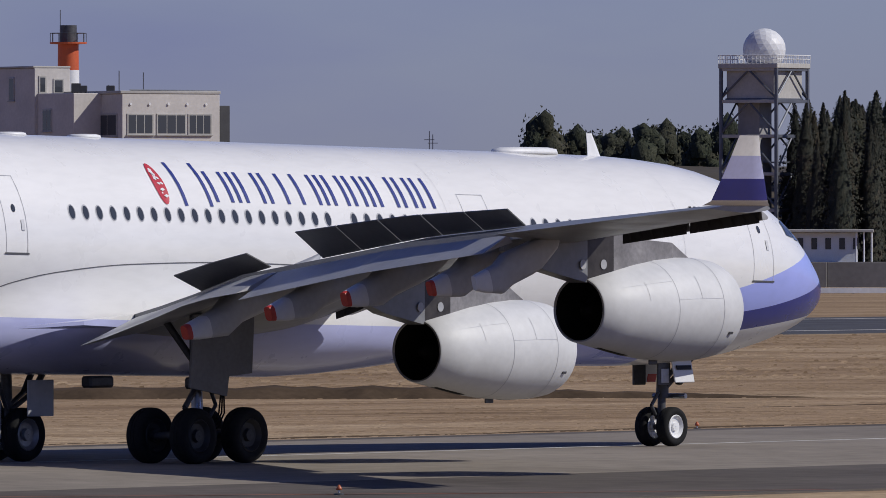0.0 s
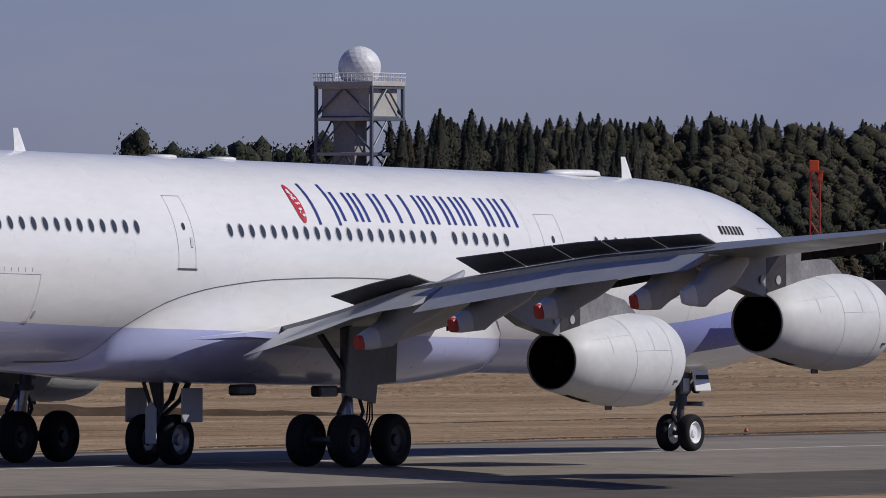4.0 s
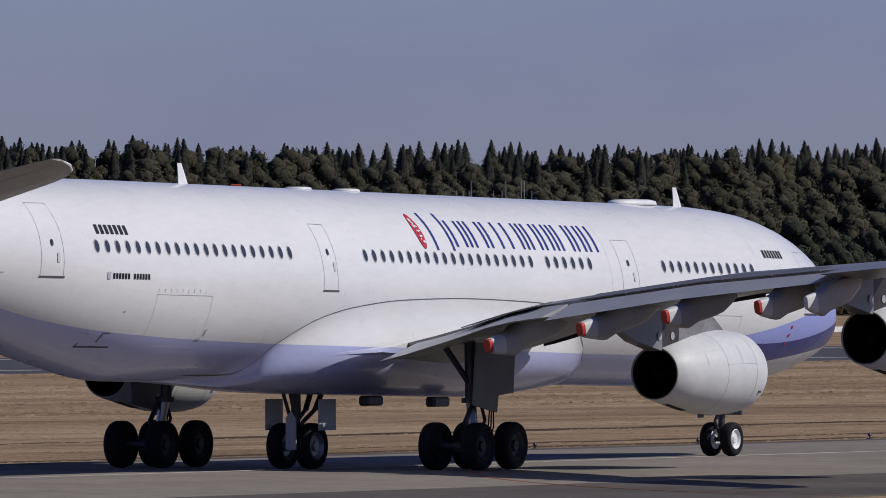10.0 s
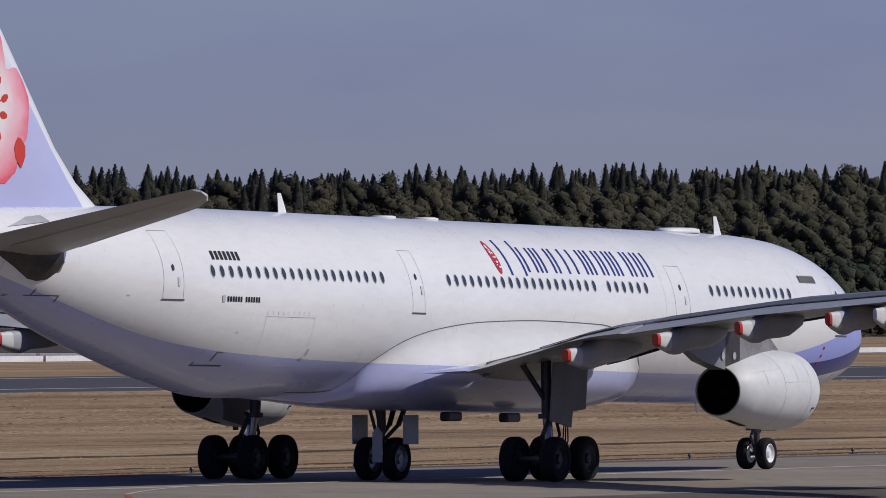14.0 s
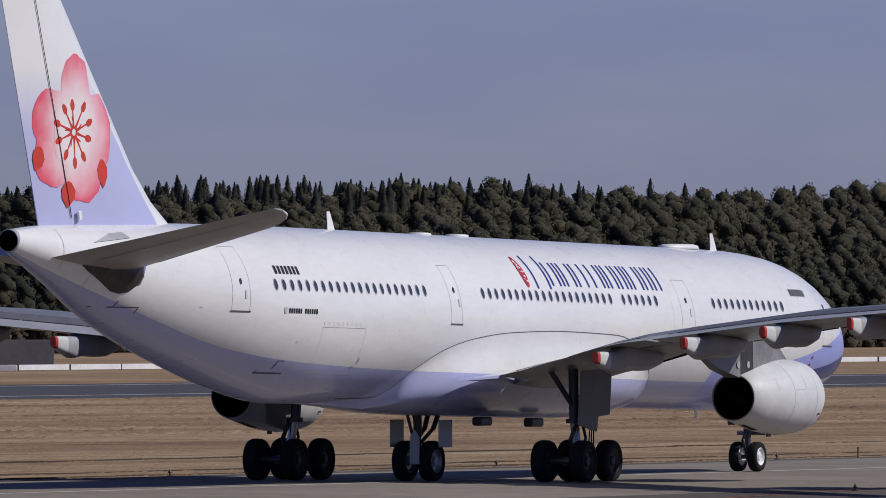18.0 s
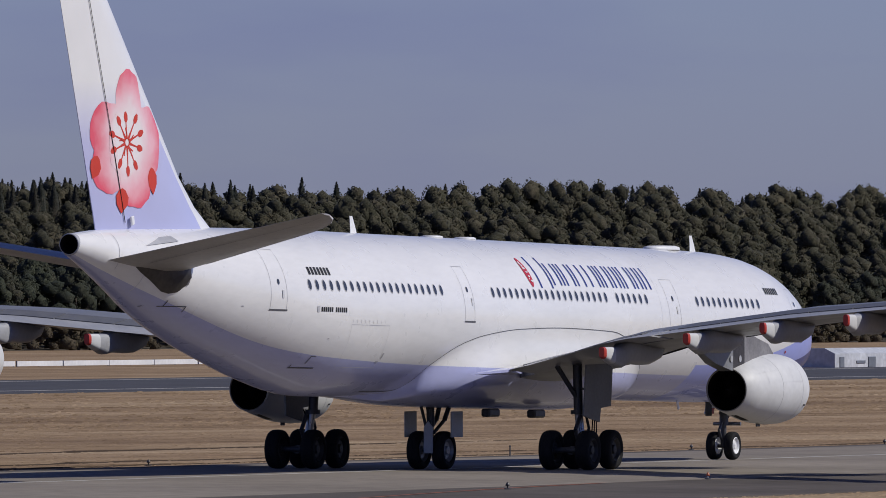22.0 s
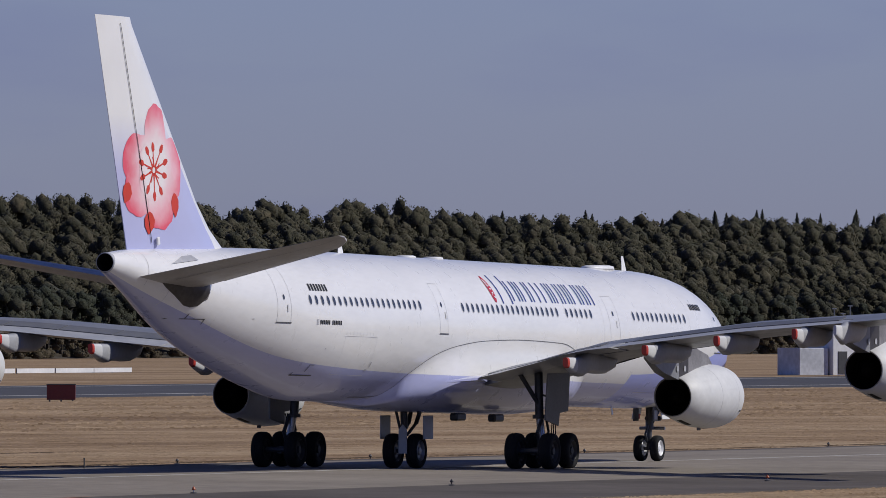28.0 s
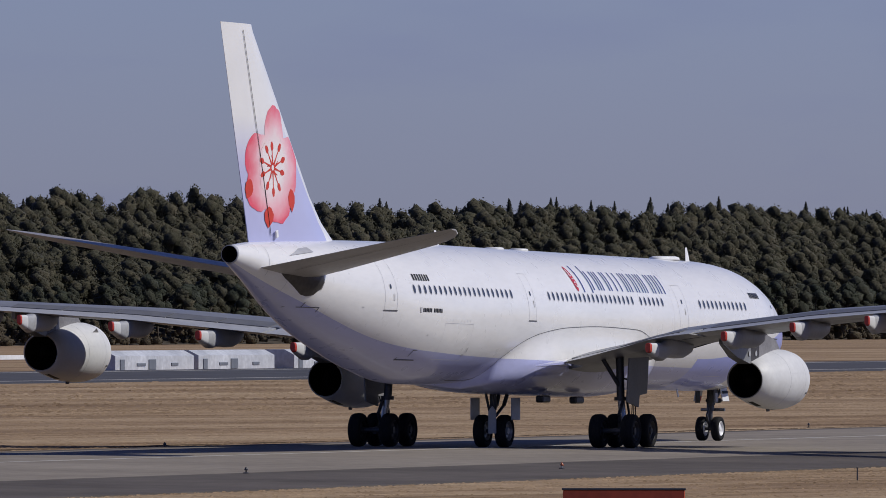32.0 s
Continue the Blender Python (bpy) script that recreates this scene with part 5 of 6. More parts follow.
def cedar_crown(height, width, seed, leaves=1300, leaf=0.44, low=0.06):
    """A pointed spire: a ragged cone under drooping sprays that thin towards the tip."""
    rg = np.random.default_rng(seed)
    n, m_ = 10, 11
    hs_ = np.linspace(low, 0.985, m_)
    prof = lambda q: width * 0.5 * np.minimum(1.0, (1.0 - q) * 2.1) ** 0.92
    ang = np.arange(n) * 2 * np.pi / n
    ring = np.stack([np.stack([np.cos(ang + 0.3 * i) * prof(q) * 0.66 * rg.uniform(0.65, 1.15, n), np.sin(ang + 0.3 * i) * prof(q) * 0.66 * rg.uniform(0.65, 1.15, n), np.full(n, q * height)], 1) for i, q in enumerate(hs_)])
    tri, nr = [], []
    out_ = [np.stack([np.cos(ang + 0.3 * i), np.sin(ang + 0.3 * i), np.full(n, 0.35)], 1) for i in range(m_)]
    for i in range(m_ - 1):
        for j in range(n):
            k = (j + 1) % n
            for q in (((i, k), (i + 1, k), (i, j)), ((i + 1, k), (i + 1, j), (i, j))):
                tri.append([ring[x] for x in q])
                nr.append([out_[x[0]][x[1]] for x in q])
    t = low + (0.995 - low) * rg.random(leaves) ** 0.72
    a = rg.uniform(0, 2 * np.pi, leaves)
    whorl = 0.86 + 0.16 * np.sin(t * height * 4.2 + 1.3 * np.sin(a * 3 + seed)) + 0.10 * np.sin(a * 4 + t * 20 + seed)
    r = prof(t) * whorl * rg.uniform(0.80, 1.06, leaves)
    e = np.stack([np.cos(a), np.sin(a), np.full(leaves, 0.38)], 1)
    c = np.stack([r * np.cos(a), r * np.sin(a), height * t], 1)
    coat = sprays(c, e, leaf * (1.1 - 0.62 * t) * rg.uniform(0.6, 1.2, leaves), rg, 0.45)
    return np.concatenate([np.array(tri), coat[0]]), np.concatenate([np.array(nr), coat[1]])


def tris_mesh(name, tri, mat):
    """One mesh of loose triangles (verts, vertex normals)."""
    me = bpy.data.meshes.new(name)
    co, nn = tri[0].reshape(-1, 3), tri[1].reshape(-1, 3)
    me.vertices.add(len(co))
    me.vertices.foreach_set("co", co.reshape(-1).astype(np.float32))
    me.loops.add(len(co))
    me.loops.foreach_set("vertex_index", np.arange(len(co), dtype=np.int32))
    me.polygons.add(len(co) // 3)
    me.polygons.foreach_set("loop_start", np.arange(0, len(co), 3, dtype=np.int32))
    me.update()
    me.shade_smooth()
    me.normals_split_custom_set_from_vertices(nn.astype(np.float32))
    me.materials.append(mat)
    return me


def tree(name, crown, height, width, seed, mat, label):
    base = new(name)
    rg = random.Random(seed)
    rings, n = [], 7
    for z, r in ((-0.03, 0.034), (0.05, 0.026), (0.35, 0.019), (0.7, 0.010), (0.93, 0.002)):
        ox, oy = rg.uniform(-0.2, 0.2) * (z > 0.1), rg.uniform(-0.2, 0.2) * (z > 0.1)
        rings.append([(ox + height * r * math.cos(2 * math.pi * k / n), oy + height * r * math.sin(2 * math.pi * k / n), height * z) for k in range(n)])
    v, f = loft(rings)
    for _ in range(5 if name != "cedar_tree" else 0):
        a, z = rg.uniform(0, 6.28), rg.uniform(0.22, 0.5)
        b, c = loft(rod((0, 0, height * z), (width * 0.33 * math.cos(a), width * 0.33 * math.sin(a), height * (z + 0.2)), height * 0.010, height * 0.003, 5))
        o = len(v)
        v += b
        f += [tuple(i + o for i in x) for x in c]
    raw("trunk", v, f, M_BARK, base)
    cr = new("crown", tris_mesh("crown", crown, mat))
    cr.parent = base
    return tagged(base, label, "tree", "woodland trees")


BROAD_FORMS = [(h, w, broad_crown(h, w, 11 + i)) for i, (h, w) in enumerate(((10.4, 6.6), (9.8, 5.6), (10.8, 7.2), (9.6, 6.2), (10.2, 5.2), (10.6, 6.0)))]
BROAD = [tree("broadleaf_tree", c, h, w, 11 + i, M_LEAF, "broad evergreen tree with dull green clumped leaves") for i, (h, w, c) in enumerate(BROAD_FORMS)]
CEDAR_FORMS = [(h, w, cedar_crown(h, w, 31 + i)) for i, (h, w) in enumerate(((20.8, 5.2), (20.2, 4.6), (21.4, 5.8)))]
CEDARS = [tree("cedar_tree", c, h, w, 31 + i, M_CEDAR, "dark pointed cedar at the edge of the wood") for i, (h, w, c) in enumerate(CEDAR_FORMS)]
used = set()


def plant(proto, p, scale, tall=1.0):
    m = pose(p[0], p[1], p[2], 0, 0, rng.uniform(0, 360))
    if proto in used:
        o = copy_thing(proto, m)
    else:
        used.add(proto)
        o = proto
        o.matrix_basis = m
    o.scale = (scale, scale, scale * tall)
    return o


def hill(n):
    """Height of the wooded slope, n metres across from the taxiway."""
    return lerp(n, [503, 512, 556, 600, 660], [0.0, 0.8, 11.0, 13.0, 12.0])


def skyline(a):
    """Height of the broad crowns on the crest."""
    return lerp(a, [728, 860, 960, 1090, 1300, 1400, 1530, 1590, 1680, 1800], [19.0, 19.2, 19.8, 22.4, 23.6, 23.1, 23.0, 24.0, 23.3, 23.6])


M_SLOPE = worn("wood_floor", (0.085, 0.066, 0.042), 0.95, 0.0, 0.5, 0.25, 2.0, 0.4)
hv, hn = [], [500, 503, 507, 512, 530, 545, 556, 580, 600, 660]
for i in range(62):
    hv += [at(690 + 20.0 * i, n, hill(n) - (0.3 if n == 500 else 0.0)) for n in hn]
hw = len(hn)
tagged(raw("wooded_slope", hv, [(i * hw + j, (i + 1) * hw + j, (i + 1) * hw + j + 1, i * hw + j + 1) for i in range(61) for j in range(hw - 1)], M_SLOPE),
       "brown leaf-strewn slope under the wood", "ground", kind="structure")

# broadleaf trees up the slope: single trees in front, the joined wood behind
ROWS = 9
wood = []
for k in range(ROWS):
    a = 1.616 * (688 + 5.4 * k) - 412.5 + rng.uniform(0, 4)
    while a < 1690 + 12 * k:
        n = 508 + 5.4 * k + rng.uniform(-2.0, 2.0)
        top = lerp(k, [0, ROWS - 1], [9.4, skyline(a)]) + rng.normal(0, 0.55) + (0.7 * math.sin(a * 0.045 + k) + 0.5 * math.sin(a * 0.013 + 2 * k))
        kind = int(rng.integers(len(BROAD_FORMS)))
        h = BROAD_FORMS[kind][0]
        sc = max(0.72, (top - hill(n)) / h)
        wide = min(1.12, sc) * rng.uniform(0.88, 1.12)
        p = at(a, n, hill(n))
        if k == 0 or (k == 1 and a < 1200):
            plant(BROAD[kind], p, wide, sc / wide)
        else:
            c, q = BROAD_FORMS[kind][2]
            t = rng.uniform(0, 6.28)
            R = np.array([[math.cos(t), -math.sin(t), 0], [math.sin(t), math.cos(t), 0], [0, 0, 1]])
            wood.append(((c @ R.T) * np.array([wide, wide, sc]) + np.array(p), q @ R.T))
        a += rng.uniform(3.4, 5.6)
tagged(new("woodland", tris_mesh("woodland", tuple(np.concatenate([w[k] for w in wood]) for k in (0, 1)), M_LEAF)), "dense evergreen wood on the slope behind the airfield", "woodland", kind="stuff")

# cedars along the crest: three dense spiky rows first, then single spires over the broad crowns
spires = []
for n0, a, drop in ((556.0, 778.0, 0.0), (548.0, 765.0, 0.9), (563.0, 790.0, 0.3)):
    while a < 1800:
        dense = a < 1150
        if drop and not dense:
            break
        n = n0 + rng.uniform(-3, 3)
        top = (lerp(a, [780, 900, 1000, 1065, 1150], [20.4, 20.8, 21.3, 22.8, 23.0]) if dense else lerp(a, [1300, 1400, 1530, 1590, 1700], [22.9, 22.4, 22.7, 24.3, 24.1])) + rng.normal(0, 0.4) - drop
        kind = int(rng.integers(3))
        p, tall = at(a, n, hill(n)), (top - hill(n)) / 20.8
        if drop:
            c, q = CEDAR_FORMS[kind][2]
            spires.append((c * np.array([0.70, 0.70, tall]) + np.array(p), q))
        else:
            plant(CEDARS[kind], p, 0.70, tall / 0.70)
        a += rng.uniform(2.4, 3.8) if dense else rng.uniform(7, 24) if a < 1400 else rng.uniform(4.5, 14)
tagged(new("cedar_wood", tris_mesh("cedar_wood", tuple(np.concatenate([w[k] for w in spires]) for k in (0, 1)), M_CEDAR)), "dense dark cedars along the crest of the wood", "woodland", kind="stuff")
# cedars beside the radar tower stand forward and reach the ground
for k in range(26):
    plant(CEDARS[k % 3], at(683 + 1.7 * k + rng.uniform(-0.6, 0.6), 496 + rng.uniform(-4, 6)), rng.uniform(0.70, 0.84))
for k in range(30):
    plant(CEDARS[k % 3], at(690 + 1.8 * k + rng.uniform(-0.6, 0.6), 506 + rng.uniform(-3, 4)), rng.uniform(0.82, 0.95))
# the low wood left of the tower, further off
for k in range(38):
    d = 1480 + rng.uniform(-30, 30)
    p = ((925 + 9.8 * k - 784) * d / 21875.0, d, 0)
    if k % 4 == 3:
        plant(CEDARS[k % 3], p, 0.62, rng.uniform(0.92, 1.1))
    else:
        plant(BROAD[rng.integers(6)], p, rng.uniform(1.1, 1.3), rng.uniform(1.36, 1.58) if k > 1 else 1.0)
for x, d, sc in ((830, 1500, 0.72), (598, 1700, 0.62), (577, 1700, 0.58)):
    plant(CEDARS[0], ((x - 784) * d / 21875.0, d, 0), sc)

# undergrowth along the foot of the wood
uq = []
for k in range(420):
    c, q = broad_crown(rng.uniform(1.8, 4.6), rng.uniform(2.5, 4.6), int(rng.integers(1 << 30)), 4, 170, 0.27, 0.15)
    uq.append((c + np.array(at(735 + 960 * rng.random(), 502 + rng.uniform(-3, 4))), q))
tagged(new("undergrowth", tris_mesh("undergrowth", tuple(np.concatenate([u[k] for u in uq]) for k in (0, 1)), M_SCRUB)), "dry brown scrub along the foot of the wood", "scrub", kind="stuff")

# tufts of dry grass beside the pavements


def tufts(name, n0, n1, a0, a1, count, h0, h1, w):
    aa, nn = rng.uniform(a0, a1, count), n0 + (n1 - n0) * rng.random(count) ** 1.6
    c = np.array([O.x, O.y, 0.0]) + aa[:, None] * np.array(U) + nn[:, None] * np.array(N)
    c[:, 2] = [fall(q) for q in nn]
    t = rng.uniform(-0.6, 0.6, count)
    wd = (w * rng.uniform(0.4, 1.2, count))[:, None]
    u = np.stack([np.cos(t), np.sin(t), np.zeros(count)], 1) * wd
    v = np.stack([-np.sin(t), np.cos(t), np.zeros(count)], 1) * wd * 0.8
    h = np.stack([np.zeros(count), np.zeros(count), rng.uniform(h0, h1, count)], 1)
    p, q, r, e = c - u - v * 0.3, c + u - v, c + u * 0.5 + v + h, c - u * 0.7 + v * 0.8 + h * 0.7
    tri = np.concatenate([np.stack([p, q, r], 1), np.stack([p, r, e], 1)])
    return new(name, tris_mesh(name, (tri, np.tile([0.0, 0.0, 1.0], (len(tri), 3, 1))), M_GROUND))


tagged(tufts("grass_tufts_near", -28.3, -52, -60, 220, 16000, 0.01, 0.05, 0.08), "dry grass tufts beside the shoulder", "grass", kind="stuff")

tagged(tufts("grass_tufts_field", 14.5, 75, -150, 330, 45000, 0.005, 0.035, 0.12), "dry tan grass tufts across the field", "grass", kind="stuff")
tagged(tufts("grass_tufts_beyond", 75, 176, -100, 700, 26000, 0.02, 0.10, 0.22), "dry tan grass tufts before the runway", "grass", kind="stuff")

# ======================= buildings and masts =======================
M_BWALL = worn("building_render", (0.64, 0.60, 0.56), 0.8, 0.0, 0.2, 0.3, 3.0, 0.1)
M_BDARK = worn("building_side_render", (0.30, 0.29, 0.29), 0.8, 0.0, 0.2, 0.3, 3.0, 0.1)
M_PANE = Mat("window_glass", 0.06, 0.0, (0.05, 0.055, 0.065)).m
M_CHIMNEY = worn("chimney_orange", (0.58, 0.10, 0.025), 0.6, 0.0, 0.2, 0.5, 4.0, 0.05)
M_CONCRETE = worn("pale_concrete", (0.50, 0.48, 0.45), 0.85, 0.0, 0.25, 0.4, 4.0, 0.1)
M_STEEL = worn("galvanised_steel", (0.16, 0.17, 0.20), 0.5, 0.5, 0.25, 0.5, 5.0, 0.05)
M_LOUVRE_SHADE = worn("dark_louvre_and_shade", (0.07, 0.07, 0.075), 0.6, 0.2, 0.3, 1.0, 6.0, 0.1)
M_GREYWALL = worn("grey_barrier", (0.24, 0.23, 0.22), 0.85, 0.0, 0.3, 0.15, 2.0, 0.1)

BK = 1150.0 / 21875.0


def far_at(x, y, d):
    """A place at depth d that lines up with the first view's column x and row y."""
    return Vector(((x - 784) * d / 21875.0, d, 5.995 + (399 - y) * d / 21875.0))


def block(name, corner, rz, lx, ly, z1, mat, parent, z0=0.0, label=""):
    """A block whose near corner stands at corner; lx runs to the right, ly to the left and back."""
    m = Matrix.Translation((corner.x, corner.y, 0)) @ pose(0, 0, 0, 0, 0, rz)
    ob = box(name, (lx / 2, ly / 2, (z0 + z1) / 2), (lx, ly, z1 - z0), mat, parent, label, 0.05)
    ob.matrix_basis = m
    return ob


def wall_window(name, parent, rz, face, u, z, w, h, corner, bars=3):
    """A window with frame, sill and panes on the right ('x') or left ('y') face of a block."""
    m = Matrix.Translation((corner.x, corner.y, 0)) @ pose(0, 0, 0, 0, 0, rz)
    if face == "y":
        m = m @ pose(0, 0, 0, 0, 0, 90) @ Matrix.Scale(-1, 4, (0, 1, 0))
    fr = box(name, (u + w / 2, -0.03, z + h / 2), (w + 0.24, 0.10, h + 0.24), M_CONCRETE, parent, "", 0.02)
    fr.matrix_basis = m
    for k in range(bars):
        p = box("pane", (u + w * (k + 0.5) / bars, -0.075, z + h / 2), (w / bars - 0.08, 0.03, h - 0.06), M_PANE, fr, "", 0.005)
    p = box("sill", (u + w / 2, -0.12, z - 0.14), (w + 0.4, 0.16, 0.08), M_CONCRETE, fr, "", 0.01)


bld = new("terminal_building")
tagged(bld, "grey rendered airport building with dark windows and flat roof", "building")
c1 = far_at(216, 163, 1150)
RZ = 30.0
block("wall", c1, RZ, 10.4, 15.0, 18.25, M_BWALL, bld, label="grey rendered wall")
block("roof", c1 + Vector((-0.15, -0.15, 0)), RZ, 10.7, 15.3, 18.55, M_CONCRETE, bld, 18.26, "flat roof edge")
for u, w in ((0.62, 2.6), (3.75, 2.95), (7.1, 2.3)):
    wall_window("window", bld, RZ, "x", u, 14.55, w, 1.75, c1)
for k in range(5):
    rods("roof_lamp", [((0.9 + 2.0 * k, -0.12, 17.3), (0.9 + 2.0 * k, -0.02, 17.3), 0.12)], M_WHITE, bld).matrix_basis = Matrix.Translation((c1.x, c1.y, 0)) @ pose(0, 0, 0, 0, 0, RZ)
wall_window("window", bld, RZ, "y", 1.0, 14.4, 7.0, 1.9, c1, 4)
c2 = far_at(61, 118, 1158)
block("upper_wall", c2, RZ, 3.8, 26.0, 20.75, M_BWALL, bld, label="taller rendered block")
block("upper_roof", c2 + Vector((-0.12, -0.12, 0)), RZ, 4.0, 26.2, 20.95, M_CONCRETE, bld, 20.76)
c4 = far_at(130, 163, 1152)
block("side_wall", c4, RZ, 3.0, 30.0, 18.35, M_BWALL, bld)
wall_window("window", bld, RZ, "x", 0.55, 18.5, 0.6, 1.4, c2, 1)
wall_window("window", bld, RZ, "x", 2.1, 18.45, 0.9, 1.2, c2, 1)
wall_window("window", bld, RZ, "y", 4.3, 14.9, 1.6, 1.9, c4, 2)
wall_window("window", bld, RZ, "y", 12.0, 14.9, 1.0, 2.2, c4, 1)
wall_window("window", bld, RZ, "y", 4.0, 17.8, 0.9, 2.0, c2, 1)
for x, y, w in ((135, 152, 0.9), (148, 156, 0.7), (196, 156, 0.8)):
    p = far_at(x, y, 1156)
    box("roof_unit", (p.x, p.y, p.z - 0.2), (w, 0.8, 0.9), M_LOUVRE_SHADE, bld, "dark roof ventilator", 0.05)
c3 = far_at(389, 187, 1156)
block("louvre_block", c3, RZ, 1.1, 3.0, 17.2, M_LOUVRE_SHADE, bld, label="dark louvred plant screen")
for x, y in ((211, 125), (254, 128), (192, 150)):
    p = far_at(x, y, 1160)
    rods("roof_aerial", [((p.x, p.y, 18.3), tuple(p), 0.05)], M_STEEL, bld, "thin roof aerial")
rods("roof_rail", [(tuple(far_at(230, 159, 1152)), tuple(far_at(384, 161, 1156)), 0.06)], M_STEEL, bld)

chim = new("chimney")
tagged(chim, "orange and white banded chimney with a railed platform", "chimney")
cp = far_at(121, 60, 1170)
for nm, za, zb_, r, mat in (("lower_shaft", 0.0, 20.7, 1.06, M_WHITE), ("orange_band", 20.7, 23.2, 1.0, M_CHIMNEY), ("cap", 23.2, 24.95, 0.82, M_STRUT)):
    v, f = loft(revolve([(za, r * 1.0), (zb_, r * 0.98)], 28, "z", (cp.x, cp.y, 0)))
    raw(nm, v, f, mat, chim, flat_angle=40)
v, f = loft(revolve([(23.15, 1.0), (23.2, 1.75), (23.35, 1.75), (23.36, 1.0)], 28, "z", (cp.x, cp.y, 0)))
raw("platform", v, f, M_CHIMNEY, chim, smooth=False)
rods("platform_rail", [((cp.x + 1.7 * math.cos(t * 0.524), cp.y + 1.7 * math.sin(t * 0.524), 23.3), (cp.x + 1.7 * math.cos(t * 0.524), cp.y + 1.7 * math.sin(t * 0.524), 24.2), 0.035, None, 5) for t in range(12)]
     + [((cp.x + 1.7 * math.cos(t * 0.524), cp.y + 1.7 * math.sin(t * 0.524), 24.2), (cp.x + 1.7 * math.cos(t * 0.524 + 0.524), cp.y + 1.7 * math.sin(t * 0.524 + 0.524), 24.2), 0.035, None, 5) for t in range(12)], M_STRUT, chim)
rods("lightning_rod", [((cp.x - 0.75, cp.y, 24.9), (cp.x - 0.75, cp.y, 26.4), 0.04)], M_STEEL, chim)
# radar tower
TD = 1300.0
tw = new("radar_tower")
tagged(tw, "grey steel lattice radar tower with a white faceted dome", "tower")
TB = Vector((33.8, 1300.0, 0))
TRZ = 59.0
TM = Matrix.Translation(TB) @ pose(0, 0, 0, 0, 0, TRZ)
TS = 3.33                                   # half a side
k_ = TD / 21875.0
ztop = 5.995 + (399 - 122) * k_
zdeck = 5.995 + (399 - 113) * k_
zs = [0.0, 3.8, 7.66, 11.46, 15.44, 19.1, ztop]


def tpart(ob):
    ob.matrix_basis = TM
    return ob


for sx in (-1, 1):
    for sy in (-1, 1):
        tpart(rods("leg", [((sx * TS, sy * TS, 0), (sx * TS, sy * TS, ztop), 0.22, None, 8)], M_STEEL, tw, "steel tower leg"))
for z0, z1 in zip(zs, zs[1:]):
    for f4 in range(4):
        R = pose(0, 0, 0, 0, 0, 90 * f4)
        for a_, b_ in (((-TS, -TS, z0 + 0.2), (0, -TS, z1 - 0.15)), ((TS, -TS, z0 + 0.2), (0, -TS, z1 - 0.15))):
            tpart(rods("brace", [(tuple(R @ Vector(a_)), tuple(R @ Vector(b_)), 0.11, None, 6)], M_STEEL, tw))
        ob = box("girt", (0, -TS, z1 - 0.1), (2 * TS, 0.24, 0.34), M_CONCRETE if f4 % 2 else M_STEEL, tw, "", 0.02)
        ob.matrix_basis = TM @ R
cabz0, cabz1 = 5.995 + (399 - 178) * k_, ztop - 0.1
for f4 in range(4):
    R = pose(0, 0, 0, 0, 0, 90 * f4)
    ob = box("cabin_panel", (0, -TS + 0.45, (cabz0 + cabz1) / 2), (2 * TS - 1.0, 0.12, cabz1 - cabz0), M_CONCRETE, tw, "pale cabin wall panel", 0.02)
    ob.matrix_basis = TM @ R
tpart(box("deck", (0, 0, (ztop + zdeck) / 2), (2 * TS + 0.5, 2 * TS + 0.5, zdeck - ztop), M_CONCRETE, tw, "pale deck slab", 0.06))
tpart(box("cabin_floor", (0, 0, cabz0), (2 * TS - 0.6, 2 * TS - 0.6, 0.4), M_STEEL, tw, "", 0.05))
tpart(box("stair_core", (-0.6, 0.8, (3.0 + cabz0 - 0.2) / 2), (2.6, 2.6, cabz0 - 3.2), M_BDARK, tw, "grey boxed stair core", 0.04))
for kk, zz in enumerate(zs[1:-2]):
    tpart(box("landing", (0.9, -0.9, zz), (2 * TS - 2.2, 2 * TS - 2.2, 0.12), M_STEEL, tw, "", 0.02))
for f4 in range(4):
    R = pose(0, 0, 0, 0, 0, 90 * f4)
    e = TS + 0.22
    for kk in range(15):
        x = -e + 2 * e * kk / 14
        ob = rods("rail_post", [((x, -e, zdeck), (x, -e, zdeck + 0.85), 0.04, None, 5)], M_WHITE, tw)
        ob.matrix_basis = TM @ R
    ob = rods("top_rail", [((-e, -e, zdeck + 0.85), (e, -e, zdeck + 0.85), 0.05, None, 5)], M_WHITE, tw)
    ob.matrix_basis = TM @ R
    ob = rods("mid_rail", [((-e, -e, zdeck + 0.45), (e, -e, zdeck + 0.45), 0.04, None, 5)], M_WHITE, tw)
    ob.matrix_basis = TM @ R
M_DOME = worn("dome_panel", (0.72, 0.72, 0.73), 0.45, 0.0, 0.1, 0.6, 5.0, 0.0)
bm = bmesh.new()
bmesh.ops.create_icosphere(bm, subdivisions=3, radius=2.27)
bmesh.ops.translate(bm, vec=(0, 0, zdeck + 1.45), verts=bm.verts)
tpart(part("dome", bm, M_DOME, tw, "white faceted radar dome"))
v, f = loft(revolve([(zdeck, 1.5), (zdeck + 0.35, 1.5)], 24, "z"))
tpart(raw("dome_base", v, f, M_CONCRETE, tw, flat_angle=40))
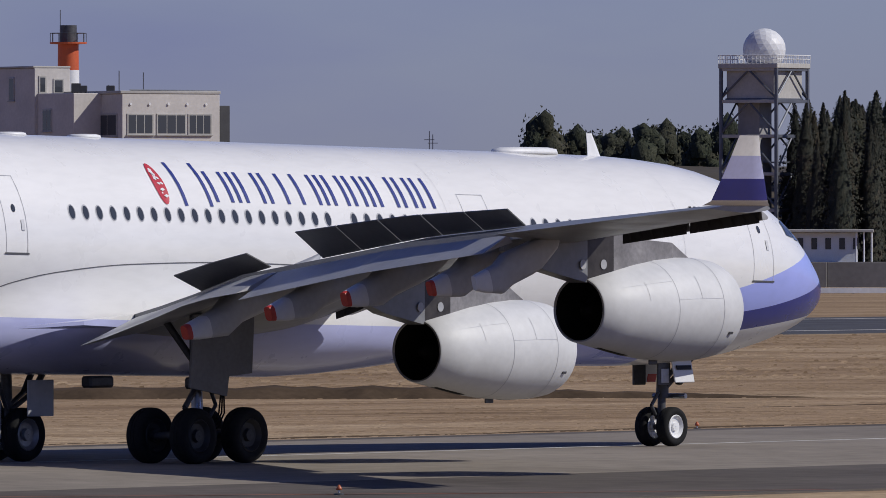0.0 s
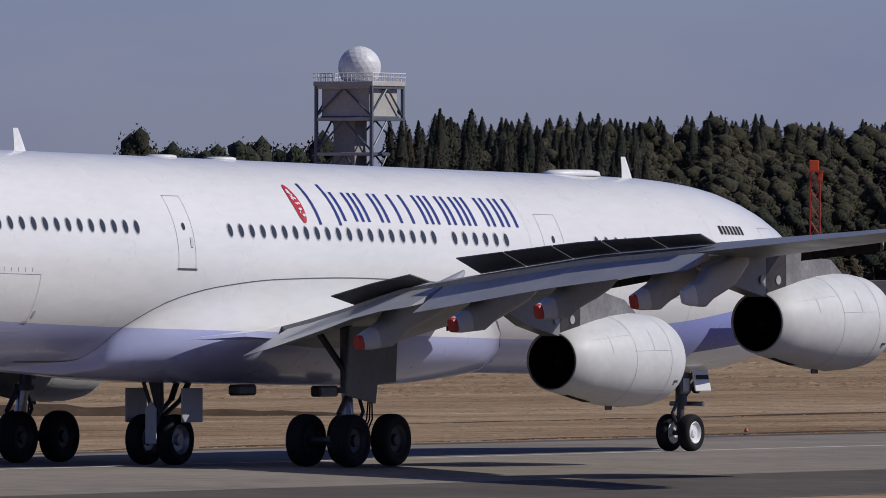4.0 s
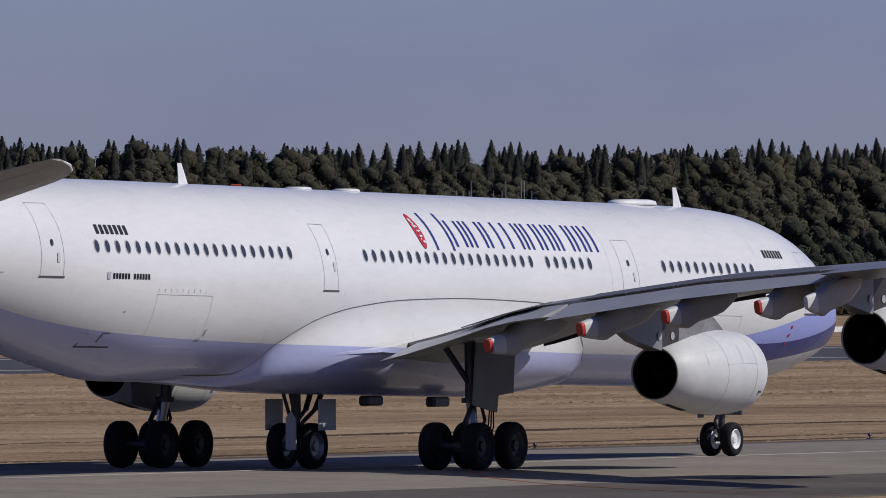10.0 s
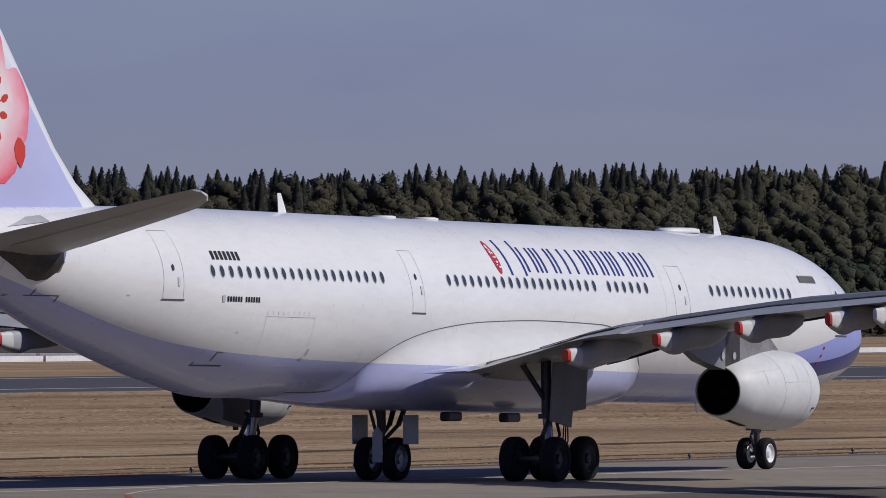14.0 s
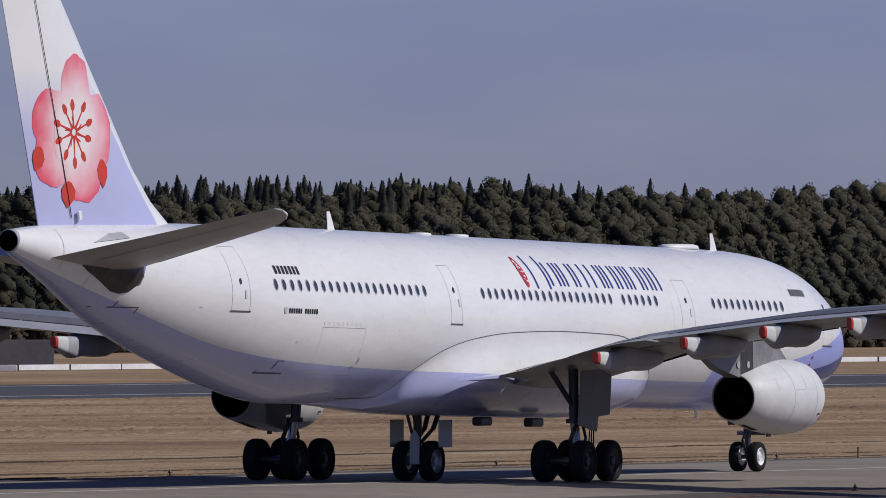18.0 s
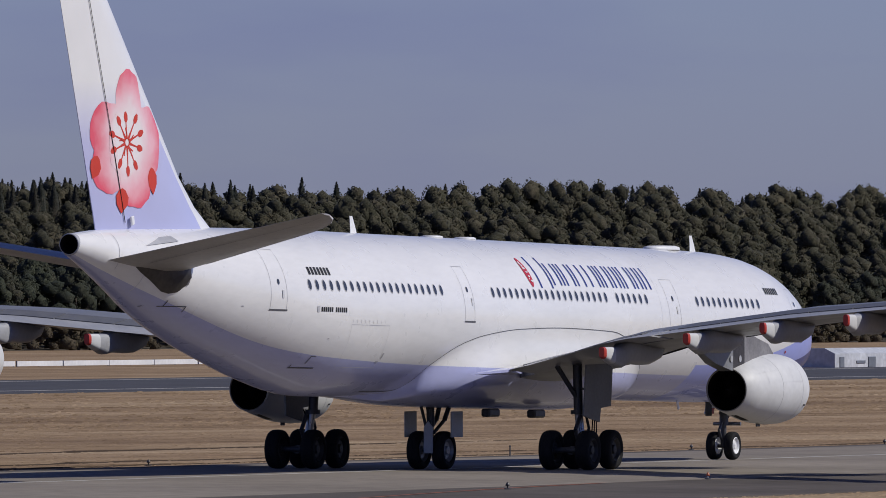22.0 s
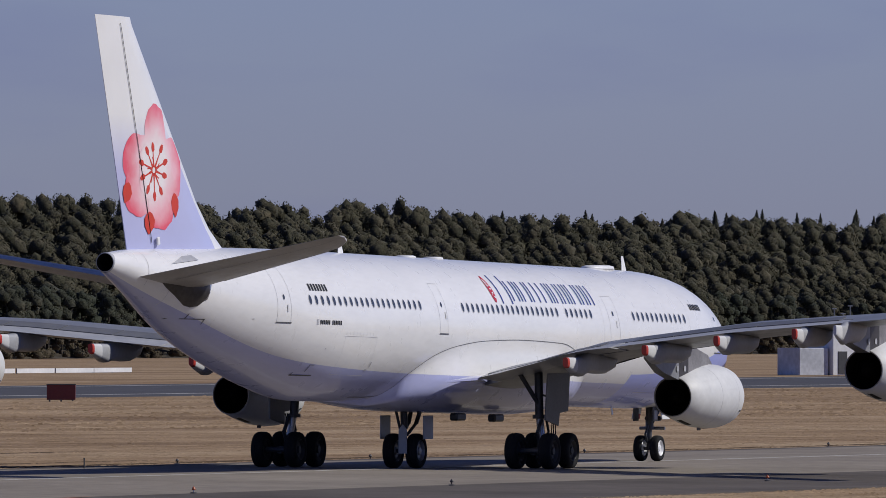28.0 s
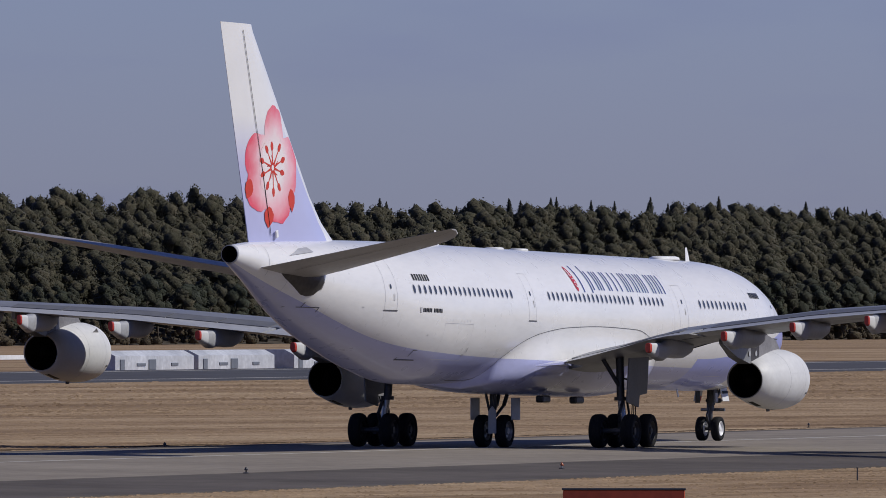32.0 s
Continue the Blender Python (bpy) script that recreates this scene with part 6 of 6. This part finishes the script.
for zz in (8.8, 12.6):
    tpart(box("landing", (1.2, -1.0, zz), (4.6, 4.0, 0.16), M_STEEL, tw, "", 0.02))
    tpart(rods("stair_string", [((-0.8, -TS + 0.6, zz - 3.9), (2.8, -TS + 0.6, zz), 0.10, None, 6), ((-0.8, -TS + 1.4, zz - 3.9), (2.8, -TS + 1.4, zz), 0.10, None, 6)], M_STEEL, tw))

# low shed, barrier and white rail beside the tower
p0, p1 = far_at(1372, 462, 1200), far_at(1546, 462, 1200)
shed = new("equipment_shed")
tagged(shed, "low white shed with a flat roof on a bank", "shed")
sw = p1.x - p0.x
box("wall", ((p0.x + p1.x) / 2 - 0.7, 1202.5, 3.85), (sw - 1.6, 4.0, 2.9), M_WHITE, shed, "", 0.03)
box("roof", ((p0.x + p1.x) / 2, 1202, 5.45), (sw, 5.6, 0.28), M_CONCRETE, shed, "", 0.05)
for k in range(6):
    box("shed_window", (p0.x + 1.1 + 1.35 * k, 1200.44, 4.2), (0.55, 0.08, 1.1), M_PANE, shed, "", 0.02)
for k in range(3):
    rods("porch_post", [((p1.x - 0.2 - 0.75 * k, 1199.6, 2.4), (p1.x - 0.2 - 0.75 * k, 1199.6, 5.3), 0.09, None, 8)], M_WHITE, shed)
box("base", ((p0.x + p1.x) / 2, 1202, 1.2), (sw + 1.0, 6.0, 2.42), M_GREYWALL, shed, "", 0.05)
for k in range(12):
    box("noise_barrier", (33.0 + 8.05 * k, 1192 + 0.35 * k, 1.22), (8.0, 0.4, 2.45), M_GREYWALL, None, "", 0.04)
    tagged(bpy.context.scene.collection.objects[-1], "grey concrete barrier panel on the airfield edge", "barrier", "barrier panels")
M_FENCE = worn("white_sheet", (0.78, 0.78, 0.78), 0.6, 0.0, 0.2, 0.3, 3.0, 0.05)


def rail_section(a, n, ln, h, posts=3):
    p = at(a, n)
    f0 = new("white_fence")
    f0.matrix_basis = Matrix.Translation(p) @ Matrix.Rotation(HEAD, 4, "Z")
    box("sheet", (ln / 2, 0, h * 0.52), (ln - 0.1, 0.06, h * 0.88), M_FENCE, f0, "", 0.01)
    for k in range(posts):
        box("post", (0.15 + (ln - 0.3) * k / (posts - 1), 0.08, h / 2), (0.12, 0.10, h), M_STEEL, f0, "", 0.01)
    return tagged(f0, "low white sheet barrier section beyond the runway", "fence", "white fence sections")


fs0 = rail_section(470, 330, 9.8, 0.55)
for k in range(1, 46):
    p = at(470 + 10.0 * k, 330)
    if 300 < 10.0 * k < 330:
        continue
    copy_thing(fs0, Matrix.Translation(p) @ Matrix.Rotation(HEAD + radians(0.6 * math.sin(k)), 4, "Z"))

for k in range(8):
    copy_thing(fs0, pose(31.0 + 10.0 * k, 1080 + 0.8 * k, 0, 0, 0, 4.6))

# the long pale stores beside the runway, seen low through the hot air
M_STORE = worn("pale_sheeting", (0.66, 0.68, 0.72), 0.5, 0.1, 0.35, 0.25, 2.0, 0.1)


M_BLUEGREY = worn("blue_grey_shade", (0.17, 0.19, 0.23), 0.6, 0.0, 0.3, 0.6, 5.0, 0.1)


def store(a, n, ln, h, lab):
    s0 = new("low_store")
    s0.matrix_basis = Matrix.Translation(at(a, n)) @ Matrix.Rotation(HEAD, 4, "Z")
    prof = [(0, 0), (0, h * 0.72), (1.0, h), (3.0, h), (4.0, h * 0.72), (4.0, 0)]
    v, f = loft([[(x, y, z) for y, z in prof] for x in (0, ln)])
    raw("shell", v, f, M_STORE, s0, "", smooth=False)
    for k in range(int(ln / 4)):
        box("bay_door", (1.6 + 4.0 * k + 0.8 * math.sin(k * 2.4), -0.04, h * 0.28), (1.0 + 1.1 * abs(math.sin(k * 1.9)), 0.08, h * (0.34 + 0.2 * math.cos(k * 3.0))), M_BLUEGREY, s0, "dark bay opening", 0.01)
    return tagged(s0, lab, "store", "low stores")


st0 = store(620, 243, 19.0, 1.75, "long low pale store with dark bays")
for k in (1, 2, 3, 4):
    copy_thing(st0, Matrix.Translation(at(620 + 21.5 * k, 243 + 0.6 * math.sin(k * 2.0))) @ Matrix.Rotation(HEAD, 4, "Z"))

# white pump house and a red airport vehicle
ph = new("white_building")
ph.matrix_basis = Matrix.Translation(at(775, 250)) @ Matrix.Rotation(HEAD - radians(35), 4, "Z")
box("wall", (4.0, 2.5, 2.7), (8.0, 5.0, 5.4), M_FENCE, ph, "", 0.05)
box("roof", (4.0, 2.5, 5.52), (8.4, 5.4, 0.24), M_CONCRETE, ph, "", 0.04)
box("annex_wall", (-2.0, 2.5, 1.4), (3.6, 4.0, 2.8), M_STORE, ph, "", 0.05)
for x in (1.2, 3.2, 6.6):
    box("doorway", (x, -0.03, 1.3), (1.1, 0.08, 2.3), M_LOUVRE_SHADE, ph, "dark doorway", 0.02)
for x, h_ in ((1.0, 1.3), (2.1, 0.8), (3.0, 1.6), (5.4, 0.6)):
    rods("roof_aerial", [((x, 1.2, 5.6), (x, 1.2, 5.6 + h_), 0.09, 0.06, 6), ((x - 0.3, 1.2, 5.5 + h_), (x + 0.3, 1.2, 5.5 + h_), 0.06, None, 5)], M_STEEL, ph)
tagged(ph, "small white flat-roofed building by the runway", "building")
tr = new("airport_truck")
tr.matrix_basis = Matrix.Translation(at(806, 248)) @ Matrix.Rotation(HEAD, 4, "Z")
M_TRUCK = worn("truck_red", (0.30, 0.03, 0.03), 0.45, 0.0, 0.2, 0.6, 5.0, 0.05)
box("cargo_body", (-1.2, 0, 1.75), (4.4, 2.4, 2.1), M_TRUCK, tr, "", 0.1)
box("cab", (2.1, 0, 1.6), (1.8, 2.3, 1.9), M_TRUCK, tr, "", 0.2)
box("windscreen", (3.02, 0, 2.0), (0.06, 1.9, 0.8), M_PANE, tr, "", 0.02)
for x in (-2.6, -1.4, 2.0):
    for y in (-1.0, 1.0):
        v, f = loft(revolve([(-0.16, 0.28), (-0.16, 0.48), (0.16, 0.48), (0.16, 0.28)], 20, "y"))
        raw("wheel", v, f, M_RUBBER, tr, smooth=False).location = (x, y, 0.48)
tagged(tr, "dark red airport truck parked by the runway", "truck")

# red marker boards
M_BOARD = worn("board_red", (0.17, 0.025, 0.022), 0.6, 0.0, 0.3, 1.0, 7.0, 0.05)
M_BOARD2 = worn("board_orange_red", (0.62, 0.11, 0.045), 0.6, 0.0, 0.3, 1.0, 7.0, 0.05)


def board(name, p, rz, w, h, mat, lab):
    b0 = new(name)
    b0.matrix_basis = Matrix.Translation(p) @ pose(0, 0, 0, 0, 0, rz)
    box("panel", (0, 0, 0.12 + h / 2), (w, 0.22, h), mat, b0, "", 0.02)
    box("panel_edge", (0, 0, 0.12 + h + 0.03), (w + 0.06, 0.28, 0.06), M_STRUT, b0, "", 0.01)
    for k in (-0.4, 0.0, 0.4):
        box("foot", (k * w, 0, 0.07), (0.12, 0.4, 0.14), M_STRUT, b0, "", 0.01)
    return tagged(b0, lab, "sign")


board("marker_board", Vector((149.5, 846, 0)), -10, 2.0, 1.05, M_BOARD, "dark red marker board on the dry grass")
board("taxiway_sign", Vector((82.8, 342.7, fall(-60))), -13.6, 3.48, 0.81, M_BOARD2, "back of an orange-red taxiway sign on grass")

# orange beacon mast and the raised antenna platform before the wood
ob0 = new("beacon_mast")
p = Vector((1290 * math.sin(radians(3.60)), 1290 * math.cos(radians(3.60)), 0))
ob0.matrix_basis = Matrix.Translation(p)
for sx in (-0.5, 0.5):
    for sy in (-0.5, 0.5):
        rods("mast_leg", [((sx, sy, 0), (sx, sy, 13.6), 0.06, None, 6)], M_RED, ob0)
for kk in range(8):
    rods("mast_brace", [((-0.5, -0.5, 0.2 + 1.65 * kk), (0.5, -0.5, 1.8 + 1.65 * kk), 0.04, None, 5), ((0.5, -0.5, 0.2 + 1.65 * kk), (-0.5, -0.5, 1.8 + 1.65 * kk), 0.04, None, 5)], M_RED, ob0)
M_BEACON = worn("beacon_orange", (0.70, 0.10, 0.03), 0.5, 0.0, 0.2, 1.0, 7.0, 0.05)
box("beacon_box", (-0.1, -0.2, 14.1), (1.0, 1.0, 1.1), M_BEACON, ob0, "orange box on the mast", 0.06)
box("beacon_deck", (0, 0, 13.5), (1.7, 1.7, 0.15), M_RED, ob0, "", 0.03)
box("beacon_panel", (0.55, -0.5, 13.0), (0.5, 0.2, 0.9), M_BEACON, ob0, "", 0.03)
tagged(ob0, "red lattice mast with an orange beacon box", "mast")

M_PALESTEEL = worn("pale_steel", (0.36, 0.37, 0.39), 0.55, 0.3, 0.3, 0.6, 5.0, 0.05)
pf = new("antenna_platform")
pf.matrix_basis = Matrix.Translation((1390 * math.sin(radians(4.86)), 1390 * math.cos(radians(4.86)), 0)) @ pose(0, 0, 0, 0, 0, TRZ)
PL, PZ = 8.4, 10.7                             # side of the deck and its height
box("deck", (PL / 2, PL / 2, PZ), (PL, PL, 0.3), M_STEEL, pf, "grey steel deck", 0.03)
for k in range(4):
    box("fascia", (PL * (k + 0.5) / 4, -0.06, PZ - 0.06), (PL / 4 - 0.12, 0.08, 0.42), M_FENCE, pf, "white fascia panel", 0.02)
# the left face's shade is painted in with the dark material
box("fascia", (-0.06, PL / 2, PZ - 0.05), (0.08, PL, 0.55), M_LOUVRE_SHADE, pf, "fascia panel painted dark for its shaded side", 0.02)
for sx in (2.2, 5.8):
    for sy in (2.2, 5.8):
        rods("leg", [((sx, sy, 0), (sx, sy, PZ - 0.1), 0.14, None, 8)], M_PALESTEEL, pf, "pale steel leg")
for z0 in (0.3, 3.7, 7.1):
    for a_, b_ in (((2.2, 2.2), (5.8, 2.2)), ((2.2, 2.2), (2.2, 5.8)), ((2.2, 5.8), (5.8, 5.8)), ((5.8, 2.2), (5.8, 5.8))):
        mx, my = (a_[0] + b_[0]) / 2, (a_[1] + b_[1]) / 2
        rods("brace", [((*a_, z0), (mx, my, z0 + 3.2), 0.08, None, 6), ((*b_, z0), (mx, my, z0 + 3.2), 0.08, None, 6)], M_PALESTEEL, pf)
        rods("girt", [((*a_, z0 + 3.3), (*b_, z0 + 3.3), 0.10, None, 6)], M_PALESTEEL, pf)
for z in (0.75, 1.3, 1.85):
    for a_, b_ in (((0, 0), (PL, 0)), ((0, 0), (0, PL)), ((PL, 0), (PL, PL)), ((0, PL), (PL, PL))):
        rods("rail", [((*a_, PZ + z), (*b_, PZ + z), 0.05, None, 5)], M_PALESTEEL, pf)
for k in range(9):
    for a_ in ((PL * k / 8, 0), (0, PL * k / 8), (PL, PL * k / 8), (PL * k / 8, PL)):
        rods("rail_post", [((*a_, PZ + 0.1), (*a_, PZ + 1.9), 0.045, None, 5)], M_PALESTEEL, pf)
prg = random.Random(5)
for i in range(6):
    for j in range(5):
        x, y = 0.5 + 1.48 * i + prg.uniform(-0.3, 0.3), 0.5 + 1.85 * j + prg.uniform(-0.3, 0.3)
        h = 5.0 if (i, j) in ((0, 0), (2, 3), (5, 1), (3, 0)) else prg.choice((2.6, 3.1, 3.2, 3.9))
        rods("antenna_pole", [((x, y, PZ + 0.1), (x, y, PZ + h), 0.055, 0.045, 6)], M_PALESTEEL, pf, "pale antenna pole")
tagged(pf, "raised steel platform crowded with thin antenna poles", "antenna")

# taxiway edge lights: a base, a stem and a coloured cone
M_LENS = worn("amber_lens", (0.50, 0.12, 0.04), 0.35, 0.0, 0.2, 2.0, 12.0, 0.0)
M_DARKLENS = worn("dark_lens", (0.05, 0.045, 0.05), 0.35, 0.0, 0.2, 2.0, 12.0, 0.0)


def edge_light(big):
    l0 = new("edge_light")
    v, f = loft(revolve([(0, 0.16), (0.04, 0.16), (0.06, 0.10)], 14, "z"))
    raw("base", v, f, M_STRUT, l0, smooth=False)
    v, f = loft(revolve([(0.05, 0.035), (0.18, 0.035)], 8, "z"))
    raw("stem", v, f, M_WHITE if big else M_STRUT, l0)
    v, f = loft(revolve([(0.16, 0.10), (0.22, 0.09), (0.30, 0.045), (0.33, 0.01)], 12, "z"))
    raw("lens", v, f, M_LENS if big else M_DARKLENS, l0)
    return tagged(l0, "small orange taxiway edge light" if big else "small dark taxiway edge light on a stem", "lamp", "taxiway edge lights")


eb, es = edge_light(True), edge_light(False)
first = {True: True, False: True}
for a_, n_, big in ((-178.2, -22.0, 1), (-106, 14, 1), (-79, 14.3, 1), (-56, 13.8, 0), (-44.5, 13.8, 0), (-31, 14.2, 0), (-19, 13.8, 0), (-2.6, 15.2, 0), (21, 14.5, 0), (46.4, 14.3, 0),
                    (65.4, 13.6, 0), (90, 13.5, 0), (122, 13.8, 0), (156, 16.5, 0), (-44.1, -17.5, 0), (-22.8, -15.6, 1), (0.1, -16.0, 0), (20.7, -20.5, 1)):
    src, m = (eb if big else es), Matrix.Translation(at(a_, n_, 0.0 if n_ > 0 else 0.046)) @ Matrix.Scale(0.72, 4)
    if first[bool(big)]:
        first[bool(big)] = False
        src.matrix_basis = m
    else:
        copy_thing(src, m).scale = (0.72,) * 3
for x, y, z in ((110.9, 423.8, fall(-40)), (80.5, 470.0, 0), (84.5, 473.0, 0)):
    s0 = rods("marker_stake", [((x, y, z), (x, y, z + 0.45), 0.03, 0.025, 8), ((x, y, z + 0.40), (x, y, z + 0.46), 0.035, None, 8)], M_STRUT)
    tagged(s0, "thin dark marker stake in dry grass", "stake", "marker stakes")

# a few bare masts and far trees on the horizon behind the fuselage
for x, h_, d in ((760, 232, 1700), (766, 238, 1700)):
    p = far_at(x, h_, d)
    tagged(rods("far_mast", [((p.x, p.y, 0), tuple(p), 0.12, 0.06, 6), ((p.x - 0.7, p.y, p.z - 1.2), (p.x + 0.7, p.y, p.z - 1.2), 0.05, None, 5)], M_STEEL), "thin steel mast on the skyline", "mast", "far masts")

# a crow crossing the sky
M_CROW = worn("crow_black", (0.012, 0.012, 0.014), 0.6, 0.0, 0.2, 3.0, 20.0, 0.0)
bird = new("bird")
v, f = loft([[(x, r * math.cos(2 * math.pi * k / 10), r * 0.9 * math.sin(2 * math.pi * k / 10)) for k in range(10)] for x, r in ((0.27, 0.01), (0.20, 0.035), (0.14, 0.045), (0.05, 0.07), (-0.06, 0.065), (-0.16, 0.03), (-0.27, 0.012))])
raw("body", v, f, M_CROW, bird, "black body with a short tail")
for sd in (-1, 1):
    v = [(0.10, 0.03 * sd, 0.03), (-0.08, 0.03 * sd, 0.03), (-0.13, 0.26 * sd, 0.13), (0.03, 0.30 * sd, 0.15), (-0.10, 0.42 * sd, 0.10)]
    v += [(x, y, z + 0.012) for x, y, z in v]
    raw("bird_wing", v, [(0, 1, 2, 3), (3, 2, 4), (8, 7, 6, 5), (9, 7, 8), (0, 5, 6, 1), (1, 6, 7, 2), (2, 7, 9, 4), (4, 9, 8, 3), (3, 8, 5, 0)], M_CROW, bird, "raised black wing", smooth=False)
tagged(bird, "black crow in flight against the grey sky", "bird")

# ======================= motion =======================


def motions():
    walk(plane, [(t, pose(x, y, 0.05, 0, 0, h)) for t, x, y, h in TAXI])
    # spoilers fold down after the landing run, flaps and their fairings draw in
    for sp, piv, ax, k in SPOILERS:
        rows = [(t, Matrix.Translation(piv) @ Matrix.Rotation(radians(-a * k), 4, ax)) for t, a in SPOILER_ANGLE]
        walk(sp, rows)
    for fl, piv, ax, k in FLAPS:
        walk(fl, [(t, Matrix.Translation(piv + Vector((-0.020 * a * k, 0, -0.004 * a))) @ Matrix.Rotation(radians(a * k), 4, ax)) for t, a in FLAP_ANGLE])
    for sl, piv, ax in SLATS:
        walk(sl, [(t, Matrix.Translation(piv + Vector((0.016 * a, 0, -0.010 * a))) @ Matrix.Rotation(radians(-0.8 * a), 4, ax)) for t, a in FLAP_ANGLE])
    for can_, piv, ax in CANOES:
        walk(can_, [(t, Matrix.Translation(piv) @ Matrix.Rotation(radians(-a * 0.98), 4, ax)) for t, a in FLAP_ANGLE])
    walk(bird, [(t, pose(x, y, z, 0, 12, -12)) for t, x, y, z in ((0, -283, 676, 200), (25.6, 126.6, 586.5, 20.8), (25.8, 129.4, 585.9, 19.3), (26.0, 132.6, 585.2, 17.9),
                                                               (26.2, 135.6, 584.5, 16.6), (27.0, 149.0, 582.0, 14.0), (32.0, 232.0, 570.0, 14.5))])
    # the wheels roll with the way gone
    ts = [0.1 * k for k in range(321)]
    xs = [lerp(t, [r[0] for r in TAXI], [r[1] for r in TAXI]) for t in ts]
    ys = [lerp(t, [r[0] for r in TAXI], [r[2] for r in TAXI]) for t in ts]
    gone = [0.0]
    for k in range(1, len(ts)):
        gone.append(gone[-1] + math.hypot(xs[k] - xs[k - 1], ys[k] - ys[k - 1]))
    for ty, c, r in WHEELS:
        walk(ty, [(t, Matrix.Translation(c) @ Matrix.Rotation(d / r, 4, "Y")) for t, d in zip(ts, gone)])


SPOILER_ANGLE = [(0, 42), (2.0, 41), (2.5, 40), (4.5, 25), (5.5, 19), (7.0, 11), (8.0, 6), (9.0, 2.5), (10.0, 0), (32, 0)]
FLAP_ANGLE = [(0, 19), (2.5, 19), (5, 18.3), (7, 15.8), (9, 12.6), (11, 9.2), (13, 6.0), (15, 3.0), (16.5, 1.2), (18, 0), (32, 0)]
motions()
